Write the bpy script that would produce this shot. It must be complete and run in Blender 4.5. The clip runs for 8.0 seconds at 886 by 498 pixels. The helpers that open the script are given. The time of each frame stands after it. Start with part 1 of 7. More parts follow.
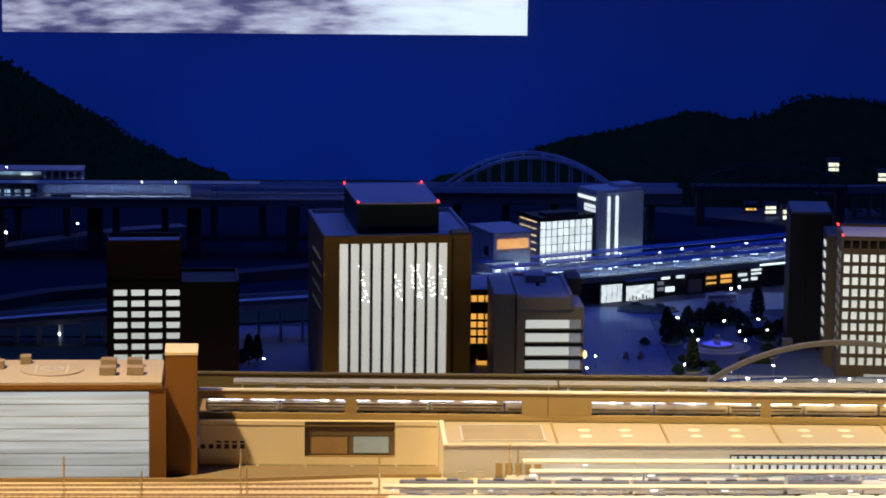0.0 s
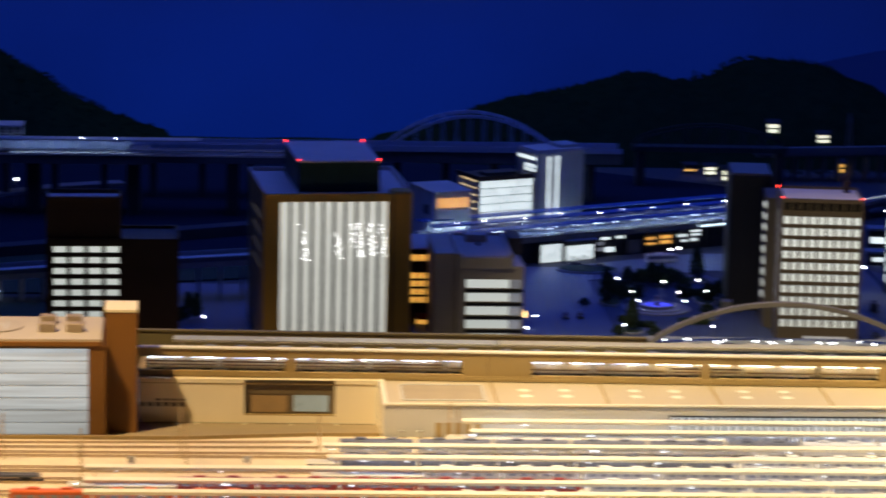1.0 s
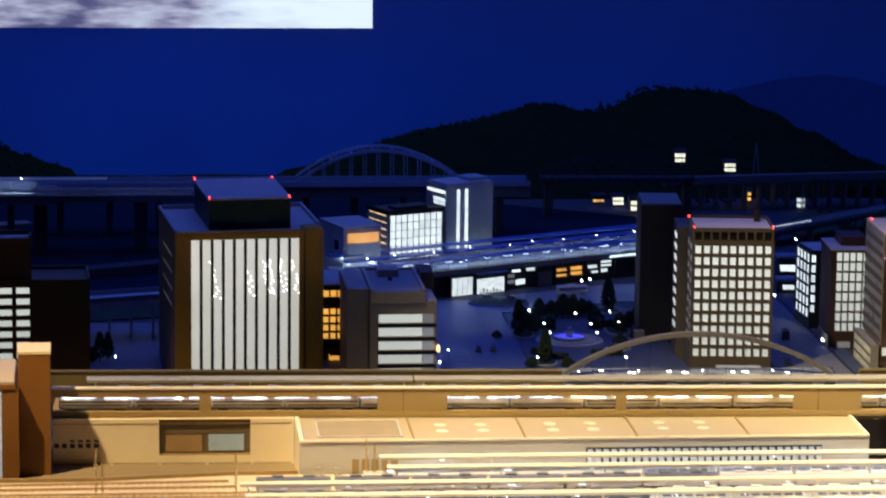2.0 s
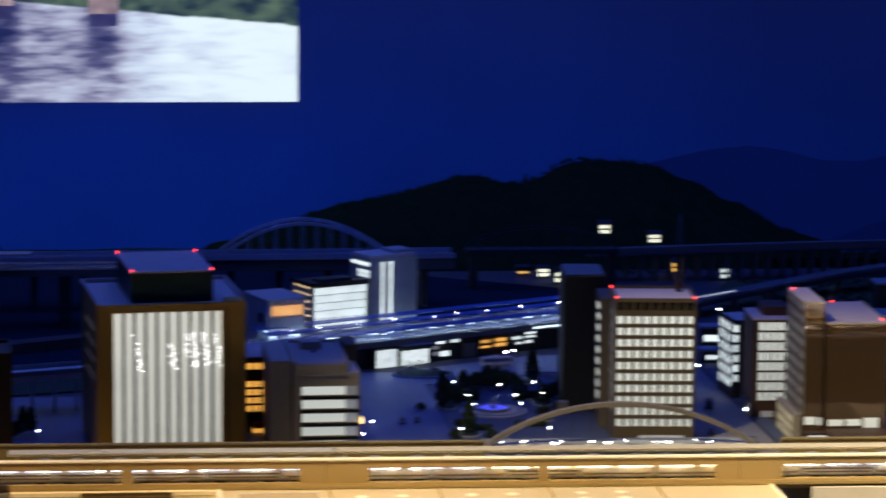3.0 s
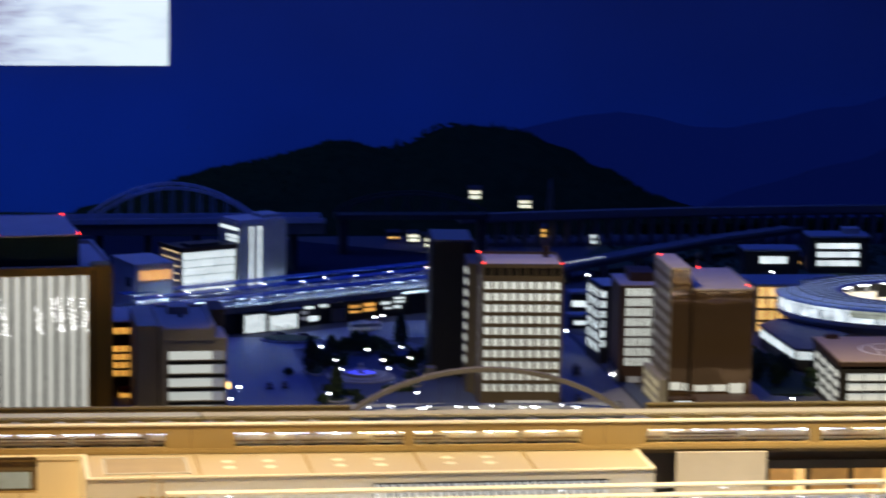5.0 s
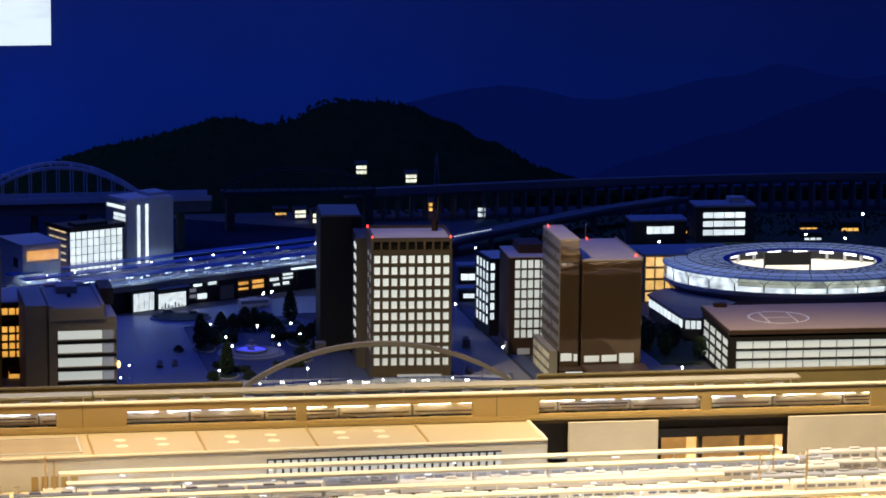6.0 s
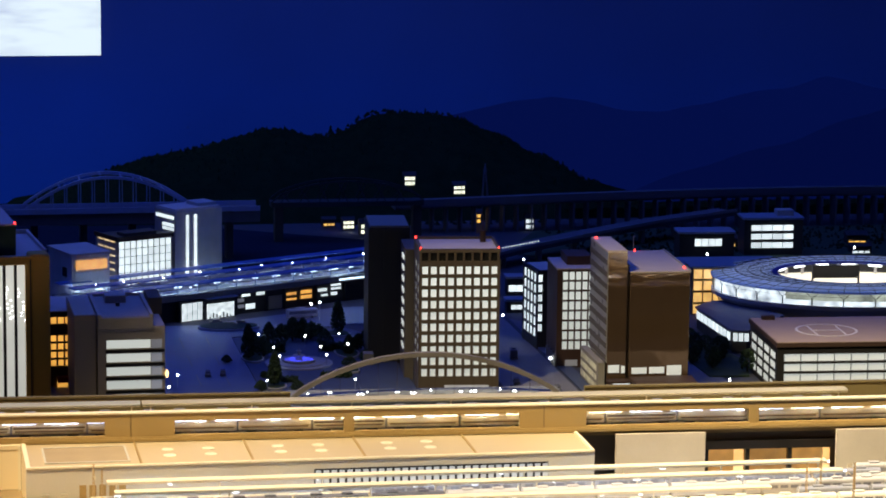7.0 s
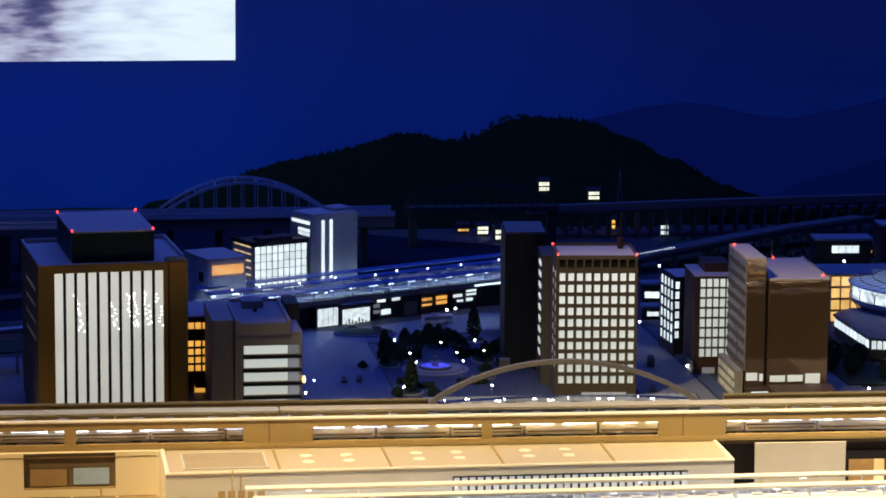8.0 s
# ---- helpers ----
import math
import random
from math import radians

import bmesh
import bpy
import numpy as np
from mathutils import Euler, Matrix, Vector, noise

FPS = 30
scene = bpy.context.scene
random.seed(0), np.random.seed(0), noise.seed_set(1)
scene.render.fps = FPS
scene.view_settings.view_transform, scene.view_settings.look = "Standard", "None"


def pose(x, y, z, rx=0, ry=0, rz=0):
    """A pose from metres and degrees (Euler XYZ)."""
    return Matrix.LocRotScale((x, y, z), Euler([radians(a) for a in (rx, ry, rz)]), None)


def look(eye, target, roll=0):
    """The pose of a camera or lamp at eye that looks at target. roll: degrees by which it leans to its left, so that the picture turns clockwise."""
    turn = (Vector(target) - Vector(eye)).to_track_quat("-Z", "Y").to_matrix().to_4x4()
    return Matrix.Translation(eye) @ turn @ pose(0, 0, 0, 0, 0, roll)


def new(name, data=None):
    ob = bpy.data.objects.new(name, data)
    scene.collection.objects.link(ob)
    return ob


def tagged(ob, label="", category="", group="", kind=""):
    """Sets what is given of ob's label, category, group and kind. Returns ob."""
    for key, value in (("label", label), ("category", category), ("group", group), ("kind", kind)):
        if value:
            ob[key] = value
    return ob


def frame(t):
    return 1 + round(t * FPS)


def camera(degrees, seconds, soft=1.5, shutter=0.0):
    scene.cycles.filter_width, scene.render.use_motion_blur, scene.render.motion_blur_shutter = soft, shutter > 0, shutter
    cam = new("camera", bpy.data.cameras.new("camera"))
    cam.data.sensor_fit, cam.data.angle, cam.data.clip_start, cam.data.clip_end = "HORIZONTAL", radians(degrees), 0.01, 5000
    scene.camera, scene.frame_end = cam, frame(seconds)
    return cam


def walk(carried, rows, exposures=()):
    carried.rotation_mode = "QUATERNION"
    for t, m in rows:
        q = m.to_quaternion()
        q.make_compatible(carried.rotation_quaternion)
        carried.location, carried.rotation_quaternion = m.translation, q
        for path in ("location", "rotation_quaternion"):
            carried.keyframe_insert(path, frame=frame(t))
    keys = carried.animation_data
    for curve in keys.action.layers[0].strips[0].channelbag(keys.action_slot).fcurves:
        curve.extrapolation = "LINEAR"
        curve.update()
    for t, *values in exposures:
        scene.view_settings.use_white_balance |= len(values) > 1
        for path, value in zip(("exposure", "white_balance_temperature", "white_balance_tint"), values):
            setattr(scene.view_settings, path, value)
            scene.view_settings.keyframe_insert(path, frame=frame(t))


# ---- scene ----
cam = camera(16.0, 8.0, soft=1.8, shutter=0.5)
# seconds, x, y, z, yaw, pitch, roll
ROWS = [
    (0, 0.0353, -0.0043, 2.6304, -2.340, -10.354, 0.683),
    (0.1, 0.0239, 0.0054, 2.6312, -2.291, -10.353, 0.697),
    (0.4, 0.0149, 0.0122, 2.6336, -2.183, -10.349, 0.277),
    (0.5, 0.0125, 0.0092, 2.6274, -2.186, -10.332, 0.120),
    (0.6, 0.0186, 0.0245, 2.6332, -2.160, -10.405, 0.509),
    (0.9, 0.0180, 0.0184, 2.6337, -3.030, -11.014, 1.209),
    (1, 0.0167, 0.0084, 2.6334, -3.546, -11.105, 1.340),
    (1.1, 0.0034, 0.0174, 2.6291, -4.331, -11.091, 1.166),
    (1.2, -0.0201, 0.0306, 2.6218, -4.864, -11.051, 0.949),
    (1.75, -0.0205, 0.0348, 2.6317, -5.608, -10.787, 0.659),
    (2.3, -0.0209, 0.0391, 2.6417, -4.989, -9.798, 0.644),
    (2.4, -0.0165, 0.0375, 2.6360, -5.027, -9.495, 0.527),
    (2.5, -0.0133, 0.0445, 2.6353, -5.071, -9.313, 0.691),
    (2.6, -0.0087, 0.0383, 2.6363, -5.173, -9.193, 0.714),
    (2.9, 0.0238, 0.0084, 2.6369, -5.897, -9.165, 0.654),
    (3, 0.0201, 0.0137, 2.6321, -6.564, -9.128, 0.563),
    (3.1, -0.0019, 0.0139, 2.6357, -7.235, -9.134, 0.495),
    (3.4, 0.0066, 0.0276, 2.6346, -8.097, -9.133, 0.322),
    (3.5, 0.0084, 0.0317, 2.6325, -8.137, -9.107, 0.076),
    (3.6, 0.0085, 0.0288, 2.6340, -8.042, -9.055, -0.271),
    (3.9, 0.0043, 0.0441, 2.6374, -6.494, -8.902, -0.398),
    (4, 0.0010, 0.0498, 2.6347, -5.972, -8.770, -0.373),
    (4.1, 0.0049, 0.0452, 2.6353, -5.653, -8.755, -0.092),
    (4.4, 0.0172, 0.0307, 2.6263, -5.546, -8.834, 0.395),
    (4.5, 0.0238, 0.0162, 2.6273, -5.657, -9.065, 0.663),
    (4.533, 0.0238, 0.0162, 2.6273, -5.830, -9.085, 0.713),
    (4.6, 0.0238, 0.0162, 2.6273, -6.695, -9.342, 1.029),
    (4.9, 0.0556, 0.0253, 2.6293, -8.105, -9.670, 1.036),
    (5, 0.0579, 0.0052, 2.6334, -8.823, -9.729, 1.114),
    (5.1, 0.0553, 0.0187, 2.6315, -9.324, -9.827, 1.120),
    (5.2, 0.0562, 0.0287, 2.6243, -9.686, -9.938, 0.946),
    (5.75, 0.0441, 0.0153, 2.6256, -11.000, -10.177, 0.564),
    (6.3, 0.0320, 0.0019, 2.6269, -10.825, -10.020, 0.517),
    (6.4, 0.0302, 0.0035, 2.6258, -10.645, -9.988, 0.466),
    (6.5, 0.0267, 0.0027, 2.6246, -10.489, -9.969, 0.502),
    (6.6, 0.0290, 0.0055, 2.6239, -10.327, -9.954, 0.493),
    (6.9, 0.0275, -0.0006, 2.6309, -10.114, -9.967, 0.638),
    (7, 0.0332, -0.0057, 2.6239, -10.100, -9.920, 0.673),
    (7.1, 0.0286, -0.0057, 2.6254, -10.104, -9.875, 0.556),
    (7.4, 0.0191, 0.0031, 2.6285, -10.179, -9.785, 0.563),
    (7.5, 0.0055, 0.0179, 2.6226, -9.984, -9.782, 0.441),
    (7.6, 0.0055, 0.0179, 2.6226, -9.066, -9.786, 0.361),
    (7.9, -0.0008, 0.0370, 2.6301, -8.174, -9.887, 0.504),
    (7.967, -0.0076, 0.0327, 2.6315, -7.816, -9.890, 0.465),
    (8, -0.0080, 0.0325, 2.6316, -7.793, -9.890, 0.463),
]
walk(cam, [(t, pose(x, y, z, 0, 0, yaw) @ pose(0, 0, 0, 90 + pitch) @ pose(0, 0, 0, 0, 0, roll)) for t, x, y, z, yaw, pitch, roll in ROWS])

# ---- world and lights: a darkened hall, blue night light over the layout, warm spots on the station ----
world = bpy.data.worlds.new("world")
scene.world = world
world.use_nodes = True
world.node_tree.nodes["Background"].inputs[0].default_value = (0.02, 0.05, 0.4, 1)
world.node_tree.nodes["Background"].inputs[1].default_value = 0.008


def lamp(name, kind, power, colour, m, size=1.0, size_y=None, angle=60, blend=0.6):
    data = bpy.data.lights.new(name, kind)
    data.energy, data.color = power, colour
    if kind == "AREA":
        data.shape, data.size, data.size_y = "RECTANGLE", size, size_y or size
    else:
        data.shadow_soft_size = size
    if kind == "SPOT":
        data.spot_size, data.spot_blend = radians(angle), blend
    ob = new(name, data)
    ob.matrix_world = m
    return ob


lamp("night_light", "AREA", 140, (0.066, 0.150, 1.0), look((1.5, 14.0, 4.6), (1.5, 13.6, 0)), 9, 6)
lamp("stage_spot_west", "SPOT", 1800, (1.0, 0.73, 0.37), look((-2.25, 8.7, 4.5), (-0.52, 9.45, 0)), 0.08, angle=47, blend=1.0)
lamp("stage_spot_middle", "SPOT", 1950, (1.0, 0.80, 0.46), look((-0.15, 8.7, 4.5), (2.12, 9.72, 0)), 0.08, angle=52, blend=1.0)
lamp("stage_spot_east", "SPOT", 1900, (1.0, 0.81, 0.47), look((1.5, 8.7, 4.5), (3.6, 9.6, 0)), 0.08, angle=48, blend=1.0)


# ---- materials ----
def surface(name, colour, rough=0.7, metal=0.0, vary=0.25, scale=18.0, bump=0.15, fine=160.0, spec=0.4):
    """A paint or solid with blotches and fine grain at two scales."""
    m = bpy.data.materials.new(name)
    m.use_nodes = True
    n, l = m.node_tree.nodes, m.node_tree.links
    b = n["Principled BSDF"]
    b.inputs["Roughness"].default_value, b.inputs["Metallic"].default_value = rough, metal
    b.inputs["Specular IOR Level"].default_value = spec
    tex = n.new("ShaderNodeTexCoord")
    big, small = n.new("ShaderNodeTexNoise"), n.new("ShaderNodeTexNoise")
    big.inputs["Scale"].default_value, small.inputs["Scale"].default_value = scale, fine
    big.inputs["Detail"].default_value, small.inputs["Detail"].default_value = 5, 3
    mixn = n.new("ShaderNodeMath")
    mixn.operation = "ADD"
    info = n.new("ShaderNodeObjectInfo")
    half = n.new("ShaderNodeMath")
    half.operation, half.inputs[1].default_value = "MULTIPLY_ADD", 0.5
    l.new(tex.outputs["Object"], big.inputs["Vector"])
    l.new(tex.outputs["Object"], small.inputs["Vector"])
    l.new(big.outputs[0], mixn.inputs[0])
    l.new(small.outputs[0], half.inputs[0])
    l.new(info.outputs["Random"], half.inputs[2])
    half2 = n.new("ShaderNodeMath")
    half2.operation, half2.inputs[1].default_value = "MULTIPLY", 0.6
    l.new(half.outputs[0], half2.inputs[0])
    l.new(half2.outputs[0], mixn.inputs[1])
    ramp = n.new("ShaderNodeMapRange")
    ramp.inputs[1].default_value, ramp.inputs[2].default_value = 0.3, 1.5
    ramp.inputs[3].default_value, ramp.inputs[4].default_value = 1 - vary, 1 + vary
    l.new(mixn.outputs[0], ramp.inputs[0])
    mul = n.new("ShaderNodeVectorMath")
    mul.operation = "SCALE"
    mul.inputs[0].default_value = colour[:3]
    l.new(ramp.outputs[0], mul.inputs["Scale"])
    l.new(mul.outputs[0], b.inputs["Base Color"])
    if bump:
        bm_ = n.new("ShaderNodeBump")
        bm_.inputs["Strength"].default_value, bm_.inputs["Distance"].default_value = bump, 0.002
        l.new(small.outputs[0], bm_.inputs["Height"])
        l.new(bm_.outputs[0], b.inputs["Normal"])
    rr = n.new("ShaderNodeMapRange")
    rr.inputs[3].default_value, rr.inputs[4].default_value = max(rough - 0.12, 0.03), min(rough + 0.12, 1)
    l.new(big.outputs[0], rr.inputs[0])
    l.new(rr.outputs[0], b.inputs["Roughness"])
    return m


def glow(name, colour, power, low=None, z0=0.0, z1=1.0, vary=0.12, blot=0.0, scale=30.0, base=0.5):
    """A lit pane or lamp. With low, a light falloff from z1 to z0 is painted into the emission."""
    m = bpy.data.materials.new(name)
    m.use_nodes = True
    n, l = m.node_tree.nodes, m.node_tree.links
    b = n["Principled BSDF"]
    b.inputs["Base Color"].default_value = (base, base, base, 1)
    b.inputs["Roughness"].default_value = 0.25
    b.inputs["Emission Color"].default_value = colour
    info = n.new("ShaderNodeObjectInfo")
    r = n.new("ShaderNodeMapRange")
    r.inputs[3].default_value, r.inputs[4].default_value = power * (1 - vary), power * (1 + vary)
    l.new(info.outputs["Random"], r.inputs[0])
    out = r.outputs[0]
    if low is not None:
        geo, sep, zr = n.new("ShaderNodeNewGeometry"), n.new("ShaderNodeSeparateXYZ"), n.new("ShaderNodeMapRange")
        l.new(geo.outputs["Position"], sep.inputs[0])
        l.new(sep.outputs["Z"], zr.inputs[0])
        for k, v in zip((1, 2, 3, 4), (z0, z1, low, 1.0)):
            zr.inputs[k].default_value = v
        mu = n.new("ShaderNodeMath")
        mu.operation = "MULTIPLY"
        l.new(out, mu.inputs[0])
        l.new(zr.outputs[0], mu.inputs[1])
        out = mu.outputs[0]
    if blot:
        geo2, no, br = n.new("ShaderNodeNewGeometry"), n.new("ShaderNodeTexNoise"), n.new("ShaderNodeMapRange")
        no.inputs["Scale"].default_value, no.inputs["Detail"].default_value = scale, 3
        l.new(geo2.outputs["Position"], no.inputs["Vector"])
        l.new(no.outputs[0], br.inputs[0])
        br.inputs[1].default_value, br.inputs[2].default_value = 0.3, 0.7
        br.inputs[3].default_value, br.inputs[4].default_value = 1 - blot, 1 + blot
        mu2 = n.new("ShaderNodeMath")
        mu2.operation = "MULTIPLY"
        l.new(out, mu2.inputs[0])
        l.new(br.outputs[0], mu2.inputs[1])
        out = mu2.outputs[0]
    l.new(out, b.inputs["Emission Strength"])
    return m


# ---- mesh helpers ----
def box(bm, x0, x1, y0, y1, z0, z1, bevel=0.0):
    v = [bm.verts.new(p) for p in ((x0, y0, z0), (x1, y0, z0), (x1, y1, z0), (x0, y1, z0), (x0, y0, z1), (x1, y0, z1), (x1, y1, z1), (x0, y1, z1))]
    faces = [bm.faces.new([v[i] for i in f]) for f in ((3, 2, 1, 0), (4, 5, 6, 7), (0, 1, 5, 4), (1, 2, 6, 5), (2, 3, 7, 6), (3, 0, 4, 7))]
    if bevel:
        edges = list({e for f in faces for e in f.edges})
        bmesh.ops.bevel(bm, geom=edges, offset=bevel, segments=2, affect="EDGES", profile=0.5)
    return bm


def boxes(*rows, bevel=0.0):
    bm = bmesh.new()
    for r in rows:
        box(bm, *r, bevel=bevel)
    return bm


def prism(points, z0, z1):
    """An upright prism over a plan outline."""
    bm = bmesh.new()
    low, top = [bm.verts.new((x, y, z0)) for x, y in points], [bm.verts.new((x, y, z1)) for x, y in points]
    n = len(points)
    bm.faces.new(low[::-1])
    bm.faces.new(top)
    for i in range(n):
        bm.faces.new((low[i], low[(i + 1) % n], top[(i + 1) % n], top[i]))
    bmesh.ops.recalc_face_normals(bm, faces=bm.faces)
    return bm


def lathe(profile, sides=24, bm=None, cx=0.0, cy=0.0, sx=1.0, sy=1.0):
    """Turns a profile of (radius, height) round the z axis."""
    bm = bm or bmesh.new()
    rings = [[bm.verts.new((cx + r * sx * math.cos(2 * math.pi * k / sides), cy + r * sy * math.sin(2 * math.pi * k / sides), z)) for k in range(sides)] for r, z in profile]
    for a, b in zip(rings, rings[1:]):
        for k in range(sides):
            bm.faces.new((a[k], a[(k + 1) % sides], b[(k + 1) % sides], b[k]))
    bm.faces.new(rings[0][::-1])
    bm.faces.new(rings[-1])
    return bm


def flat_ring(bm, cx, cy, r0, r1, z, sides=40, thick=0.001):
    """A flat painted ring."""
    rings = [[bm.verts.new((cx + r * math.cos(2 * math.pi * k / sides), cy + r * math.sin(2 * math.pi * k / sides), h)) for k in range(sides)] for r, h in ((r0, z), (r1, z), (r1, z - thick), (r0, z - thick))]
    for a, b in zip(rings, rings[1:] + rings[:1]):
        for k in range(sides):
            bm.faces.new((a[k], a[(k + 1) % sides], b[(k + 1) % sides], b[k]))
    return bm


def rod(bm, a, b, r, sides=6):
    """A round bar from a to b."""
    a, b = Vector(a), Vector(b)
    q = (b - a).to_track_quat("Z", "Y")
    rings = [[bm.verts.new(p + q @ Vector((r * math.cos(2 * math.pi * k / sides), r * math.sin(2 * math.pi * k / sides), 0))) for k in range(sides)] for p in (a, b)]
    for k in range(sides):
        bm.faces.new((rings[0][k], rings[0][(k + 1) % sides], rings[1][(k + 1) % sides], rings[1][k]))
    bm.faces.new(rings[0][::-1])
    bm.faces.new(rings[1])
    return bm


def sweep(bm, line, half_w, h0, h1):
    """A band of rectangular section along a line of (x, y, z): half_w to each side in plan, from h0 to h1 about z."""
    rings = []
    for i, p in enumerate(line):
        p = Vector(p)
        d = Vector(line[min(i + 1, len(line) - 1)]) - Vector(line[max(i - 1, 0)])
        s = Vector((d.y, -d.x, 0)).normalized() * half_w
        rings.append([bm.verts.new(p + s * a + Vector((0, 0, h))) for a, h in ((-1, h0), (1, h0), (1, h1), (-1, h1))])
    for a, b in zip(rings, rings[1:]):
        for k in range(4):
            bm.faces.new((a[k], a[(k + 1) % 4], b[(k + 1) % 4], b[k]))
    bm.faces.new(rings[0][::-1])
    bm.faces.new(rings[-1])
    return bm


def link(name, bm, material):
    bmesh.ops.recalc_face_normals(bm, faces=bm.faces)
    me = bpy.data.meshes.new(name)
    bm.to_mesh(me)
    bm.free()
    for m in material if isinstance(material, (list, tuple)) else [material]:
        me.materials.append(m)
    return new(name, me)


def part(name, bm, material, parent, label=""):
    ob = link(name, bm, material)
    ob.parent = parent
    return tagged(ob, label)


def parts(name, rows, material, parent, label=""):
    """One part for each box."""
    return [part(name, boxes(r), material, parent, label) for r in rows]


def again(name, source, parent, m):
    """One more piece on the mesh of another."""
    ob = new(name, source.data)
    ob.parent, ob.matrix_basis = parent, m
    return ob


def thing(name, x, y, z, label, category, rz=0.0, group=""):
    ob = new(name)
    ob.empty_display_size = 0.05
    ob.matrix_world = pose(x, y, z, 0, 0, rz)
    return tagged(ob, label, category, group)


def setting(name, bm, material, label, category):
    return tagged(link(name, bm, material), label, category, kind="structure")


def panes(parent, material, spots, w, h, t=0.004, side=False, name="window_pane"):
    """Alike panes at (u, y, z) of a front, or of a side wall, standing proud by t of the core behind them."""
    first = None
    for a, b, c in spots:
        if first is None:
            bm = boxes((0, t, 0, w, 0, h)) if side else boxes((0, w, 0, t, 0, h))
            first = part(name, bm, material, parent)
            first.matrix_basis = pose(a, b, c)
        else:
            again(name, first, parent, pose(a, b, c))


def pierced(u0, u1, z0, z1, ucuts, zcuts, y=0.0, depth=0.012, side=False):
    """One wall slab, from y to y + depth, with rectangular openings right through it."""
    us, zs = sorted({u0, u1, *[v for c in ucuts for v in c]}), sorted({z0, z1, *[v for c in zcuts for v in c]})
    bm = bmesh.new()
    grid = {}

    def vert(i, j):
        if (i, j) not in grid:
            grid[i, j] = bm.verts.new((y, us[i], zs[j]) if side else (us[i], y, zs[j]))
        return grid[i, j]

    for i in range(len(us) - 1):
        for j in range(len(zs) - 1):
            mu, mz = (us[i] + us[i + 1]) / 2, (zs[j] + zs[j + 1]) / 2
            if any(a < mu < b for a, b in ucuts) and any(a < mz < b for a, b in zcuts):
                continue
            bm.faces.new((vert(i, j), vert(i + 1, j), vert(i + 1, j + 1), vert(i, j + 1)))
    ext = bmesh.ops.extrude_face_region(bm, geom=list(bm.faces))
    bmesh.ops.translate(bm, vec=(depth, 0, 0) if side else (0, depth, 0), verts=[v for v in ext["geom"] if isinstance(v, bmesh.types.BMVert)])
    return bm


def spans(start, step, size, count):
    return [(start + step * i, start + step * i + size) for i in range(count)]


def front_grid(parent, name, mat_wall, mat_pane, x0, x1, z0, z1, us, zs, y=0.0, depth=0.012, recess=0.006, pane_name="window_pane"):
    """A front wall at y with openings; each opening has its own lit pane set back in it."""
    wall = part(name, pierced(x0, x1, z0, z1, us, zs, y, depth), mat_wall, parent)
    panes(wall, mat_pane, [(a, y + recess, c) for a, b in us for c, d in zs], us[0][1] - us[0][0], zs[0][1] - zs[0][0], t=depth - recess, name=pane_name)


def side_grid(parent, name, mat_wall, mat_pane, y0, y1, z0, z1, us, zs, x=0.0, depth=0.012, recess=0.004, pane_name="window_pane"):
    """The same for a side wall whose face looks to -x."""
    wall = part(name, pierced(y0, y1, z0, z1, us, zs, x, depth, True), mat_wall, parent)
    panes(wall, mat_pane, [(x + recess, a, c) for a, b in us for c, d in zs], us[0][1] - us[0][0], zs[0][1] - zs[0][0], t=depth - recess, side=True, name=pane_name)


def beacon(parent, x, y, z):
    ob = part("beacon", lathe([(0.0025, 0), (0.0025, 0.0018), (0.0031, 0.0025), (0.0031, 0.0058), (0.0021, 0.008), (0.0006, 0.0088)], 10), M_RED, parent, "small glowing red aircraft warning lamp")
    ob.matrix_basis = pose(x, y, z)
    return ob


# ---- the materials of the place ----
M_RED = glow("beacon_red", (1.0, 0.03, 0.015, 1), 7.0, vary=0.3)
M_ASPHALT = surface("layout_ground", (0.060, 0.066, 0.085), 0.75, vary=0.3, scale=3.0)
# The plaza's blue light is mixed into this paving colour.
M_PAVING = surface("blue_tinted_paving", (0.072, 0.098, 0.175), 0.6, vary=0.30, scale=7.0)
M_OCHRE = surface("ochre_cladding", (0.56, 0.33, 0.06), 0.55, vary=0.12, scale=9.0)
# A darker, browner mix of the ochre, for the side wall.
M_OCHRESIDE = surface("darker_side_ochre", (0.36, 0.235, 0.09), 0.55, vary=0.12, scale=9.0)
M_GREEN = surface("dark_green_panels", (0.012, 0.044, 0.048), 0.5, spec=0.15)
M_ROOF = surface("grey_roof_sheet", (0.68, 0.60, 0.56), 0.75, vary=0.14, scale=12.0)
M_BLACK = surface("black_frame", (0.018, 0.017, 0.016), 0.45)
M_DKBROWN = surface("dark_brown_wall", (0.052, 0.027, 0.016), 0.55)
M_GREY = surface("grey_concrete", (0.30, 0.285, 0.26), 0.7, vary=0.14, scale=10.0)
M_LGREY = surface("light_grey_concrete", (0.46, 0.44, 0.40), 0.7, vary=0.14)
M_TAUPE = surface("taupe_cladding", (0.112, 0.088, 0.066), 0.6, vary=0.12)
M_NAVY = surface("charcoal_wall", (0.035, 0.036, 0.042), 0.6)
M_BRICK = surface("red_brown_wall", (0.062, 0.036, 0.028), 0.6)
M_BEIGE = surface("beige_plaster", (0.76, 0.65, 0.46), 0.65, vary=0.10, scale=6.0)
M_CREAM = surface("cream_canopy", (0.72, 0.66, 0.52), 0.55, vary=0.08, scale=5.0)
M_BEAM = surface("tan_girder", (0.32, 0.218, 0.088), 0.6, vary=0.14, scale=6.0)
M_ORANGE = surface("rust_brown_cladding", (0.20, 0.083, 0.014), 0.55, vary=0.12)
M_STEEL = surface("pale_blue_steel", (0.32, 0.36, 0.44), 0.45, vary=0.1)
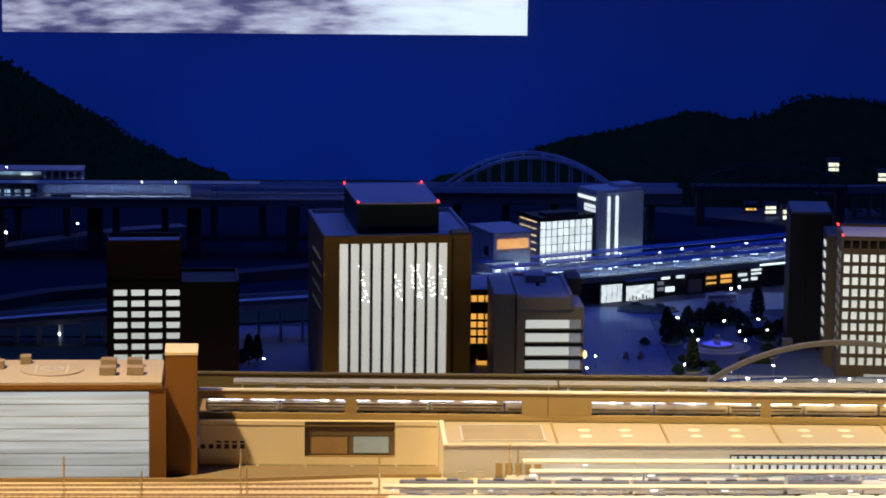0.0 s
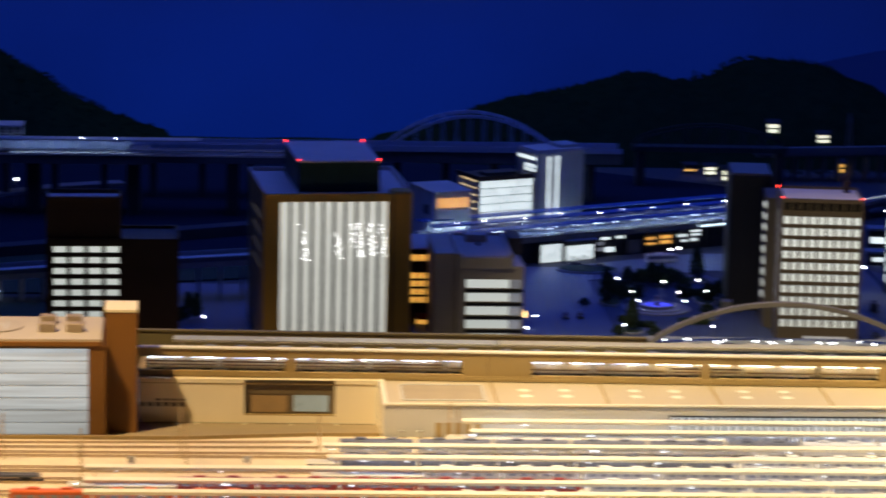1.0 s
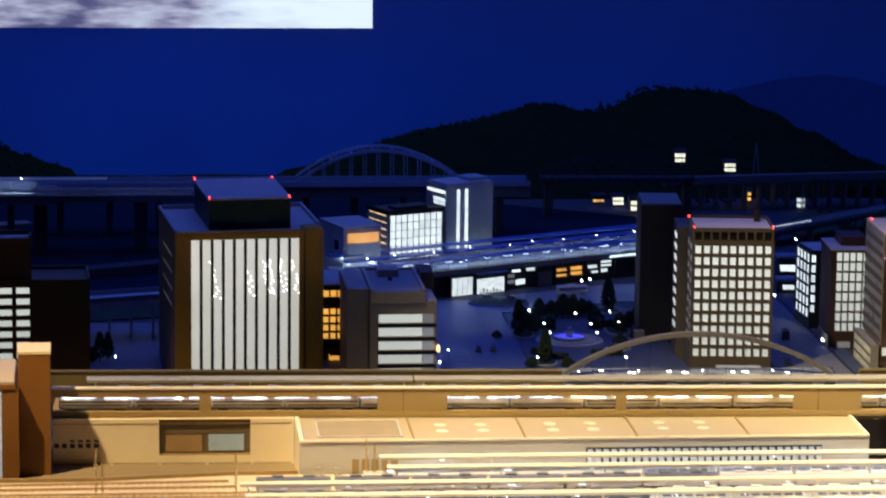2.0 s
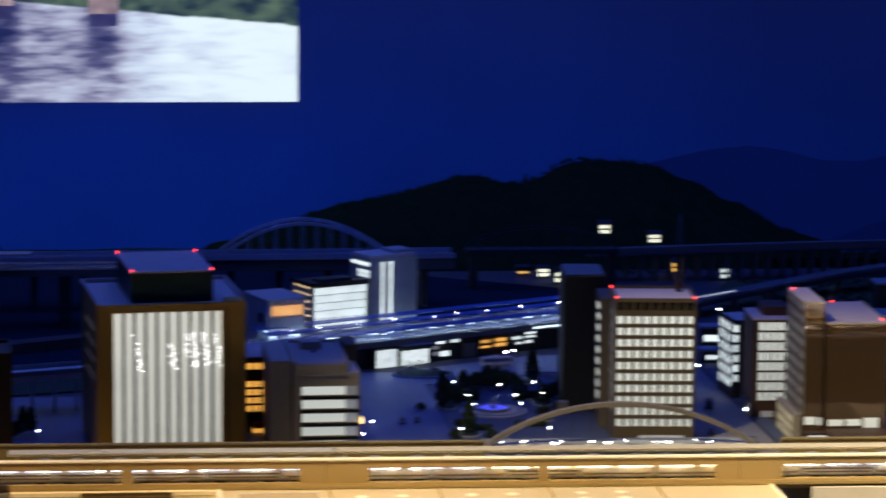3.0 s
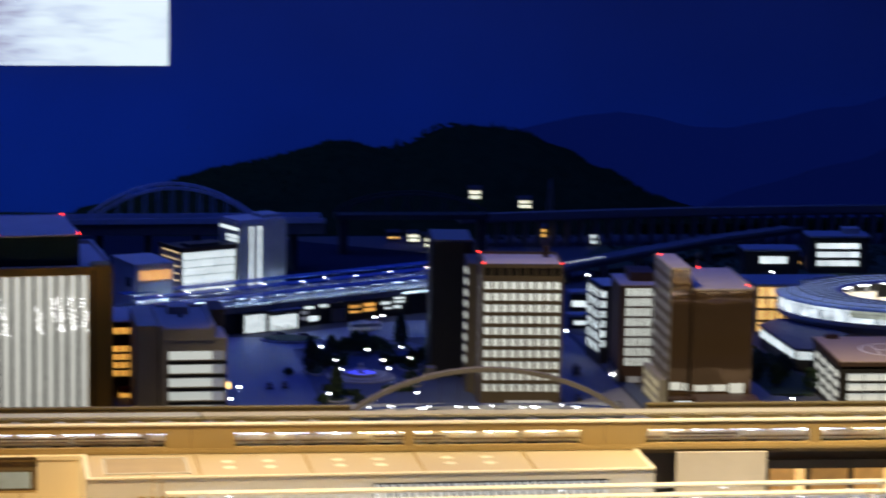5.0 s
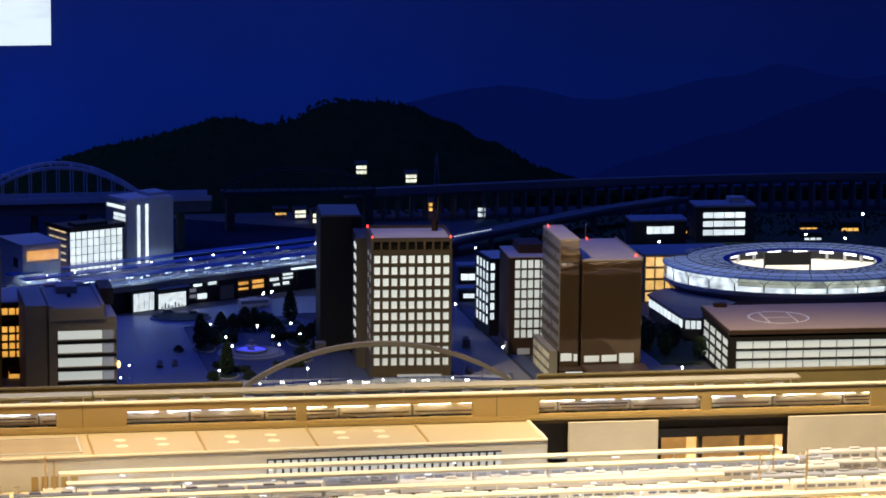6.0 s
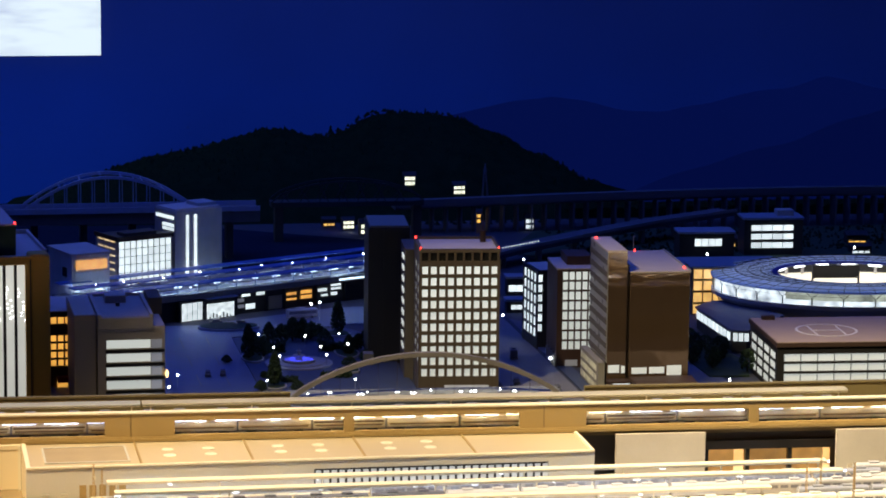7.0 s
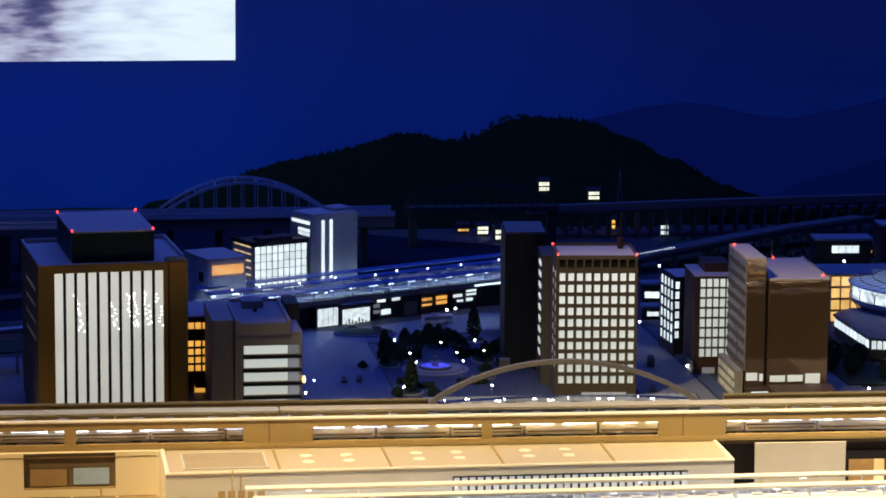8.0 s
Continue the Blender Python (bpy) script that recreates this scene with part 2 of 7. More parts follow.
M_DARK = surface("void_dark", (0.012, 0.012, 0.014), 0.8)
M_BRONZE = surface("bronze_cladding", (0.155, 0.102, 0.064), 0.10, metal=0.5, vary=0.1, spec=0.9, bump=0.9, fine=4.0)
for sock in [M_BRONZE.node_tree.nodes["Principled BSDF"].inputs["Roughness"]]:
    M_BRONZE.node_tree.links.remove(sock.links[0])
    sock.default_value = 0.035
M_LOUVRE = surface("silver_louvre", (0.36, 0.36, 0.38), 0.3, metal=0.2)
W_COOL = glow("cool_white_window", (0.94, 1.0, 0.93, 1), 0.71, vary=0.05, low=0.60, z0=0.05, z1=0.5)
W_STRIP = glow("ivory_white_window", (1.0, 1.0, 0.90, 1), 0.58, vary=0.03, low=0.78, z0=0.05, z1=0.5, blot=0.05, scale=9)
W_AMBER = glow("amber_window", (1.0, 0.47, 0.08, 1), 0.85, vary=0.2, blot=0.2)
W_GOLD = glow("golden_window", (1.0, 0.58, 0.16, 1), 0.95, vary=0.12, blot=0.25)
W_ICE = glow("ice_white_window", (0.84, 0.96, 1.0, 1), 0.98, vary=0.15, blot=0.2)
W_DIM = glow("dim_window", (0.7, 0.75, 0.9, 1), 0.16, vary=0.4)
W_SIDE = glow("half_lit_side_window", (0.85, 0.9, 0.95, 1), 0.30, vary=0.3)
W_SLOTDIM = glow("dim_side_slot", (0.9, 0.85, 0.7, 1), 0.05, vary=0.3)
W_DOT = glow("painted_white_glint", (1.0, 1.0, 1.0, 1), 5.0, vary=0.2)
M_OLIVE = surface("olive_wall", (0.13, 0.105, 0.05), 0.7, vary=0.15)
W_LAMP = glow("lamp_globe", (0.88, 0.95, 1.0, 1), 16.0, vary=0.3)

# ---- the hall and the ground of the layout ----
setting("ground", boxes((-9, 13, 7.2, 15.75, -0.06, 0.0)), M_ASPHALT, "dark asphalt-grey base board of the model railway layout", "ground")
setting("floor", boxes((-10, 14, -4, 18, -1.0, -0.9)), M_NAVY, "dark carpeted floor of the darkened exhibition hall", "floor")
setting("layout_edge", boxes((-9, 13, 7.14, 7.198, -0.9, 0.03)), M_NAVY, "dark painted front fascia of the layout table", "fascia")
setting("ceiling", boxes((-10, 14, -4, 18, 6.0, 6.1)), M_NAVY, "dark ceiling of the exhibition hall", "ceiling")
setting("wall_west", boxes((-10.1, -10, -4, 18, -1, 6)), M_NAVY, "dark side wall of the hall", "wall")
setting("wall_east", boxes((14, 14.1, -4, 18, -1, 6)), M_NAVY, "dark side wall of the hall", "wall")
setting("wall_south", boxes((-10, 14, -4.1, -4, -1, 6)), M_NAVY, "dark wall behind the spectators", "wall")


# The blue wash of light on the cloth is painted in as emission.
def backdrop_material():
    m = bpy.data.materials.new("night_sky_backdrop")
    m.use_nodes = True
    n, l = m.node_tree.nodes, m.node_tree.links
    b = n["Principled BSDF"]
    b.inputs["Base Color"].default_value = (0.05, 0.06, 0.12, 1)
    b.inputs["Roughness"].default_value = 0.9
    geo, sep = n.new("ShaderNodeNewGeometry"), n.new("ShaderNodeSeparateXYZ")
    l.new(geo.outputs["Position"], sep.inputs[0])
    zr = n.new("ShaderNodeMapRange")
    zr.inputs[1].default_value, zr.inputs[2].default_value = -0.2, 1.2
    l.new(sep.outputs["Z"], zr.inputs[0])
    ramp = n.new("ShaderNodeValToRGB")
    ramp.color_ramp.elements[0].color, ramp.color_ramp.elements[1].color = (0.0007, 0.0092, 0.120, 1), (0.0028, 0.0086, 0.090, 1)
    e = ramp.color_ramp.elements.new(0.45)
    e.color = (0.0010, 0.0092, 0.128, 1)
    l.new(zr.outputs[0], ramp.inputs[0])
    # the painted light fades towards the east end of the cloth
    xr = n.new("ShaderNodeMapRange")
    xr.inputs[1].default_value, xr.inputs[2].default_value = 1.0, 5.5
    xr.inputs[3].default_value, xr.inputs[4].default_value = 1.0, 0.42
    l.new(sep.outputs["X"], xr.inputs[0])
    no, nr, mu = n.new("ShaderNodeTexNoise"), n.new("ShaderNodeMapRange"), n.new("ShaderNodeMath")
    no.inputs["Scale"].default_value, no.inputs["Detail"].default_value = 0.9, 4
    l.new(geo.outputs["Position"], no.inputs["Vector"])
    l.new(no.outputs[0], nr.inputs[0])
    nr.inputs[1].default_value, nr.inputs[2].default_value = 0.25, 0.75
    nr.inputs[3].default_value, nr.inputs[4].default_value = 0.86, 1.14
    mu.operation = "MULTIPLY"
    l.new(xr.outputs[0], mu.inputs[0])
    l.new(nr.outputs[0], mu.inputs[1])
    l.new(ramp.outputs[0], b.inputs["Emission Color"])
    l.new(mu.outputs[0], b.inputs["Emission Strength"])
    return m


setting("backdrop", boxes((-10, 14, 17.42, 17.6, -1, 6)), backdrop_material(), "deep blue night-sky cloth with its lighting painted as glow", "backdrop")


# ---- office buildings of the front row ----
def ochre_tower():
    b = thing("office_tower", 0.063, 11.455, 0, "ochre-clad office tower with ten tall white lit window strips", "building", 6.0)
    part("body", boxes((0.012, 0.54, 0.014, 0.555, 0, 0.566)), M_TAUPE, b)
    us = spans(0.0605, 0.0411, 0.0305, 10)
    part("front_wall", pierced(0.0, 0.478, 0.0, 0.580, [(0.0595, 0.4620)], [(0.05, 0.550)], 0, 0.014), M_OCHRE, b)
    part("corner_pier", boxes((0.4785, 0.556, 0.012, 0.10, 0, 0.586), bevel=0.012), M_OCHRE, b)
    for i in range(11):
        x = 0.0595 if i == 0 else us[i - 1][1]
        x2 = us[i][0] if i < 10 else 0.462
        if x2 - x > 0.002:
            part("mullion", boxes((x, x2, 0.001, 0.0135, 0.05, 0.55)), M_BLACK, b)
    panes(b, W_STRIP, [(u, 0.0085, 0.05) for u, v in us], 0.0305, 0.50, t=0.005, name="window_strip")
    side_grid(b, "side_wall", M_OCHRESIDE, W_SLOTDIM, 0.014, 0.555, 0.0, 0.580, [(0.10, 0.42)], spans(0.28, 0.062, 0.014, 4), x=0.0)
    part("roof", boxes((0.012, 0.556, 0.11, 0.556, 0.566, 0.571), (0.012, 0.478, 0.014, 0.11, 0.566, 0.571)), M_ROOF, b)
    part("parapet", boxes((-0.001, 0.008, 0.016, 0.560, 0.5802, 0.586), (0.548, 0.557, 0.103, 0.56, 0.566, 0.586), (-0.001, 0.557, 0.5605, 0.57, 0.566, 0.586)), M_ROOF, b)
    pent = part("penthouse", boxes((0.136, 0.441, 0.09, 0.545, 0.571, 0.682)), M_GREEN, b, "dark green plant room on the roof")
    part("penthouse_roof", boxes((0.133, 0.444, 0.087, 0.548, 0.6822, 0.688)), M_ROOF, b)
    # Glowing dashes painted over the strips as reflected points of light.
    r3 = random.Random(3)
    for x0, z0, x1, z1, n, wide in ((0.128, 0.462, 0.156, 0.326, 14, 0.012), (0.268, 0.430, 0.283, 0.336, 9, 0.009), (0.327, 0.462, 0.350, 0.345, 11, 0.011), (0.348, 0.464, 0.368, 0.340, 12, 0.010), (0.392, 0.464, 0.408, 0.345, 13, 0.011), (0.437, 0.456, 0.453, 0.338, 9, 0.008)):
        for k in range(n):
            u = (k + r3.uniform(-0.3, 0.3)) / (n - 1)
            x, z, w = x0 + (x1 - x0) * u + r3.uniform(-wide, wide), z0 + (z1 - z0) * u, r3.uniform(0.0034, 0.0056)
            part("string_light", boxes((x, x + w, 0.0062, 0.0083, z, z + 0.0034)), W_DOT, b)
    for x, y in ((0.138, 0.095), (0.438, 0.095), (0.137, 0.54), (0.437, 0.54)):
        beacon(b, x, y, 0.688)


def dark_block():
    b = thing("office_block", -0.740, 11.50, 0, "dark brown office block with a grid of lit white windows", "building", 2.8)
    part("body", boxes((0.0, 0.49, 0.0125, 0.25, 0, 0.385)), M_DKBROWN, b)
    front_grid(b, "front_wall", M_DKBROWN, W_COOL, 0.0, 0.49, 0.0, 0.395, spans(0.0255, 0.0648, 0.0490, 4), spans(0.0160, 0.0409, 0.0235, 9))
    part("roof", boxes((0.28, 0.48, 0.02, 0.245, 0.3852, 0.389)), M_TAUPE, b)
    part("parapet", boxes((0.481, 0.49, 0.0125, 0.25, 0.3852, 0.40), (0.28, 0.4808, 0.2405, 0.25, 0.3852, 0.40)), M_DKBROWN, b)
    part("upper_block", boxes((0.0, 0.277, 0.013, 0.095, 0.3852, 0.548)), M_DKBROWN, b)
    part("upper_roof", boxes((0.008, 0.269, 0.021, 0.087, 0.5482, 0.551)), M_ROOF, b)
    part("upper_parapet", boxes((0.0, 0.0078, 0.013, 0.095, 0.5482, 0.56), (0.2692, 0.277, 0.013, 0.095, 0.5482, 0.56), (0.0078, 0.2692, 0.0872, 0.095, 0.5482, 0.566)), M_DKBROWN, b)


W_WARMLAMP = glow("warm_lamp", (1.0, 0.66, 0.26, 1), 2.2, vary=0.2)


M_WARMGREY = surface("warm_grey_concrete", (0.54, 0.475, 0.40), 0.7, vary=0.16, scale=10.0)
M_GREYROOF = surface("brown_grey_roof", (0.50, 0.44, 0.40), 0.8, vary=0.18, scale=12.0)


def grey_block():
    b = thing("office_block", 0.786, 11.50, 0, "small grey concrete office block with white lit bands", "building", 1.0)
    part("stair_wing", boxes((-0.085, -0.004, 0.03, 0.43, 0, 0.352), bevel=0.003), M_WARMGREY, b)
    part("body", boxes((0.0, 0.232, 0.0125, 0.40, 0, 0.30)), M_WARMGREY, b)
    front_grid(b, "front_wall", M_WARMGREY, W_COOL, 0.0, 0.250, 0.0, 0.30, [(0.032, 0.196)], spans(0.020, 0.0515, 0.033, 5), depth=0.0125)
    for z, z2 in spans(0.020, 0.0515, 0.033, 5):
        part("corner_window", boxes((0.198, 0.238, -0.002, 0.0, z, z2)), W_DIM, b)
        part("sill", boxes((0.028, 0.247, -0.008, -0.0005, z - 0.014, z - 0.004)), M_BLACK, b)
    part("top_storey", boxes((0.0, 0.205, -0.012, 0.42, 0.302, 0.346), bevel=0.002), M_WARMGREY, b)
    part("roof", boxes((0.012, 0.193, 0.0, 0.41, 0.3462, 0.348)), M_GREYROOF, b)
    part("parapet", boxes((0.0, 0.0118, -0.012, 0.42, 0.3462, 0.358), (0.1932, 0.205, -0.012, 0.42, 0.3462, 0.358), (0.0118, 0.1932, 0.4102, 0.42, 0.3462, 0.358)), M_WARMGREY, b)
    part("terrace", boxes((0.2055, 0.25, 0.0, 0.42, 0.301, 0.309)), M_WARMGREY, b)
    part("plant_box", boxes((0.05, 0.13, 0.27, 0.36, 0.3482, 0.376), bevel=0.002), M_WARMGREY, b)
    part("vent", boxes((0.085, 0.10, 0.20, 0.22, 0.3482, 0.362), bevel=0.002), M_TAUPE, b)
    for z in (0.126,):
        part("wall_lamp", lathe([(0.002, 0), (0.005, 0.004), (0.007, 0.014), (0.0048, 0.024), (0.0012, 0.030)], 10), W_WARMLAMP, b, "warm glowing entrance lamp").matrix_basis = pose(0.256, -0.006, z - 0.012)
    part("lift_tower", boxes((0.2105, 0.262, 0.23, 0.40, 0.3092, 0.372)), M_TAUPE, b)


def amber_house():
    b = thing("office_block", 0.625, 11.86, 0, "narrow block with amber lit windows between the towers", "building", 2.0)
    part("body", boxes((0.0, 0.115, 0.0125, 0.3, 0, 0.298)), M_DKBROWN, b)
    front_grid(b, "front_wall", M_DKBROWN, W_AMBER, 0.0, 0.115, 0.05, 0.218, spans(0.006, 0.0275, 0.0205, 4), spans(0.090, 0.0318, 0.0235, 4))
    front_grid(b, "upper_wall", M_DKBROWN, W_AMBER, 0.0, 0.115, 0.2185, 0.30, spans(0.006, 0.0275, 0.0225, 4), [(0.254, 0.280)])
    part("roof", boxes((0, 0.115, 0.0, 0.3, 0.3002, 0.304)), M_ROOF, b)
    part("awning", boxes((0.03, 0.10, -0.03, -0.001, 0.03, 0.052)), surface("red_awning", (0.25, 0.02, 0.015), 0.6), b, "red shop awning")
    part("shop_window", boxes((0.03, 0.095, 0.004, 0.012, 0.0, 0.03)), W_AMBER, b)


M_TOWERSIDE = surface("taupe_grey_side", (0.13, 0.115, 0.10), 0.6, vary=0.12)


def grid_tower():
    b = thing("office_tower", 2.012, 11.605, 0, "taupe office tower with rows of square lit windows and red beacons", "building", -5.0)
    w = 0.308
    part("body", boxes((0.0125, w, 0.0145, 0.27, 0, 0.545)), M_TAUPE, b)
    us, zs = spans(0.0105, 0.0330, 0.0220, 9), spans(0.068, 0.0441, 0.0295, 10)
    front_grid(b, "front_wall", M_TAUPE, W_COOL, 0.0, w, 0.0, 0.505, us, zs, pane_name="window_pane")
    part("lobby_window", boxes((0.10, 0.27, -0.003, -0.0005, 0.004, 0.034)), W_DIM, b)
    bm = bmesh.new()
    box(bm, 0, w, 0, 0.0125, 0.5052, 0.515)
    box(bm, 0, w, 0, 0.0125, 0.548, 0.562)
    for i in range(10):
        x = min(max(0.0085 + 0.033 * i - 0.0075, 0), w - 0.0075)
        box(bm, x, x + 0.0075, 0, 0.0124, 0.515, 0.548)
    part("crown", bm, M_TAUPE, b)
    # A near-black sheet paints the shade between the fins.
    part("crown_recess", boxes((0.002, w - 0.002, 0.0126, 0.014, 0.513, 0.550)), M_DARK, b, "dark sheet for the shade behind the crown fins")
    side_grid(b, "side_wall", M_TOWERSIDE, W_SIDE, 0.013, 0.27, 0.0, 0.562, [(0.045, 0.115), (0.145, 0.215)], spans(0.111, 0.0441, 0.030, 9), x=0.0)
    part("roof", boxes((0.0126, w - 0.008, 0.0146, 0.262, 0.5502, 0.556)), M_ROOF, b)
    part("parapet", boxes((w - 0.0078, w, 0.0128, 0.27, 0.5452, 0.566), (0.0126, w - 0.008, 0.2622, 0.27, 0.5452, 0.566)), M_TAUPE, b)
    wing = part("rear_wing", boxes((-0.034, 0.12, 0.2705, 0.50, 0, 0.515)), M_TOWERSIDE, b)
    panes(b, W_COOL, [(-0.0385, 0.31, 0.114 + 0.0441 * i) for i in range(9)], 0.075, 0.017, t=0.004, side=True)
    part("aerial", rod(rod(bmesh.new(), (0.26, 0.2, 0.553), (0.26, 0.2, 0.60), 0.012, 8), (0.26, 0.2, 0.60), (0.26, 0.2, 0.66), 0.002), M_DKBROWN, b)
    for x, y in ((0.004, 0.006), (w - 0.006, 0.006), (0.004, 0.25)):
        beacon(b, x, y, 0.562 if y < 0.1 else 0.562)


def charcoal_tower():
    b = thing("office_tower", 1.905, 12.19, 0, "windowless charcoal tower block beside the plaza", "building", -5.0)
    part("body", boxes((0, 0.165, 0, 0.27, 0, 0.548), bevel=0.002), M_NAVY, b)
    part("roof", boxes((0.006, 0.159, 0.006, 0.264, 0.5482, 0.556)), M_GREY, b)
    parts("pilaster", [(x, x + 0.008, -0.004, -0.0005, 0.02, 0.54) for x in (0.0, 0.06, 0.12)], M_NAVY, b)
    part("sloped_wall", prism([(-0.02, -0.06), (0.02, -0.06), (0.02, -0.004), (-0.02, -0.004)], 0, 0.05), M_GREY, b)


W_PODIUM = glow("dim_warm_podium_window", (1.0, 0.86, 0.45, 1), 0.16, vary=0.6)


def bronze_tower():
    b = thing("office_tower", 2.721, 11.505, 0, "glossy bronze-clad office building with a stair tower and silver louvred flank", "building", -1.0)
    part("stair_body", boxes((0.004, 0.077, 0.0, 0.318, 0, 0.552)), M_BRONZE, b)
    part("stair_roof", boxes((0.0, 0.077, 0.0, 0.318, 0.5522, 0.560)), M_ROOF, b)
    part("flank", boxes((0.0, 0.0038, 0.002, 0.318, 0.1252, 0.552)), M_LOUVRE, b, "silver glazed flank")
    for i in range(9):
        part("louvre", boxes((-0.003, -0.0003, 0.002, 0.316, 0.135 + 0.046 * i, 0.155 + 0.046 * i)), M_TOWERSIDE, b)
    part("glass_strip", boxes((0.0772, 0.0898, 0.02, 0.32, 0, 0.50)), M_TAUPE, b)
    part("main_body", boxes((0.090, 0.324, 0.0, 0.47, 0, 0.470), bevel=0.002), M_BRONZE, b)
    part("main_roof", boxes((0.092, 0.322, 0.004, 0.466, 0.4702, 0.476)), M_ROOF, b)
    part("parapet", boxes((0.3225, 0.3265, 0.0, 0.47, 0.4702, 0.482)), M_LGREY, b)
    for a, c, z, h in ((0.009, 0.052, 0.086, 0.030), (0.060, 0.074, 0.084, 0.028), (0.101, 0.160, 0.080, 0.024), (0.170, 0.229, 0.080, 0.025), (0.239, 0.296, 0.072, 0.038)):
        part("window_pane", boxes((a, c, -0.004, -0.0006, z, z + h)), W_COOL, b)
    part("canopy", prism([(0.096, -0.15), (0.33, -0.13), (0.335, -0.003), (0.086, -0.003)], 0.060, 0.070), M_BRICK, b, "brown entrance canopy")
    part("entrance_light", boxes((0.025, 0.085, -0.05, -0.02, 0.036, 0.052)), W_ICE, b)
    part("porch", boxes((0.0, 0.085, -0.06, -0.004, 0.056, 0.064)), M_BRICK, b)
    pod = part("podium", boxes((-0.03, -0.0035, 0.0, 0.33, 0, 0.125)), M_GREY, b)
    panes(pod, W_PODIUM, [(-0.0335, 0.03 + 0.030 * i, 0.016 + 0.036 * j) for i in range(10) for j in range(3)], 0.012, 0.022, t=0.0032, side=True, name="podium_window")
    for x, y, z in ((0.012, 0.28, 0.56), (0.205, 0.45, 0.476), (0.312, 0.06, 0.476)):
        beacon(b, x, y, z)
    part("roof_lamp", rod(rod(bmesh.new(), (0.20, 0.455, 0.476), (0.20, 0.455, 0.535), 0.0012), (0.20, 0.455, 0.535), (0.206, 0.452, 0.537), 0.0022), M_STEEL, b)


def helipad_block():
    b = thing("office_block", 3.370, 11.405, 0, "low dark office block with lit bands and a rooftop landing circle", "building", -3.0)
    w = 0.80
    part("body", boxes((0.0125, w, 0.0125, 0.48, 0, 0.190)), M_BLACK, b)
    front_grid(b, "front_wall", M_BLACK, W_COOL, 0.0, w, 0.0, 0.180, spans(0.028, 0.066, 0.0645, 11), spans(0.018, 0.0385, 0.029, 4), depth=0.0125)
    part("cornice", boxes((-0.004, w + 0.004, -0.004, 0.49, 0.1802 + 0.010, 0.206)), M_BRICK, b)
    side_grid(b, "side_wall", M_BLACK, W_COOL, 0.0127, 0.48, 0.0, 0.1898, spans(0.03, 0.110, 0.100, 4), spans(0.018, 0.0385, 0.029, 4), x=0.0)
    part("roof", boxes((0.0, w, 0.0, 0.486, 0.2062, 0.209)), surface("mauve_roof", (0.50, 0.38, 0.32), 0.75, vary=0.12), b)
    bm = flat_ring(bmesh.new(), 0.245, 0.22, 0.112, 0.122, 0.2105, 48)
    for x in (-0.06, 0.053):
        box(bm, 0.245 + x, 0.252 + x, 0.13, 0.31, 0.2092, 0.2104)
    box(bm, 0.193, 0.297, 0.216, 0.224, 0.2092, 0.2104)
    part("landing_mark", bm, surface("white_marking", (0.92, 0.88, 0.84), 0.6), b, "white painted landing circle with a letter H")
    part("plant_box", boxes((0.04, 0.09, 0.44, 0.47, 0.2092, 0.224)), M_BRICK, b)
    again("plant_box", b.children[-1], b, pose(0.42, 0.0, 0))


for build in (ochre_tower, dark_block, grey_block, amber_house, grid_tower, charcoal_tower, bronze_tower, helipad_block):
    build()


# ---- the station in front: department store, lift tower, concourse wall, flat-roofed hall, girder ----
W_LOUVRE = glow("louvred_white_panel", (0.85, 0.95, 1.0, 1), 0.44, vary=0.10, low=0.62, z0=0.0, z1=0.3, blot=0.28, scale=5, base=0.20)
# Stretches the glow noise sideways to paint sheen streaks on the panels.
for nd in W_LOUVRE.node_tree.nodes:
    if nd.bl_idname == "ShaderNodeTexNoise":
        sheen_stretch = W_LOUVRE.node_tree.nodes.new("ShaderNodeMapping")
        sheen_stretch.inputs["Scale"].default_value = (0.55, 1.0, 16.0)
        W_LOUVRE.node_tree.links.new(nd.inputs["Vector"].links[0].from_socket, sheen_stretch.inputs["Vector"])
        W_LOUVRE.node_tree.links.new(sheen_stretch.outputs[0], nd.inputs["Vector"])
M_LOUVREGAP = surface("louvre_shadow_gap", (0.60, 0.61, 0.63), 0.5)
W_PLATHOT = glow("platform_lamp_core", (0.80, 0.88, 1.0, 1), 10.0, vary=0.3)
W_PLAT = glow("platform_tube_light", (0.62, 0.73, 1.0, 1), 5.5, vary=0.3)
# Warm tubes stand in for spot light that misses the eastern coaches.
W_PLATWARM = glow("spot_warmed_tube_light", (1.0, 0.88, 0.62, 1), 9.0, vary=0.25)
# Brown and tan bands paint the reflections along the mirror-like coaches.
M_EXPRESSBAND = surface("express_brown_reflection", (0.15, 0.090, 0.045), 0.12, vary=0.2, spec=0.9, bump=0.03)
M_EXPRESSGOLD = surface("express_tan_reflection", (0.60, 0.44, 0.22), 0.12, vary=0.12, spec=0.9, bump=0.03)
M_EXPRESS = surface("glossy_ivory_express_body", (0.80, 0.68, 0.45), 0.12, vary=0.05, spec=0.8, bump=0.02)
M_HALLWALL = surface("grey_white_hall_wall", (0.47, 0.45, 0.42), 0.5, vary=0.16, scale=8.0)
W_TUBE = glow("yard_tube_light", (0.76, 0.84, 1.0, 1), 2.6, vary=0.6)
W_UNDER = glow("under_canopy_light", (0.60, 0.74, 1.0, 1), 10.0, vary=0.3)
M_HALLROOF = surface("tan_hall_roof", (0.46, 0.37, 0.24), 0.5, vary=0.12, scale=5.0)
# One upper roof, painted grey where unlit and cream where warmly lit.
M_UPROOF = surface("unlit_upper_roof", (0.34, 0.35, 0.36), 0.25, vary=0.15, scale=5.0)
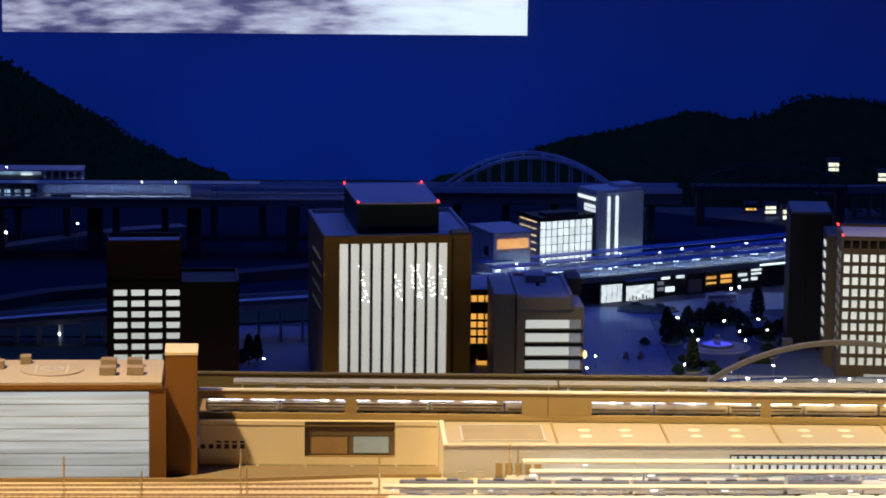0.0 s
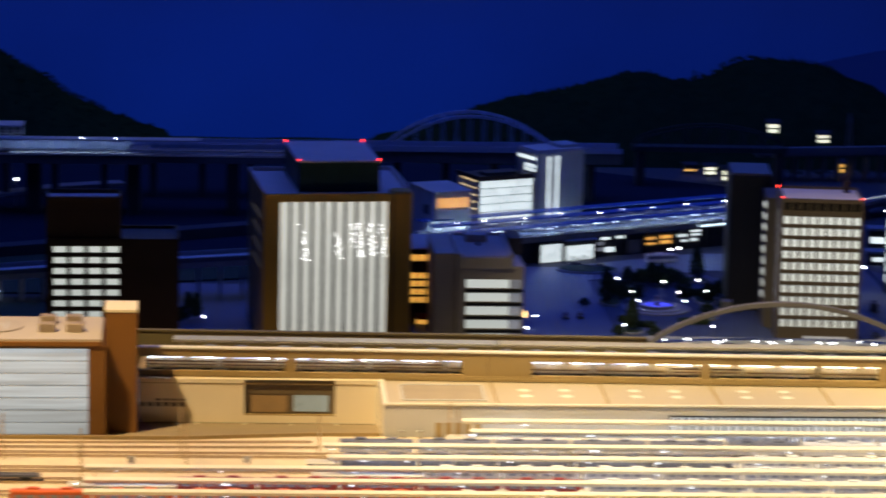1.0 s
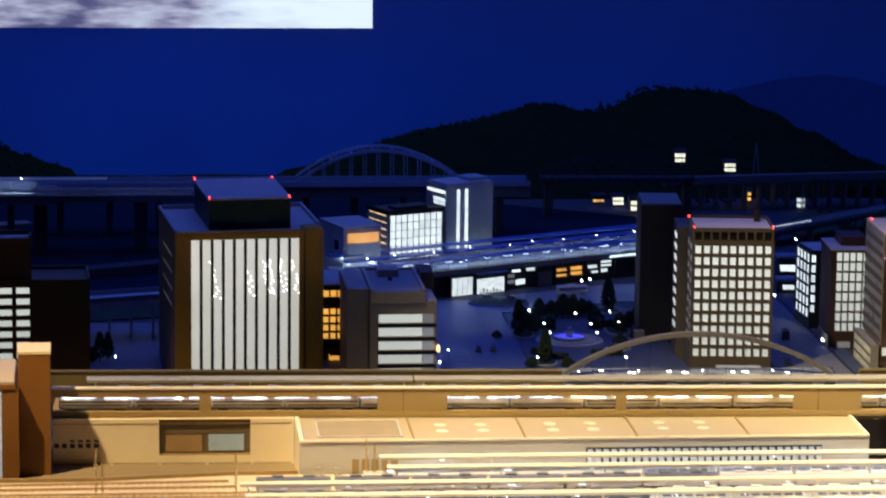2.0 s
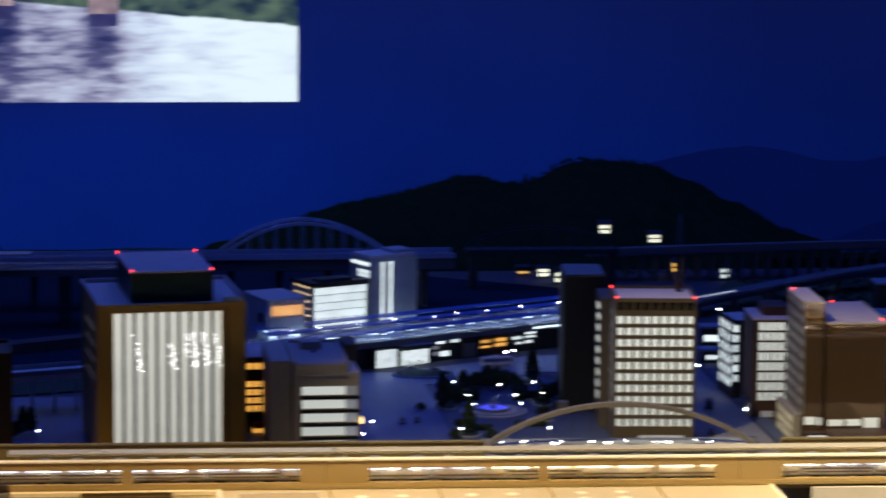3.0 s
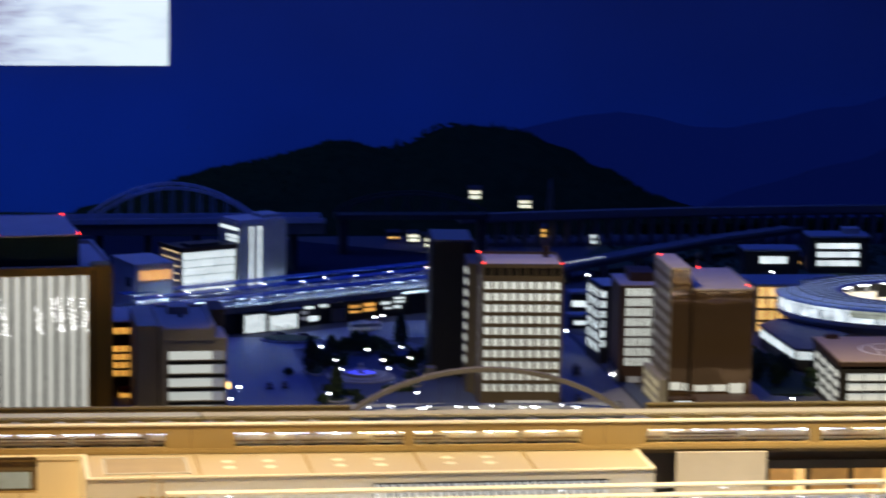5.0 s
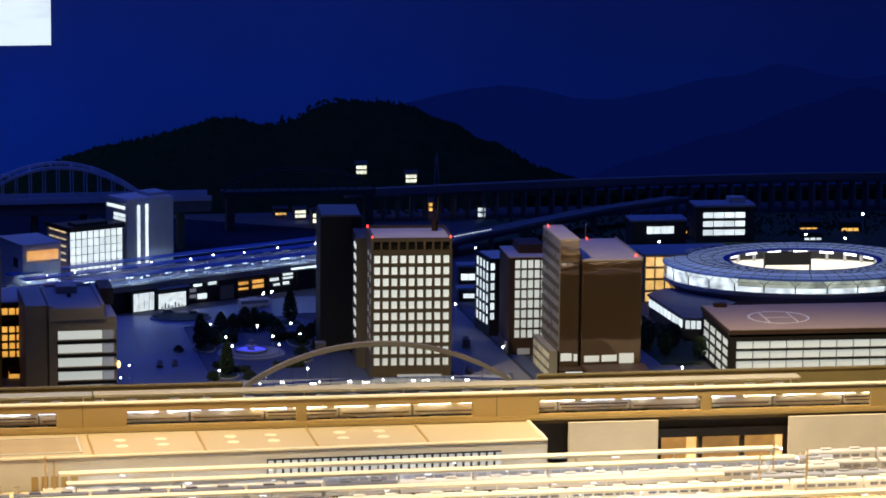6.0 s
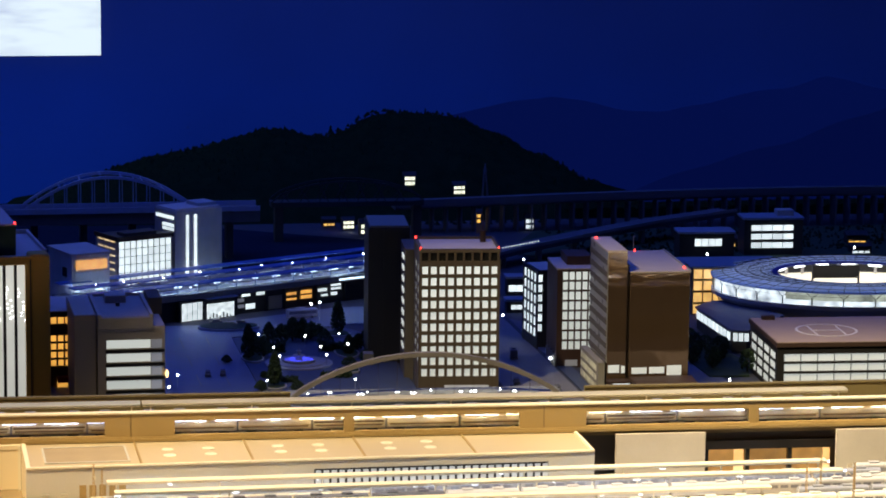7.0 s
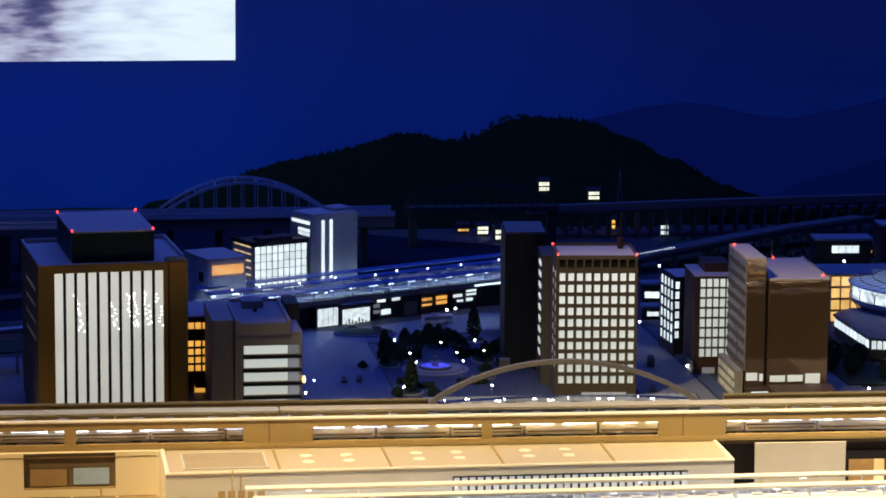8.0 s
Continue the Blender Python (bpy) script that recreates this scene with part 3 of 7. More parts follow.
M_UPCREAM = surface("warm_lit_upper_roof", (0.36, 0.335, 0.28), 0.4, vary=0.12, scale=5.0)
M_DECK = surface("sandy_ballast", (0.64, 0.52, 0.35), 0.85, vary=0.22, scale=20.0, bump=0.5, fine=420)
M_SLEEPER = surface("sandy_sleepers", (0.46, 0.35, 0.21), 0.8)
M_RAIL = surface("rusty_rail", (0.36, 0.24, 0.13), 0.4, metal=0.6)
M_MAST = surface("tan_mast", (0.42, 0.30, 0.16), 0.5, metal=0.2)
M_GLASSROOF = surface("grey_glazed_roof", (0.30, 0.33, 0.34), 0.2, vary=0.1, spec=0.6)
M_WHITEBODY = surface("white_train_body", (0.74, 0.73, 0.70), 0.22, vary=0.05, spec=0.6, bump=0.02)
M_SILVER = surface("silver_train_body", (0.44, 0.46, 0.54), 0.24, metal=0.35, vary=0.06, bump=0.02)
M_DGREY = surface("slate_train_roof", (0.115, 0.12, 0.16), 0.4, vary=0.12, bump=0.03)
M_REDT = surface("dark_red_train", (0.26, 0.03, 0.02), 0.35, vary=0.1, bump=0.02)
M_ORANGET = surface("vermilion_train", (0.62, 0.12, 0.03), 0.35, vary=0.1, bump=0.02)
M_CREAMT = surface("ivory_train", (0.47, 0.47, 0.52), 0.35, vary=0.06, bump=0.02)
M_GLASS_DK = surface("tinted_train_glass", (0.20, 0.21, 0.27), 0.12, spec=0.7, bump=0)


M_PLANTBOX = surface("brown_plant_box", (0.29, 0.22, 0.155), 0.65)
M_STOREROOF = surface("tan_store_roof", (0.42, 0.355, 0.285), 0.65, vary=0.12, scale=6.0)


def white_hall():
    b = thing("station_building", -1.42, 10.055, 0, "rust-brown department store with a white lit louvred front", "building", 1.3)
    part("body", boxes((0, 0.966, 0.012, 0.345, 0, 0.318)), M_ORANGE, b)
    part("base_wall", boxes((0, 0.91, 0.0, 0.0118, 0, 0.018)), M_ORANGE, b)
    part("side_pier", boxes((0.911, 0.966, -0.001, 0.0118, 0, 0.318)), M_ORANGE, b)
    for i in range(7):
        z = 0.0185 + 0.0412 * i
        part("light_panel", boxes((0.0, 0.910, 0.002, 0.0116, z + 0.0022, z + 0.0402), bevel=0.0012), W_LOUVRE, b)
        part("louvre_gap", boxes((0.0, 0.910, 0.004, 0.0116, z - 0.0008, z + 0.0020)), M_LOUVREGAP, b)
    part("cornice", boxes((-0.004, 0.956, -0.006, 0.35, 0.3182, 0.332)), M_ORANGE, b)
    part("roof", boxes((0.0, 0.952, 0.0, 0.345, 0.3322, 0.340)), M_STOREROOF, b)
    bm = bmesh.new()
    for k in range(40):
        a0, a1 = 2 * math.pi * k / 40, 2 * math.pi * (k + 1) / 40
        bm.faces.new([bm.verts.new((0.585 + r * math.cos(a), 0.19 + r * math.sin(a), 0.3445)) for r, a in ((0.0, 0), (0.105, a0), (0.105, a1))])
    bmesh.ops.remove_doubles(bm, verts=bm.verts, dist=1e-5)
    ext = bmesh.ops.extrude_face_region(bm, geom=list(bm.faces))
    bmesh.ops.translate(bm, vec=(0, 0, -0.0042), verts=[v for v in ext["geom"] if isinstance(v, bmesh.types.BMVert)])
    part("landing_deck", bm, M_STOREROOF, b, "raised round landing deck")
    mark = bmesh.new()
    for x in (-0.055, 0.049):
        box(mark, 0.585 + x, 0.591 + x, 0.13, 0.25, 0.3447, 0.3458)
    flat_ring(mark, 0.585, 0.19, 0.034, 0.040, 0.3458)
    box(mark, 0.573, 0.576, 0.172, 0.208, 0.346, 0.3466)
    box(mark, 0.594, 0.597, 0.172, 0.208, 0.346, 0.3466)
    part("landing_mark", mark, M_WHITEBODY, b, "white painted landing mark")
    for x, y, w in ((0.745, 0.10, 0.055), (0.745, 0.22, 0.052), (0.835, 0.10, 0.055), (0.832, 0.22, 0.05), (0.475, 0.27, 0.036), (0.39, 0.20, 0.036)):
        part("plant_box", boxes((x, x + w, y, y + 0.045, 0.3402, 0.368), bevel=0.002), M_PLANTBOX, b, "tan ventilation box")


white_hall()


def lift_shaft():
    b = thing("lift_tower", -0.458, 10.135, 0, "rust-brown lift tower with a pale cap", "tower", 1.5)
    part("shaft", boxes((0, 0.104, 0, 0.14, 0, 0.418), bevel=0.001), M_ORANGE, b)
    part("cap", boxes((-0.002, 0.106, -0.002, 0.142, 0.4182, 0.427)), M_BEIGE, b)


lift_shaft()


def concourse():
    b = thing("station_building", -0.352, 10.276, 0, "long beige concourse wall with a dark display window, on short posts", "building", -0.6)
    part("front_wall", pierced(0.0, 0.80, 0.014, 0.164, [(0.351, 0.654)], [(0.040, 0.162)], 0, 0.02), M_BEIGE, b)
    part("display_window", boxes((0.351, 0.654, 0.014, 0.0195, 0.040, 0.162)), surface("display_brown", (0.15, 0.11, 0.062), 0.4), b, "dark brown recessed display window")
    part("poster", boxes((0.373, 0.494, 0.010, 0.0138, 0.050, 0.106)), surface("tan_poster", (0.34, 0.22, 0.10), 0.5), b, "tan poster board")
    part("poster", boxes((0.515, 0.633, 0.010, 0.0138, 0.053, 0.108)), surface("silver_poster", (0.32, 0.44, 0.62), 0.3), b, "silver grey poster board")
    # Dark olive strip paints the dim recess under the wall.
    part("plinth", boxes((0.0, 0.80, 0.004, 0.020, 0.0, 0.0138)), M_OLIVE, b, "olive plinth strip painting the dim recess")
    part("sill", boxes((0.351, 0.654, 0.001, 0.0138, 0.040, 0.044)), M_BEAM, b)
    part("pilaster", boxes((0.79, 0.80, -0.006, -0.0004, 0.0, 0.164)), M_CREAM, b)
    part("joint", boxes((0.0, 0.80, -0.0016, -0.0003, 0.148, 0.150)), M_BEAM, b)
    for k in range(6):
        x = 0.004 + 0.0262 * k
        part("vent", boxes((x, x + 0.016, -0.001, -0.0002, 0.068, 0.083)), M_DKBROWN, b)
        if k >= 2:
            part("vent", boxes((x, x + 0.016, -0.001, -0.0002, 0.088, 0.095)), M_DKBROWN, b)
    for x in (0.19, 0.35, 0.505, 0.655):
        part("post", boxes((x, x + 0.008, -0.012, -0.002, 0.0, 0.014)), M_CREAM, b)
    part("body", boxes((0.0, 0.80, 0.0202, 0.06, 0.0, 0.164)), M_BEAM, b)


concourse()


W_HALLWIN = glow("hall_window", (0.92, 0.95, 0.95, 1), 0.42, vary=0.15, base=0.25)


def station_hall():
    b = thing("station_hall", 0.451, 9.938, 0, "flat-roofed cream station hall with a long strip of small windows", "building", 0.3)
    L, D, top = 1.875, 0.335, 0.158
    part("body", boxes((0.0, L, 0.012, D, 0, top)), M_BEIGE, b)
    part("front_wall", pierced(0, L, 0, top, [(0.935, 1.72)], [(0.080, 0.134)], 0, 0.0118), M_HALLWALL, b)
    part("window_band", boxes((0.935, 1.72, 0.008, 0.0117, 0.080, 0.134)), M_BLACK, b, "dark window band")
    panes(b, W_HALLWIN, [(0.941 + 0.0262 * i, 0.004, z) for i in range(30) for z in (0.083, 0.108)], 0.0178, 0.0185, t=0.0035)
    part("roof", boxes((0, L, 0, D, top + 0.0002, 0.163)), M_HALLROOF, b)
    for k, r in enumerate(((0, L, -0.004, 0.006, 0.1632, 0.169), (0, 0.014, 0.0062, D, 0.1632, 0.169), (L - 0.010, L, 0.0062, D, 0.1632, 0.169))):
        part("kerb", boxes(r), M_CREAM, b)
    for x in (0.370, 0.735, 1.105, 1.475):
        part("roof_rib", boxes((x, x + 0.006, 0.0064, D, 0.1632, 0.169)), M_BEAM, b)
    part("skylight", boxes((0.062, 0.34, 0.055, 0.062, 0.1632, 0.168), (0.062, 0.34, 0.265, 0.272, 0.1632, 0.168), (0.062, 0.069, 0.062, 0.265, 0.1632, 0.168), (0.333, 0.34, 0.062, 0.265, 0.1632, 0.168)), M_LGREY, b, "raised skylight frame")
    part("skylight_pane", boxes((0.0692, 0.3328, 0.0622, 0.2648, 0.1632, 0.1664)), surface("skylight_tan", (0.31, 0.24, 0.15), 0.75, bump=0), b)
    for k in range(5):
        x = 0.17 + 0.032 * k
        part("panel", boxes((x, x + 0.022, -0.0016, -0.0003, 0.03, 0.105)), M_BEAM, b)
    # Cream discs stand in for soft bright patches of light on the roof.
    for k in range(3):
        for y in (0.13, 0.21):
            for dx in (0.10, 0.235):
                part("roof_light", lathe([(0.021, 0.1632), (0.021, 0.1645), (0.017, 0.1652)], 14, None, 0.375 + 0.367 * k + dx, y), M_CREAM, b, "low cream disc for a bright patch of light")


station_hall()


def girder():
    b = thing("elevated_platform", -0.357, 10.31, 0, "long tan concrete girder with openings onto lit upper platforms", "viaduct", -1.7)
    L, z0, z1 = 5.4, 0.166, 0.2595
    cuts = [(0.004, 0.490), (0.530, 1.084)]
    for k in range(2):
        cuts += [(1.318 + 1.400 * k, 1.886 + 1.400 * k), (1.922 + 1.400 * k, 2.488 + 1.400 * k)]
    part("wall", pierced(0, L, z0, z1, cuts, [(0.184, 0.232)], 0, 0.016), M_BEAM, b)
    part("coping", boxes((0, L, -0.005, 0.02, z1 + 0.0002, z1 + 0.005)), M_CREAM, b)
    part("ledge", boxes((0.81, L, -0.012, -0.0004, z0, z0 + 0.010)), M_BEAM, b)
    part("ledge", boxes((0.81, L, -0.007, -0.0004, z0 + 0.0102, z0 + 0.0145)), M_BEAM, b)
    part("deck", boxes((0, L, 0.0164, 0.34, z0 - 0.02, 0.1755)), M_BEAM, b)
    for a, c in ((-0.14, 1.74), (2.78, L)):
        part("rear_wall", boxes((a, c, 0.36, 0.374, 0.12, 0.236)), M_OLIVE, b)
        part("rear_coping", boxes((a, c, 0.356, 0.378, 0.2362, 0.242)), M_OLIVE, b)
    for k in range(11):
        part("pier", boxes((0.1 + 0.5 * k, 0.15 + 0.5 * k, 0.08, 0.3, 0, z0 - 0.0202)), M_BEAM, b)
    # tall joints in the wall
    for x in (1.17, 2.57, 3.97):
        part("joint", boxes((x, x + 0.0016, -0.0012, -0.0002, z0 + 0.0102, z1)), M_BRICK, b)


girder()


def girder_local(x, y, z, rz=0.0):
    return pose(-0.357, 10.31, 0, 0, 0, -1.7) @ pose(x, y, z, 0, 0, rz)


def canopy(x, y, z, length, width, label, rz=-1.7, posts=0.30, foot=0.0, lamps=0, group="platform canopies", roof=None):
    c = thing("platform_canopy", x, y, z, label, "canopy", rz, group)
    part("roof", boxes((0, length, 0, width, 0.0, 0.006), bevel=0.0015), roof or M_CREAM, c)
    part("fascia", boxes((0.002, length - 0.002, 0.0035, 0.0065, -0.005, -0.0002)), M_CREAM, c)
    n = max(int(length / posts), 2)
    first = None
    for k in range(n):
        px_ = 0.03 + (length - 0.06) * k / (n - 1)
        if first is None:
            first = part("post", boxes((-0.0022, 0.0022, width * 0.3, width * 0.3 + 0.005, foot - z, -0.0002)), M_CREAM, c)
            first.matrix_basis = pose(px_, 0, 0)
        else:
            again("post", first, c, pose(px_, 0, 0))
    rl_ = random.Random(int(y * 1000))
    for k in range(lamps):
        px_ = 0.06 + (length - 0.16) * (k + rl_.uniform(-0.3, 0.3)) / lamps
        ln_ = rl_.choice((0.006, 0.009, 0.014, 0.022))
        part("tube_lamp", boxes((px_, px_ + ln_, 0.0005, 0.0025, -0.0078, -0.0056)), W_TUBE, c, "bright white platform tube lamp")
    # Hidden strips added to throw cold light on the trains.
    for k in range(int(length / 0.24) if lamps else 0):
        part("strip_light", boxes((0.05 + 0.24 * k, 0.25 + 0.24 * k, 0.016, 0.020, -0.004, -0.0004)), W_UNDER, c, "hidden cold strip added to light the trains")
    return c


# upper platforms behind the girder
for x0, y0, z0, ln, top_ in ((0.11, 0.122, 0.2585, 1.10, M_UPROOF), (1.215, 0.122, 0.2585, 2.455, M_UPCREAM)):
    v = girder_local(x0, y0, z0).translation
    canopy(v.x, v.y, v.z, ln, 0.058, "long cream canopy over the upper station platform", posts=0.29, foot=0.1757, roof=top_)


def coach(x, y, z, rz, label, body, roof, length=0.24, kind="coach", band=None, boxes_on=2, group="coaches"):
    """One railway coach: shell, rounded roof, window band, roof boxes and two bogies."""
    c = thing(kind, x, y, z, label, "train", rz, group)
    L, w = length, 0.036
    part("shell", boxes((0.002, L - 0.002, 0, w, 0.008, 0.040), bevel=0.002), body, c)
    bm = bmesh.new()
    prof = [(0.0, 0.0402), (0.002, 0.0440), (0.008, 0.0470), (0.018, 0.0480), (0.028, 0.0470), (0.034, 0.0440), (0.036, 0.0402)]
    a, e = [bm.verts.new((0.003, p, q)) for p, q in prof], [bm.verts.new((L - 0.003, p, q)) for p, q in prof]
    for i in range(6):
        bm.faces.new((a[i], a[i + 1], e[i + 1], e[i]))
    bm.faces.new(a[::-1]), bm.faces.new(e), bm.faces.new((a[0], e[0], e[6], a[6]))
    part("roof", bm, roof, c)
    if band:
        part("window_band", boxes((0.012, L - 0.012, -0.0008, -0.0001, 0.018, 0.022)), band, c)
    else:
        win = None
        for k in range(6):
            at = pose(0.016 + (L - 0.032) * k / 6, 0, 0)
            if win is None:
                win = part("window", boxes((0, 0.026, -0.0008, -0.0001, 0.024, 0.034)), M_GLASS_DK, c)
                win.matrix_basis = at
            else:
                again("window", win, c, at)
    for k in range(boxes_on):
        bx = L * (k + 0.7) / (boxes_on + 0.4)
        part("roof_unit", boxes((bx - 0.018, bx + 0.018, 0.009, 0.027, 0.0478, 0.053), bevel=0.001), roof, c)
    for bx in (0.045, L - 0.045):
        part("bogie", boxes((bx - 0.018, bx + 0.018, 0.004, 0.032, 0.0, 0.0078)), M_BLACK, c)
    return c


# a second white train behind it, under the canopy
for k in range(14):
    v = girder_local(0.16 + 0.252 * k, 0.178, 0.1757).translation
    coach(v.x, v.y, v.z, -1.7, "white coach under the upper platform canopy", M_WHITEBODY, M_SILVER, 0.25, "coach", group="coaches under the upper canopy")
def express_coach(x, y, z, k):
    """One express coach: ivory shell, reflections painted as brown and tan bands, rounded roof, end gangway and two
    bogies.
    """
    c = coach(x, y, z, -1.7, "glossy ivory express coach with reflections painted as bands", M_EXPRESS, M_EXPRESS, 0.25, "express_coach", band=M_EXPRESSBAND, boxes_on=0, group="coaches of the banded express")
    part("upper_band", boxes((0.006, 0.244, -0.0012, -0.0001, 0.0285, 0.0350)), M_EXPRESSBAND if k < 4 or k % 4 == 3 else M_EXPRESS, c, "body band painted for a reflection")
    part("stripe", boxes((0.004, 0.246, -0.0016, -0.0001, 0.0224, 0.0256)), M_EXPRESSGOLD, c, "tan stripe painted for a reflection")
    part("skirt", boxes((0.004, 0.246, -0.0014, -0.0001, 0.0085, 0.0165)), M_EXPRESS if k > 4 else M_EXPRESSGOLD, c)
    part("gangway", boxes((0.2482, 0.2538, 0.006, 0.030, 0.010, 0.042), bevel=0.001), M_GREY, c, "grey gangway bellows")
    return c


# banded express in the upper station, seen through the openings
for k in range(20):
    v = girder_local(0.02 + 0.252 * k, 0.040, 0.1757).translation
    express_coach(v.x, v.y, v.z, k)
for k in range(36):
    v = girder_local(0.03 + 0.142 * k, 0.024, 0.2220).translation
    t_ = thing("platform_lamp", v.x, v.y, v.z, "white lamp under the upper platform roof", "lamp", -1.7, "platform lamps")
    part("bracket", boxes((0, 0.118, 0.0, 0.004, 0.0034, 0.015)), M_CREAM, t_)
    part("tube", boxes((0.002, 0.116, 0.0, 0.004, 0.0020, 0.0031)), W_PLAT if k < 12 or 19 < k < 24 else W_PLATWARM, t_)
    hot = 0.012 + 0.021 * (k * 7 % 5)
    # Added hot spot of glow, set part-way along the tube.
    part("starter", boxes((hot, hot + 0.024, -0.001, 0.004, 0.0010, 0.0033), bevel=0.0005), W_PLATHOT, t_, "brighter blob of glow on the tube")
v = girder_local(0.0, 0.018, 0.2385).translation
soffit = thing("platform_roof", v.x, v.y, v.z, "low cream roof strip behind the girder", "roof", -1.7)
part("panel", boxes((0, 5.3, 0, 0.09, 0.003, 0.007)), M_CREAM, soffit)


M_PANEL = surface("pale_panel_wall", (0.56, 0.50, 0.445), 0.6, vary=0.16, scale=9.0)


def lower_front():
    b = thing("station_building", 2.334, 10.245, 0, "lower station front of pale panels and amber lit bays", "building", -1.7)
    part("back_wall", boxes((0, 2.6, 0.05, 0.06, 0, 0.145)), M_TAUPE, b)
    part("panel_wall", boxes((0.127, 0.439, -0.034, -0.022, 0, 0.156)), M_PANEL, b, "pale grey panel wall")
    part("panel_wall", boxes((0.901, 2.6, -0.034, -0.022, 0, 0.156)), M_PANEL, b, "pale beige panel wall")
    part("lintel", boxes((0.4475, 0.9145, 0.006, 0.03, 0.085, 0.116)), M_TAUPE, b)
    for a, c in ((0.462, 0.592), (0.607, 0.742), (0.757, 0.898)):
        part("bay", boxes((a, c, 0.030, 0.036, 0.0, 0.084)), W_BAY, b, "amber lit shop bay")
        part("bay_post", boxes((a - 0.015, a - 0.001, 0.008, 0.036, 0.0, 0.0848)), M_BLACK, b)
    part("bay_door", boxes((0.555, 0.588, 0.024, 0.0298, 0.0, 0.080)), W_GOLD, b)
    part("bay_door", boxes((0.87, 0.894, 0.024, 0.0298, 0.0, 0.082)), W_GOLD, b)


W_BAY = glow("dim_amber_bay", (1.0, 0.47, 0.10, 1), 0.40, vary=0.25, blot=0.3, scale=12, base=0.10)
lower_front()

# The shade in front of the concourse is put into this darker tan.
setting("forecourt", boxes((-0.45, 0.45, 9.945, 10.29, 0.0005, 0.012)), surface("shaded_tan_forecourt", (0.27, 0.20, 0.11), 0.8, vary=0.2), "narrow tan strip, darkened for shade, before the concourse wall", "ground")

# ---- the yard: raised ballast deck, edge wall, tracks, platforms, canopies, coaches, masts ----
YARD = 0.06
setting("yard", prism([(-3.2, 7.3), (6.4, 7.3), (6.4, 9.86), (0.45, 9.925), (0.2, 9.92), (-0.25, 9.86), (-3.2, 9.84)], 0.0005, YARD), M_DECK, "sandy ballasted railway yard of the layout", "ground")
edge = bmesh.new()
sweep(edge, [(-3.2, 9.848, 0), (-0.2, 9.868, 0), (0.22, 9.925, 0), (0.445, 9.930, 0)], 0.005, 0.001, 0.072)
setting("retaining_wall", edge, M_BEAM, "low tan retaining wall along the yard", "wall")


def track(name_y, x0, x1, bend=0.0):
    t_ = thing("track", x0, name_y, YARD, "railway track with rusty rails on pale sleepers", "track", 0.0, "yard tracks")
    line = lambda off: [(u * (x1 - x0) / 12, off + bend * (u / 12) ** 2, 0) for u in range(13)]
    for off in (-0.0083, 0.0083):
        part("rail", sweep(bmesh.new(), line(off), 0.0010, 0.0022, 0.0052), M_RAIL, t_)
    bm = bmesh.new()
    n = int((x1 - x0) / 0.022)
    for k in range(n):
        u = k / n
        yy = bend * u * u
        box(bm, u * (x1 - x0), u * (x1 - x0) + 0.008, yy - 0.015, yy + 0.015, 0.0002, 0.0022)
    tagged(part("sleeper_bed", bm, M_SLEEPER, t_), kind="stuff")


for y, x1, bend in ((9.79, 0.22, 0.05), (9.74, 0.24, 0.03), (9.69, 6.2, 0.0), (9.645, 6.2, 0.0), (9.51, 6.2, 0.0), (9.465, 6.2, 0.0), (9.375, 6.2, 0.0), (9.33, 6.2, 0.0), (9.225, 6.2, 0.0), (9.18, 6.2, 0.0), (9.085, 6.2, 0.0), (9.035, 6.2, 0)):
    track(y, -2.4, x1, bend)

CANOPIES = ((9.862, 0.705, 3.105, 8), (9.728, 0.72, 3.12, 14), (9.540, 0.245, 2.82, 15), (9.397, 0.26, 2.83, 17), (9.262, -0.480, 4.3, 22), (9.115, -0.475, 4.4, 22), (8.985, -0.47, 4.4, 20))
for y, a, c, n in CANOPIES:
    canopy(a, y, 0.125, c - a, 0.036, "long cream canopy over a yard platform", rz=-0.1, posts=0.30, foot=YARD + 0.0142, lamps=n * 3 // 5)
    p = thing("platform", a - 0.05, y - 0.012, YARD, "narrow pale concrete station platform", "platform", -0.1, "yard platforms")
    part("slab", boxes((0, c - a + 0.1, 0, 0.060, 0.0002, 0.014), bevel=0.001), M_LGREY, p)
    part("edge_line", boxes((0.01, c - a + 0.09, 0.003, 0.005, 0.0142, 0.0148)), M_CREAM, p)

RAKES = (
    (9.672, 0.30, 6, "dark grey roofed suburban coach in the yard", M_SILVER, M_DGREY), (9.672, 1.78, 6, "ivory suburban coach in the yard", M_CREAMT, M_CREAMT),
    (9.792, 1.55, 7, "silver commuter coach beside the platform", M_SILVER, M_SILVER),
    (9.487, 0.30, 5, "dark grey roofed express coach in the yard", M_DGREY, M_DGREY), (9.487, 1.55, 8, "white express coach in the yard", M_WHITEBODY, M_WHITEBODY),
    (9.343, 0.55, 10, "ivory coach with a dark underframe", M_CREAMT, M_WHITEBODY),
    (9.200, -0.20, 5, "dark red coach in the yard", M_REDT, M_REDT), (9.200, 1.05, 7, "white coach with grey windows in the yard", M_CREAMT, M_WHITEBODY), (9.058, -0.69, 5, "vermilion commuter coach in the yard", M_ORANGET, M_ORANGET), (9.058, 0.60, 13, "pale grey commuter coach in the yard", M_SILVER, M_LGREY),
    (9.72, 3.16, 5, "silver commuter coach at the platform end", M_SILVER, M_CREAMT), (9.57, 2.92, 6, "silver commuter coach at the platform end", M_SILVER, M_SILVER), (9.86, 3.2, 5, "ivory coach beside the station wall", M_CREAMT, M_CREAMT),
)
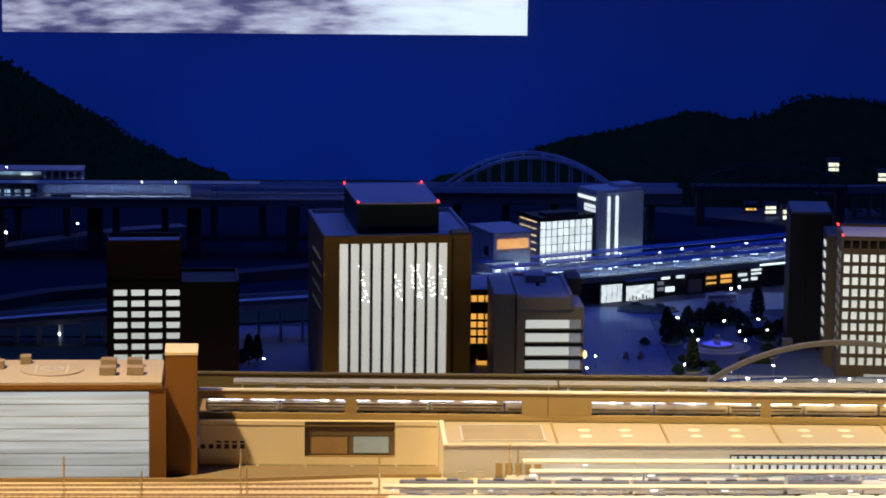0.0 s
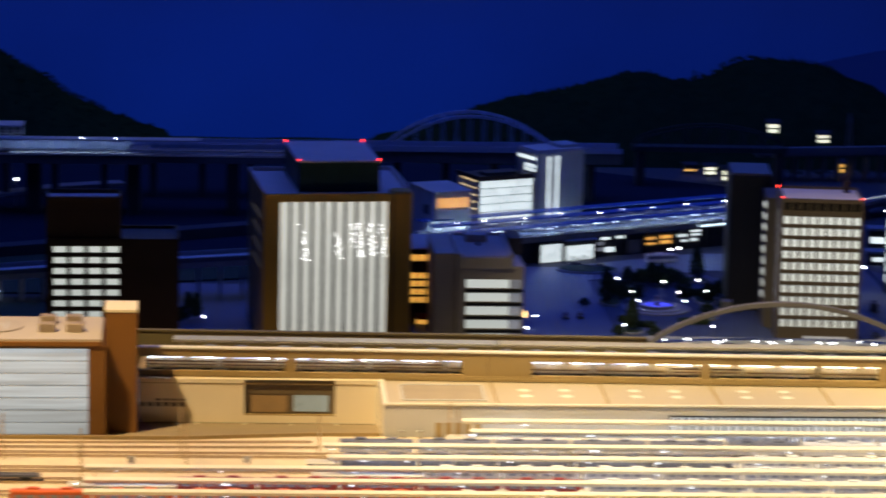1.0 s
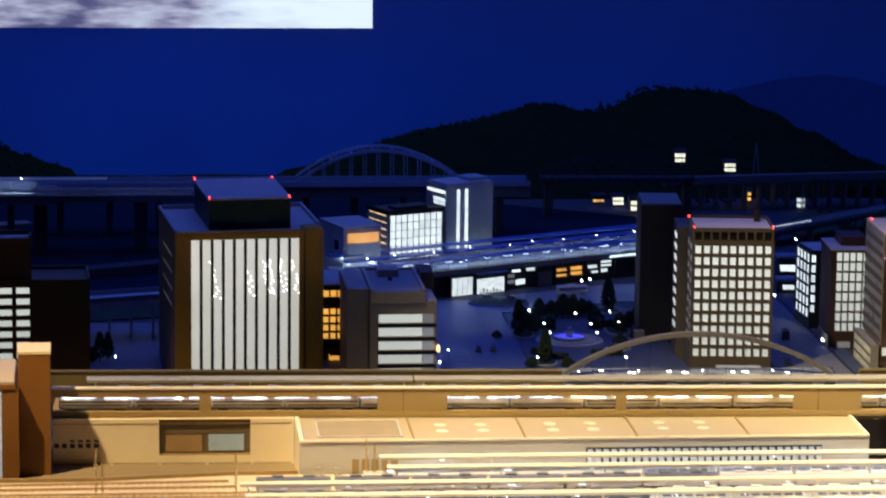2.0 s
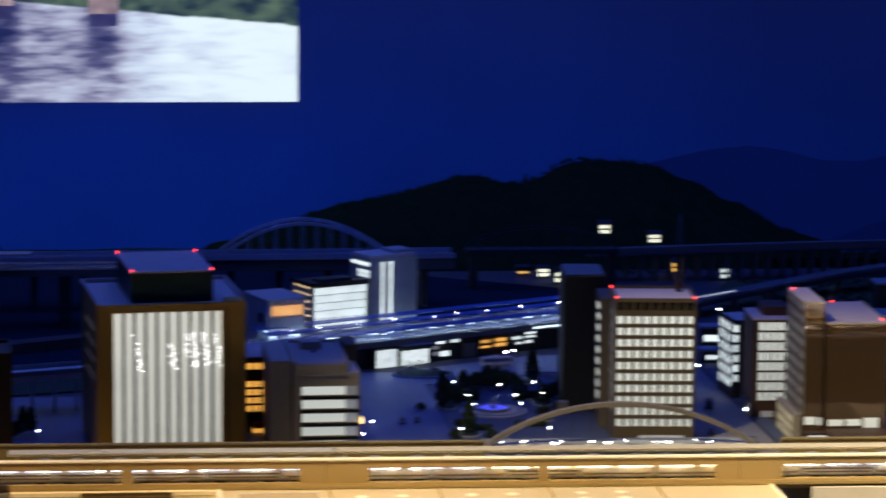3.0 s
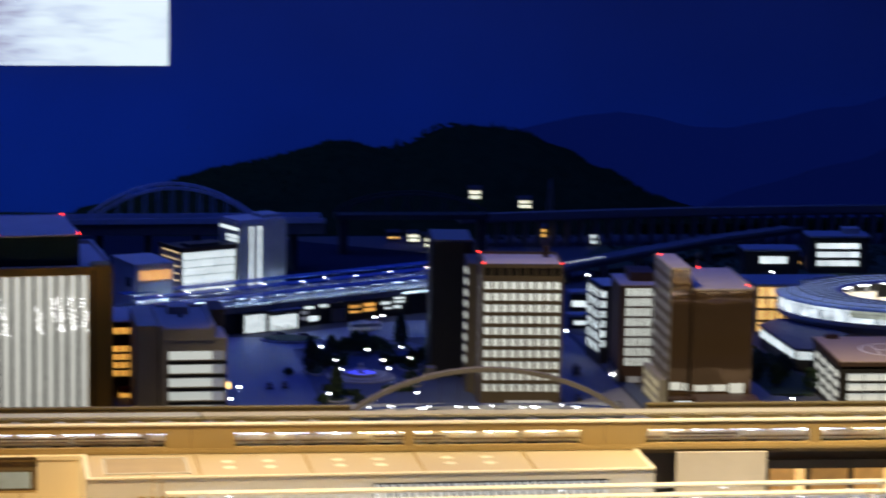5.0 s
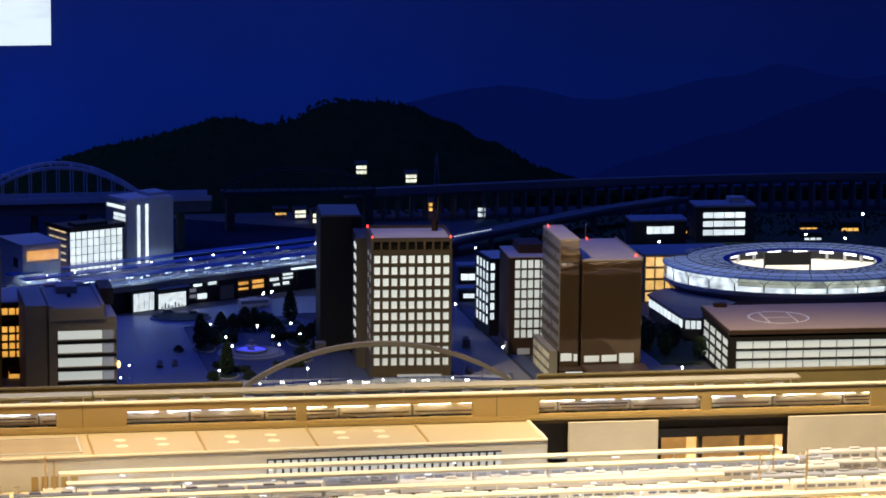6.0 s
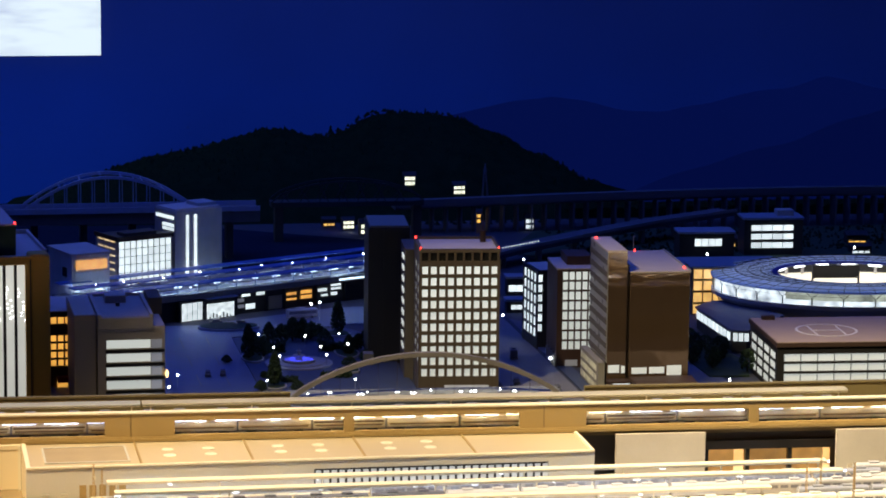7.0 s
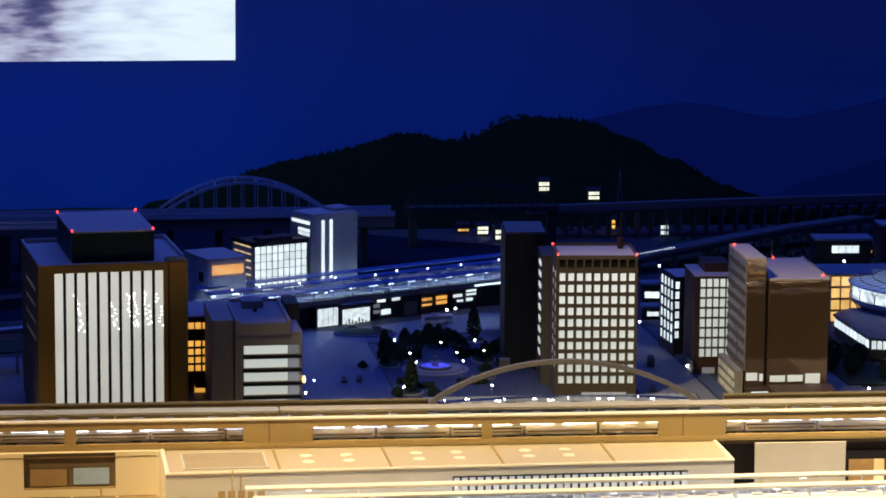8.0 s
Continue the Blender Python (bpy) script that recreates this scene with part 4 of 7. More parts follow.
for y, x, n, label, body, roof in RAKES:
    for k in range(n):
        coach(x + 0.247 * k, y, YARD + 0.0052, 0.0, label, body, roof)


def flat_wagon(x, y):
    """A low flat wagon: deck, side sills, headstocks and two bogies."""
    w = thing("flat_wagon", x, y, YARD + 0.0052, "low dark flat wagon on a siding", "train", 0.0, "flat wagons")
    part("deck", boxes((0.0, 0.24, 0.002, 0.034, 0.009, 0.0125), bevel=0.0008), M_DGREY, w)
    parts("side_sill", [(0.01, 0.23, yy, yy + 0.003, 0.0132, 0.0165) for yy in (0.002, 0.031)], M_DGREY, w)
    parts("headstock", [(xx, xx + 0.004, 0.004, 0.032, 0.0132, 0.019) for xx in (0.001, 0.235)], M_RAIL, w)
    parts("bogie", [(xx - 0.018, xx + 0.018, 0.004, 0.032, 0.0, 0.0088) for xx in (0.045, 0.195)], M_BLACK, w)


for k in range(3):
    flat_wagon(-1.35 + 0.247 * k, 9.343)


def mast(x, y, h, reach, z=YARD):
    m_ = thing("catenary_mast", x, y, z, "thin tan catenary mast with a bracket arm", "mast", 0.0, "catenary masts")
    for dx in (-0.0028, 0.0028):
        part("leg", rod(bmesh.new(), (dx, 0, 0), (dx * 0.6, 0, h), 0.0014, 5), M_MAST, m_)
    bm = bmesh.new()
    for k in range(9):
        z0, z1 = h * k / 9, h * (k + 1) / 9
        rod(bm, (-0.0026 if k % 2 else 0.0026, 0, z0), (0.0026 if k % 2 else -0.0026, 0, z1), 0.0006, 4)
    part("lacing", bm, M_MAST, m_)
    part("arm", rod(rod(bmesh.new(), (0, 0, h * 0.80), (0, reach, h * 0.80), 0.0009, 5), (0, 0, h * 0.97), (0, reach * 0.8, h * 0.81), 0.0007, 4), M_MAST, m_)
    part("insulator", lathe([(0.0012, 0), (0.0022, 0.003), (0.0012, 0.006), (0.0022, 0.009), (0.001, 0.012)], 8), M_CREAM, m_).matrix_basis = pose(0, reach, h * 0.80 - 0.012)


for x, y, h, reach in ((-0.488, 9.245, 0.195, -0.09), (-0.199, 9.632, 0.165, -0.08), (-0.178, 9.548, 0.150, 0.08), (0.236, 9.600, 0.150, -0.09), (0.664, 9.895, 0.125, -0.06), (0.690, 9.88, 0.11, 0.02), (2.93, 9.52, 0.15, -0.09), (3.02, 9.66, 0.16, -0.09), (3.05, 9.40, 0.16, 0.08), (3.10, 9.55, 0.14, 0.08), (-0.75, 9.60, 0.15, -0.08)):
    mast(x, y, h, reach)


def relay_box(x, y):
    r = thing("relay_cabinet", x, y, YARD, "small grey trackside relay cabinet on legs", "cabinet", 0.0, "relay cabinets")
    part("case", boxes((0, 0.022, 0, 0.010, 0.006, 0.022), bevel=0.001), M_LGREY, r)
    part("lid", boxes((-0.001, 0.023, -0.001, 0.011, 0.0222, 0.024)), M_GREY, r)
    part("foot", boxes((0.002, 0.005, 0.002, 0.008, 0, 0.0058)), M_GREY, r)
    part("foot", boxes((0.017, 0.020, 0.002, 0.008, 0, 0.0058)), M_GREY, r)


for x, y in ((0.0, 9.57), (0.50, 9.905), (0.56, 9.905), (-0.36, 9.56)):
    relay_box(x, y)


# ---- the middle of the town ----
M_LEAF = surface("dark_foliage", (0.030, 0.055, 0.022), 0.8, vary=0.5, scale=60.0, bump=0.6)
M_BARK = surface("bark", (0.06, 0.04, 0.025), 0.9)
# Night-blue light is tinted into the grey of the asphalt.
M_ROAD = surface("blue_tinted_asphalt", (0.092, 0.128, 0.245), 0.45, vary=0.55, scale=3.0)
# Paler copy of the asphalt: lamp light on two streets put into the colour.
M_STREET = surface("lamp_lit_street", (0.23, 0.235, 0.255), 0.6, vary=0.4, scale=5.0)
M_LINE = surface("road_paint", (0.24, 0.24, 0.24), 0.6)
M_KERB = surface("kerb_stone", (0.36, 0.36, 0.36), 0.7)
M_GRASS = surface("dark_lawn", (0.034, 0.062, 0.034), 0.9, vary=0.4, scale=40.0, bump=0.6)
M_CYAN = surface("pale_blue_wall", (0.50, 0.50, 0.50), 0.6)
M_PALE = surface("pale_grey_wall", (0.74, 0.74, 0.74), 0.6)
W_BLUE = glow("blue_water_light", (0.05, 0.06, 1.0, 1), 0.9, vary=0.1, blot=0.95, scale=45)
W_SHOP = glow("shop_window_light", (0.86, 0.97, 1.0, 1), 0.75, vary=0.15, blot=0.4, scale=70)
W_COLDDIM = glow("cold_platform_glow", (0.62, 0.82, 1.0, 1), 3.4, vary=0.2, blot=0.6, scale=25)

setting("road_1", boxes((0.98, 1.42, 10.75, 13.02, 0.0005, 0.003)), M_ROAD, "grey asphalt street beside the plaza, blue light in its colour", "road")
setting("road_2", prism([(2.36, 10.75), (2.64, 10.75), (2.62, 13.2), (2.46, 14.2), (2.30, 14.2), (2.36, 12.6)], 0.0005, 0.003), M_STREET, "street between the towers, lamp light painted pale grey", "road")
setting("road_3", prism([(-0.24, 10.75), (0.03, 10.75), (0.0, 12.6), (-0.28, 12.6)], 0.0005, 0.003), M_ROAD, "grey asphalt side street, blue light in its colour", "road")
setting("road_4", prism([(1.42, 12.75), (1.95, 12.98), (2.36, 12.95), (2.36, 13.35), (1.95, 13.35), (1.42, 13.08)], 0.0005, 0.003), M_ROAD, "asphalt forecourt before the shops, blue light in its colour", "road")
setting("road_5", prism([(3.06, 10.75), (3.32, 10.75), (3.20, 12.4), (3.06, 12.4)], 0.0005, 0.003), M_STREET, "street beside the low office block, lamp light painted pale grey", "road")
for k, x in enumerate((1.09, 1.20, 1.31)):
    for j in range(5):
        setting("lane_line", boxes((x, x + 0.004, 11.1 + 0.36 * j, 11.3 + 0.36 * j, 0.0072, 0.0076)), M_LINE, "white painted lane line", "marking")
setting("lane_line", boxes((-0.115, -0.110, 11.0, 12.5, 0.0072, 0.0076)), M_LINE, "white painted lane line", "marking")
setting("lane_line", boxes((2.50, 2.504, 11.0, 12.9, 0.0072, 0.0076)), M_LINE, "white painted lane line", "marking")
setting("pavement_1", prism([(1.425, 10.9), (2.02, 10.9), (2.02, 12.7), (1.90, 12.9), (1.42, 12.72)], 0.0005, 0.006), M_PAVING, "pale paved station plaza", "pavement")
setting("pavement_2", prism([(2.645, 10.9), (2.70, 10.9), (2.70, 12.9), (2.64, 13.0)], 0.0005, 0.006), M_PAVING, "pale pavement along the street", "pavement")
setting("pavement_3", prism([(0.62, 10.9), (0.975, 10.9), (0.975, 12.85), (0.62, 12.7)], 0.0005, 0.006), M_PAVING, "pale pavement along the street", "pavement")
setting("lawn", prism([(3.20, 11.75), (3.36, 11.75), (3.42, 12.0), (3.34, 12.55), (3.18, 12.5)], 0.0005, 0.008), M_GRASS, "dark lawn with shrubs by the stadium", "lawn")


M_CANOPYBLUE = surface("blue_canopy_steel", (0.05, 0.15, 0.52), 0.35, vary=0.15)
W_STATION = glow("cold_station_strip", (0.50, 0.72, 1.0, 1), 26.0, vary=0.3)


def shops():
    """The elevated station across the plaza with shops beneath it."""
    b = thing("elevated_station", 0.87, 12.945, 0, "elevated station with blue-lit canopies above a row of shops", "station", 26.4)
    L = 1.62
    part("shop_wall", boxes((0.0, L, 0.0, 0.30, 0, 0.092)), M_NAVY, b)
    part("deck", boxes((-0.02, L + 0.02, -0.02, 0.33, 0.0922, 0.108)), M_GREY, b)
    part("parapet", boxes((-0.02, L + 0.02, -0.024, -0.0204, 0.0922, 0.118)), M_GREY, b)
    for y, z in ((-0.012, 0.152), (0.135, 0.156), (0.25, 0.160)):
        part("canopy", boxes((-0.02, L + 0.02, y, y + 0.055, z, z + 0.006), bevel=0.001), M_CANOPYBLUE, b, "long blue steel platform canopy")
        # Out-of-sight strips added so the platform and train turn bluish white.
        for k in range(8):
            part("strip_light", boxes((0.0 + 0.2 * k, 0.16 + 0.2 * k, y + 0.022, y + 0.026, z - 0.0022, z - 0.0004)), W_STATION, b, "hidden cold strip added to light the trains")
        part("canopy_edge", boxes((-0.02, L + 0.02, y - 0.0035, y - 0.0004, z + 0.001, z + 0.006)), M_CANOPYBLUE, b)
    for y in (0.05, 0.19):
        for k in range(16):
            part("light_strip", boxes((0.02 + 0.1 * k, 0.02 + 0.1 * k + 0.016 + 0.006 * ((k * 7) % 5), y, y + 0.008, 0.136, 0.139)), W_COLDDIM, b, "cold white platform lighting")
        part("platform", boxes((0.0, L, y - 0.02, y + 0.045, 0.1082, 0.116)), M_LGREY, b)
    for k in range(17):
        x = 0.02 + 0.098 * k
        part("post", boxes((x, x + 0.004, 0.012, 0.016, 0.1082, 0.1518)), M_STEEL, b)
    for k in range(9):
        part("roof_lamp", lathe([(0.002, 0), (0.0028, 0.002), (0.001, 0.0045)], 8), W_LAMP, b).matrix_basis = pose(0.1 + 0.17 * k + 0.03 * math.sin(5 * k), 0.165 + 0.02 * math.sin(9 * k), 0.1622)
    for k in range(25):
        part("train_window", boxes((1.22 + 0.0155 * k, 1.2285 + 0.0155 * k, -0.0275, -0.0244, 0.100, 0.1055)), W_COLDDIM, b)
    rs_ = random.Random(21)
    for k in range(40):
        x = rs_.uniform(0.02, L - 0.05)
        part("platform_light", boxes((x, x + rs_.uniform(0.003, 0.012), 0.0, 0.003, 0, 0.003)), W_COLDDIM, b).matrix_basis = pose(0, rs_.choice((0.055, 0.105, 0.175, 0.22)), rs_.uniform(0.124, 0.146))
    # shops
    for a, c, z0, z1 in ((0.405, 0.505, 0.004, 0.080), (0.53, 0.665, 0.003, 0.066)):
        part("shop_window", boxes((a, c, -0.034, -0.0305, z0, z1)), W_SHOP, b, "bright white shop window")
    for k in range(7):
        part("display_stand", boxes((0.540 + 0.017 * k, 0.548 + 0.017 * k, -0.0352, -0.0342, 0.004, 0.012 + 0.007 * ((k * 5) % 3))), M_LGREY, b, "pale goods in the shop window")
    for k in range(3):
        part("window_bar", boxes((0.428 + 0.026 * k, 0.4295 + 0.026 * k, -0.0354, -0.0342, 0.004, 0.080)), M_NAVY, b)
    part("shop_front", boxes((0.395, 0.675, -0.030, -0.0005, 0, 0.088)), M_NAVY, b)
    part("shop_roof", boxes((0.525, 0.680, -0.05, -0.0005, 0.0882, 0.0918)), M_STEEL, b)
    for a, c, z0, z1, m in ((0.70, 0.735, 0.052, 0.066, W_DIM), (0.70, 0.735, 0.026, 0.040, W_DIM), (0.745, 0.79, 0.018, 0.040, W_ICE), (0.725, 0.765, 0.074, 0.084, W_ICE), (0.80, 0.84, 0.074, 0.086, W_ICE),
                            (0.955, 1.005, 0.056, 0.068, W_AMBER), (1.03, 1.085, 0.056, 0.070, W_AMBER), (0.955, 1.005, 0.034, 0.042, W_AMBER), (1.03, 1.085, 0.034, 0.048, W_AMBER),
                            (1.12, 1.165, 0.056, 0.068, W_ICE), (1.19, 1.24, 0.074, 0.082, W_ICE), (1.19, 1.24, 0.058, 0.066, W_ICE), (1.14, 1.17, 0.034, 0.042, W_ICE), (1.19, 1.22, 0.034, 0.046, W_ICE), (1.38, 1.40, 0.05, 0.062, W_AMBER)):
        part("window_pane", boxes((a, c, -0.006, -0.0006, z0, z1)), m, b)
    part("shutter", boxes((0.86, 0.93, -0.006, -0.0006, 0.004, 0.062)), M_GREY, b, "grey roller shutter")
    for x in (0.69, 0.845, 0.94, 1.105, 1.26):
        part("pier", boxes((x, x + 0.008, -0.012, -0.0006, 0, 0.0918)), M_NAVY, b)
    # a white train waits at the platform
    for k in range(6):
        coach_at = pose(0.84, 12.935, 0, 0, 0, 26.4) @ pose(0.16 + 0.247 * k, 0.095, 0.1082)
        p = coach_at.translation
        coach(p.x, p.y, p.z, 26.4, "silver commuter coach at the elevated station", M_SILVER, M_LGREY, group="coaches at the elevated station")


shops()


W_SLOT = glow("warm_slot_light", (1.0, 0.74, 0.40, 1), 0.8, vary=0.2)


def glass_office():
    b = thing("office_block", 1.008, 13.50, 0, "office block with a glowing white glass grid front", "building", 25.0)
    part("body", boxes((0.004, 0.268, 0.0125, 0.20, 0, 0.287)), M_TAUPE, b)
    front_grid(b, "front_wall", M_GREY, W_ICE, 0.0, 0.268, 0.06, 0.287, spans(0.005, 0.0291, 0.0272, 9), spans(0.075, 0.0345, 0.0326, 6))
    part("base", boxes((0, 0.268, 0, 0.0124, 0, 0.0598)), M_LGREY, b)
    part("roof", boxes((-0.003, 0.271, -0.004, 0.203, 0.2872, 0.292)), M_NAVY, b)
    part("cornice", boxes((-0.005, 0.273, -0.007, -0.0042, 0.284, 0.303), (-0.0075, -0.0032, -0.0042, 0.205, 0.284, 0.303)), M_DKBROWN, b, "dark brown cornice")
    side = bmesh.new()
    box(side, 0, 0.0038, 0.0127, 0.20, 0, 0.2868)
    part("side_wall", side, M_LGREY, b)
    for k in range(6):
        for a_ in (0.03, 0.082, 0.134):
            part("side_light", boxes((-0.003, -0.0004, a_, a_ + 0.042, 0.120 + 0.031 * k, 0.125 + 0.031 * k)), W_SLOT, b, "warm white lit slot")
    part("plant_box", boxes((0.06, 0.22, 0.05, 0.12, 0.2922, 0.306)), M_NAVY, b)


def slit_tower():
    b = thing("office_tower", 1.268, 13.64, 0, "pale grey tower with two tall lit slits", "building", 27.0)
    part("body", boxes((0, 0.245, 0, 0.17, 0, 0.388), bevel=0.002), M_CYAN, b)
    part("roof", boxes((0.006, 0.239, 0.006, 0.164, 0.3882, 0.396)), M_ROOF, b)
    part("roof_step", boxes((0.14, 0.235, 0.03, 0.13, 0.3962, 0.410)), M_CYAN, b)
    for x in (0.056, 0.098):
        part("lit_slit", boxes((x, x + 0.0135, -0.003, -0.0004, 0.10, 0.368)), W_ICE, b, "tall white lit slit")
    for z in (0.352, 0.318, 0.30):
        part("side_slot", boxes((-0.003, -0.0004, 0.01, 0.155 if z > 0.33 else 0.10, z, z + 0.013)), W_ICE, b, "white lit side slot")


def amber_sign_house():
    b = thing("shop_building", 0.800, 13.20, 0, "low grey building with an amber lit upper window", "building", 20.0)
    part("body", boxes((-0.012, 0.163, 0, 0.25, 0, 0.278), bevel=0.002), M_PALE, b)
    part("roof", boxes((-0.016, 0.167, -0.004, 0.254, 0.2782, 0.286)), M_ROOF, b)
    part("amber_window", boxes((0.008, 0.150, -0.005, -0.0006, 0.216, 0.256)), W_AMBER, b, "wide amber lit window")
    part("panel", boxes((-0.016, -0.0126, 0.05, 0.09, 0.18, 0.22)), M_BLACK, b)
    part("band", boxes((0.004, 0.156, -0.004, -0.0006, 0.16, 0.205)), M_PALE, b)


def white_office():
    b = thing("office_block", 2.634, 12.40, 0, "slim dark office block with bright lit side windows", "building", 5.0)
    part("body", boxes((0.0125, 0.10, 0.0125, 0.20, 0, 0.318)), M_NAVY, b)
    side_grid(b, "side_wall", M_NAVY, W_ICE, 0.0, 0.20, 0.0, 0.325, spans(0.012, 0.046, 0.037, 4), spans(0.045, 0.0455, 0.036, 6), x=0.0)
    front_grid(b, "front_wall", M_NAVY, W_ICE, 0.0, 0.10, 0.0, 0.325, [(0.004, 0.022)], spans(0.072, 0.041, 0.030, 6), y=-0.0126)
    part("roof", boxes((0.0128, 0.10, 0.0128, 0.20, 0.3182, 0.322)), M_ROOF, b)


def brick_office():
    M_BRICK = surface("red_brown_office_wall", (0.085, 0.048, 0.038), 0.6)
    b = thing("office_block", 2.638, 12.02, 0, "dark red-brown office block with tall lit window columns", "building", -3.0)
    part("body", boxes((0, 0.16, 0.0125, 0.255, 0, 0.392)), M_BRICK, b)
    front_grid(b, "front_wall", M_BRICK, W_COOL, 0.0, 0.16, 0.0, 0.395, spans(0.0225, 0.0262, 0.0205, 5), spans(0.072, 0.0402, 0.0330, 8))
    part("roof", boxes((-0.002, 0.162, -0.002, 0.257, 0.3952, 0.40)), M_ROOF, b)
    part("roof_house", boxes((0.05, 0.15, 0.08, 0.24, 0.4002, 0.435)), M_BRICK, b)
    part("shop_window", boxes((0.035, 0.085, -0.004, -0.0006, 0.006, 0.03)), W_DIM, b)
    for k in range(4):
        part("side_post", boxes((-0.010, -0.001, 0.03 + 0.055 * k, 0.04 + 0.055 * k, 0.0, 0.05)), M_LGREY, b)


def gold_office():
    b = thing("office_block", 3.452, 13.02, 0, "office block with golden lit windows beside the stadium", "building", -3.0)
    part("body", boxes((0, 0.18, 0.0125, 0.16, 0, 0.202)), M_BEAM, b)
    front_grid(b, "front_wall", M_BEAM, W_GOLD, 0.0, 0.18, 0.0, 0.206, spans(0.006, 0.0435, 0.038, 4), spans(0.004, 0.0512, 0.041, 4))
    part("roof", boxes((-0.01, 0.19, -0.01, 0.16, 0.2062, 0.214)), M_STEEL, b)
    c = thing("office_block", 3.45, 13.36, 0, "low dark block with a blue-lit flat roof", "building", -3.0)
    part("body", boxes((0, 0.5, 0, 0.25, 0, 0.14)), M_NAVY, c)
    part("roof", boxes((-0.005, 0.505, -0.005, 0.255, 0.1402, 0.148)), M_STEEL, c)


for build in (glass_office, slit_tower, amber_sign_house, white_office, brick_office, gold_office):
    build()


def ring_part(name, parent, mat_, rows, sides=72, a0=0.0, a1=2 * math.pi, label=""):
    """A body turned on an ellipse from a closed section of (x half-axis, y half-axis, z)."""
    bm = bmesh.new()
    full = abs(a1 - a0 - 2 * math.pi) < 1e-6
    rings = []
    for k in range(sides if full else sides + 1):
        a = a0 + (a1 - a0) * k / sides
        rings.append([bm.verts.new((p * math.cos(a), q * math.sin(a), z)) for p, q, z in rows])
    n, m = len(rings), len(rows)
    for k in range(n if full else n - 1):
        for i in range(m):
            bm.faces.new((rings[k][i], rings[(k + 1) % n][i], rings[(k + 1) % n][(i + 1) % m], rings[k][(i + 1) % m]))
    if not full:
        bm.faces.new(rings[0]), bm.faces.new(rings[-1][::-1])
    return part(name, bm, mat_, parent, label)


def stadium():
    b = thing("stadium", 4.115, 12.86, 0.008, "oval stadium with a ribbed grey ring roof and glowing glass sides", "stadium", -4.0)
    A, B = 0.606, 0.452
    ring_part("base_wall", b, M_WHITEBODY, [(A - 0.05, B - 0.05, -0.0075), (A - 0.03, B - 0.03, 0.08), (A - 0.008, B - 0.008, 0.108), (A - 0.05, B - 0.05, 0.108), (A - 0.08, B - 0.08, -0.0075)], label="pale concrete base")
    ring_part("rim", b, M_WHITEBODY, [(A - 0.006, B - 0.006, 0.1082), (A, B, 0.110), (A, B, 0.128), (A - 0.05, B - 0.05, 0.128), (A - 0.05, B - 0.05, 0.1082)])
    side = [(A - 0.014, B - 0.014, 0.1482), (A - 0.012, B - 0.012, 0.182), (A - 0.017, B - 0.017, 0.182), (A - 0.019, B - 0.019, 0.1482)]
    low = [(A - 0.015, B - 0.015, 0.1282), (A - 0.014, B - 0.014, 0.148), (A - 0.019, B - 0.019, 0.148), (A - 0.020, B - 0.020, 0.1282)]
    ring_part("concourse_light", b, W_STADLOW, low, label="bright white lit lower glazing")
    ring_part("glass_side", b, W_STADLOW, side, 30, 0.0, 4.05, "bright glazed side")
    ring_part("glass_side", b, W_STAD, side, 30, 4.055, 2 * math.pi - 0.005, "glazed side with the coloured stand behind it")
    for z in (0.165,):
        ring_part("glazing_bar", b, M_LGREY, [(A - 0.0105, B - 0.0105, z), (A - 0.0105, B - 0.0105, z + 0.0012), (A - 0.012, B - 0.012, z + 0.0012), (A - 0.012, B - 0.012, z)])
    ring_part("roof", b, M_RIBROOF, [(A + 0.004, B + 0.004, 0.1825), (A + 0.004, B + 0.004, 0.187), (A - 0.10, B - 0.075, 0.202), (A - 0.26, B - 0.185, 0.196), (A - 0.26, B - 0.185, 0.191), (A - 0.10, B - 0.075, 0.197)], label="grey glazed ring roof")
    for u, z in ((0.045, 0.1945), (0.10, 0.2032), (0.155, 0.2012), (0.21, 0.1990)):
        w = u * 0.74 if u > 0.05 else u * 0.75
        ring_part("purlin", b, M_NAVY, [(A - u, B - w, z - 0.001), (A - u, B - w, z + 0.0012), (A - u - 0.003, B - w - 0.0022, z + 0.0012), (A - u - 0.003, B - w - 0.0022, z - 0.001)])
    ring_part("inner_edge", b, M_BLUEEDGE, [(A - 0.2605, B - 0.1855, 0.188), (A - 0.2605, B - 0.1855, 0.197), (A - 0.285, B - 0.205, 0.194), (A - 0.285, B - 0.205, 0.188)], label="blue inner roof edge")
    for k in range(56):
        a = 2 * math.pi * k / 56
        c, s = math.cos(a), math.sin(a)
        part("rib", rod(rod(bmesh.new(), ((A + 0.002) * c, (B + 0.002) * s, 0.1875), ((A - 0.1) * c, (B - 0.075) * s, 0.2028), 0.0013, 4), ((A - 0.1) * c, (B - 0.075) * s, 0.2028), ((A - 0.26) * c, (B - 0.185) * s, 0.1968), 0.0017, 4), M_NAVY, b)
        if k % 2 == 0:
            bm = rod(bmesh.new(), ((A - 0.006) * c, (B - 0.006) * s, 0.1282), ((A - 0.006) * c, (B - 0.006) * s, 0.158), 0.0030, 5)
            for da in (-0.045, 0.045):
                rod(bm, ((A - 0.006) * c, (B - 0.006) * s, 0.158), ((A - 0.006) * math.cos(a + da), (B - 0.006) * math.sin(a + da), 0.1822), 0.0014, 4)
            part("column", bm, M_GREY, b, "branching white column")
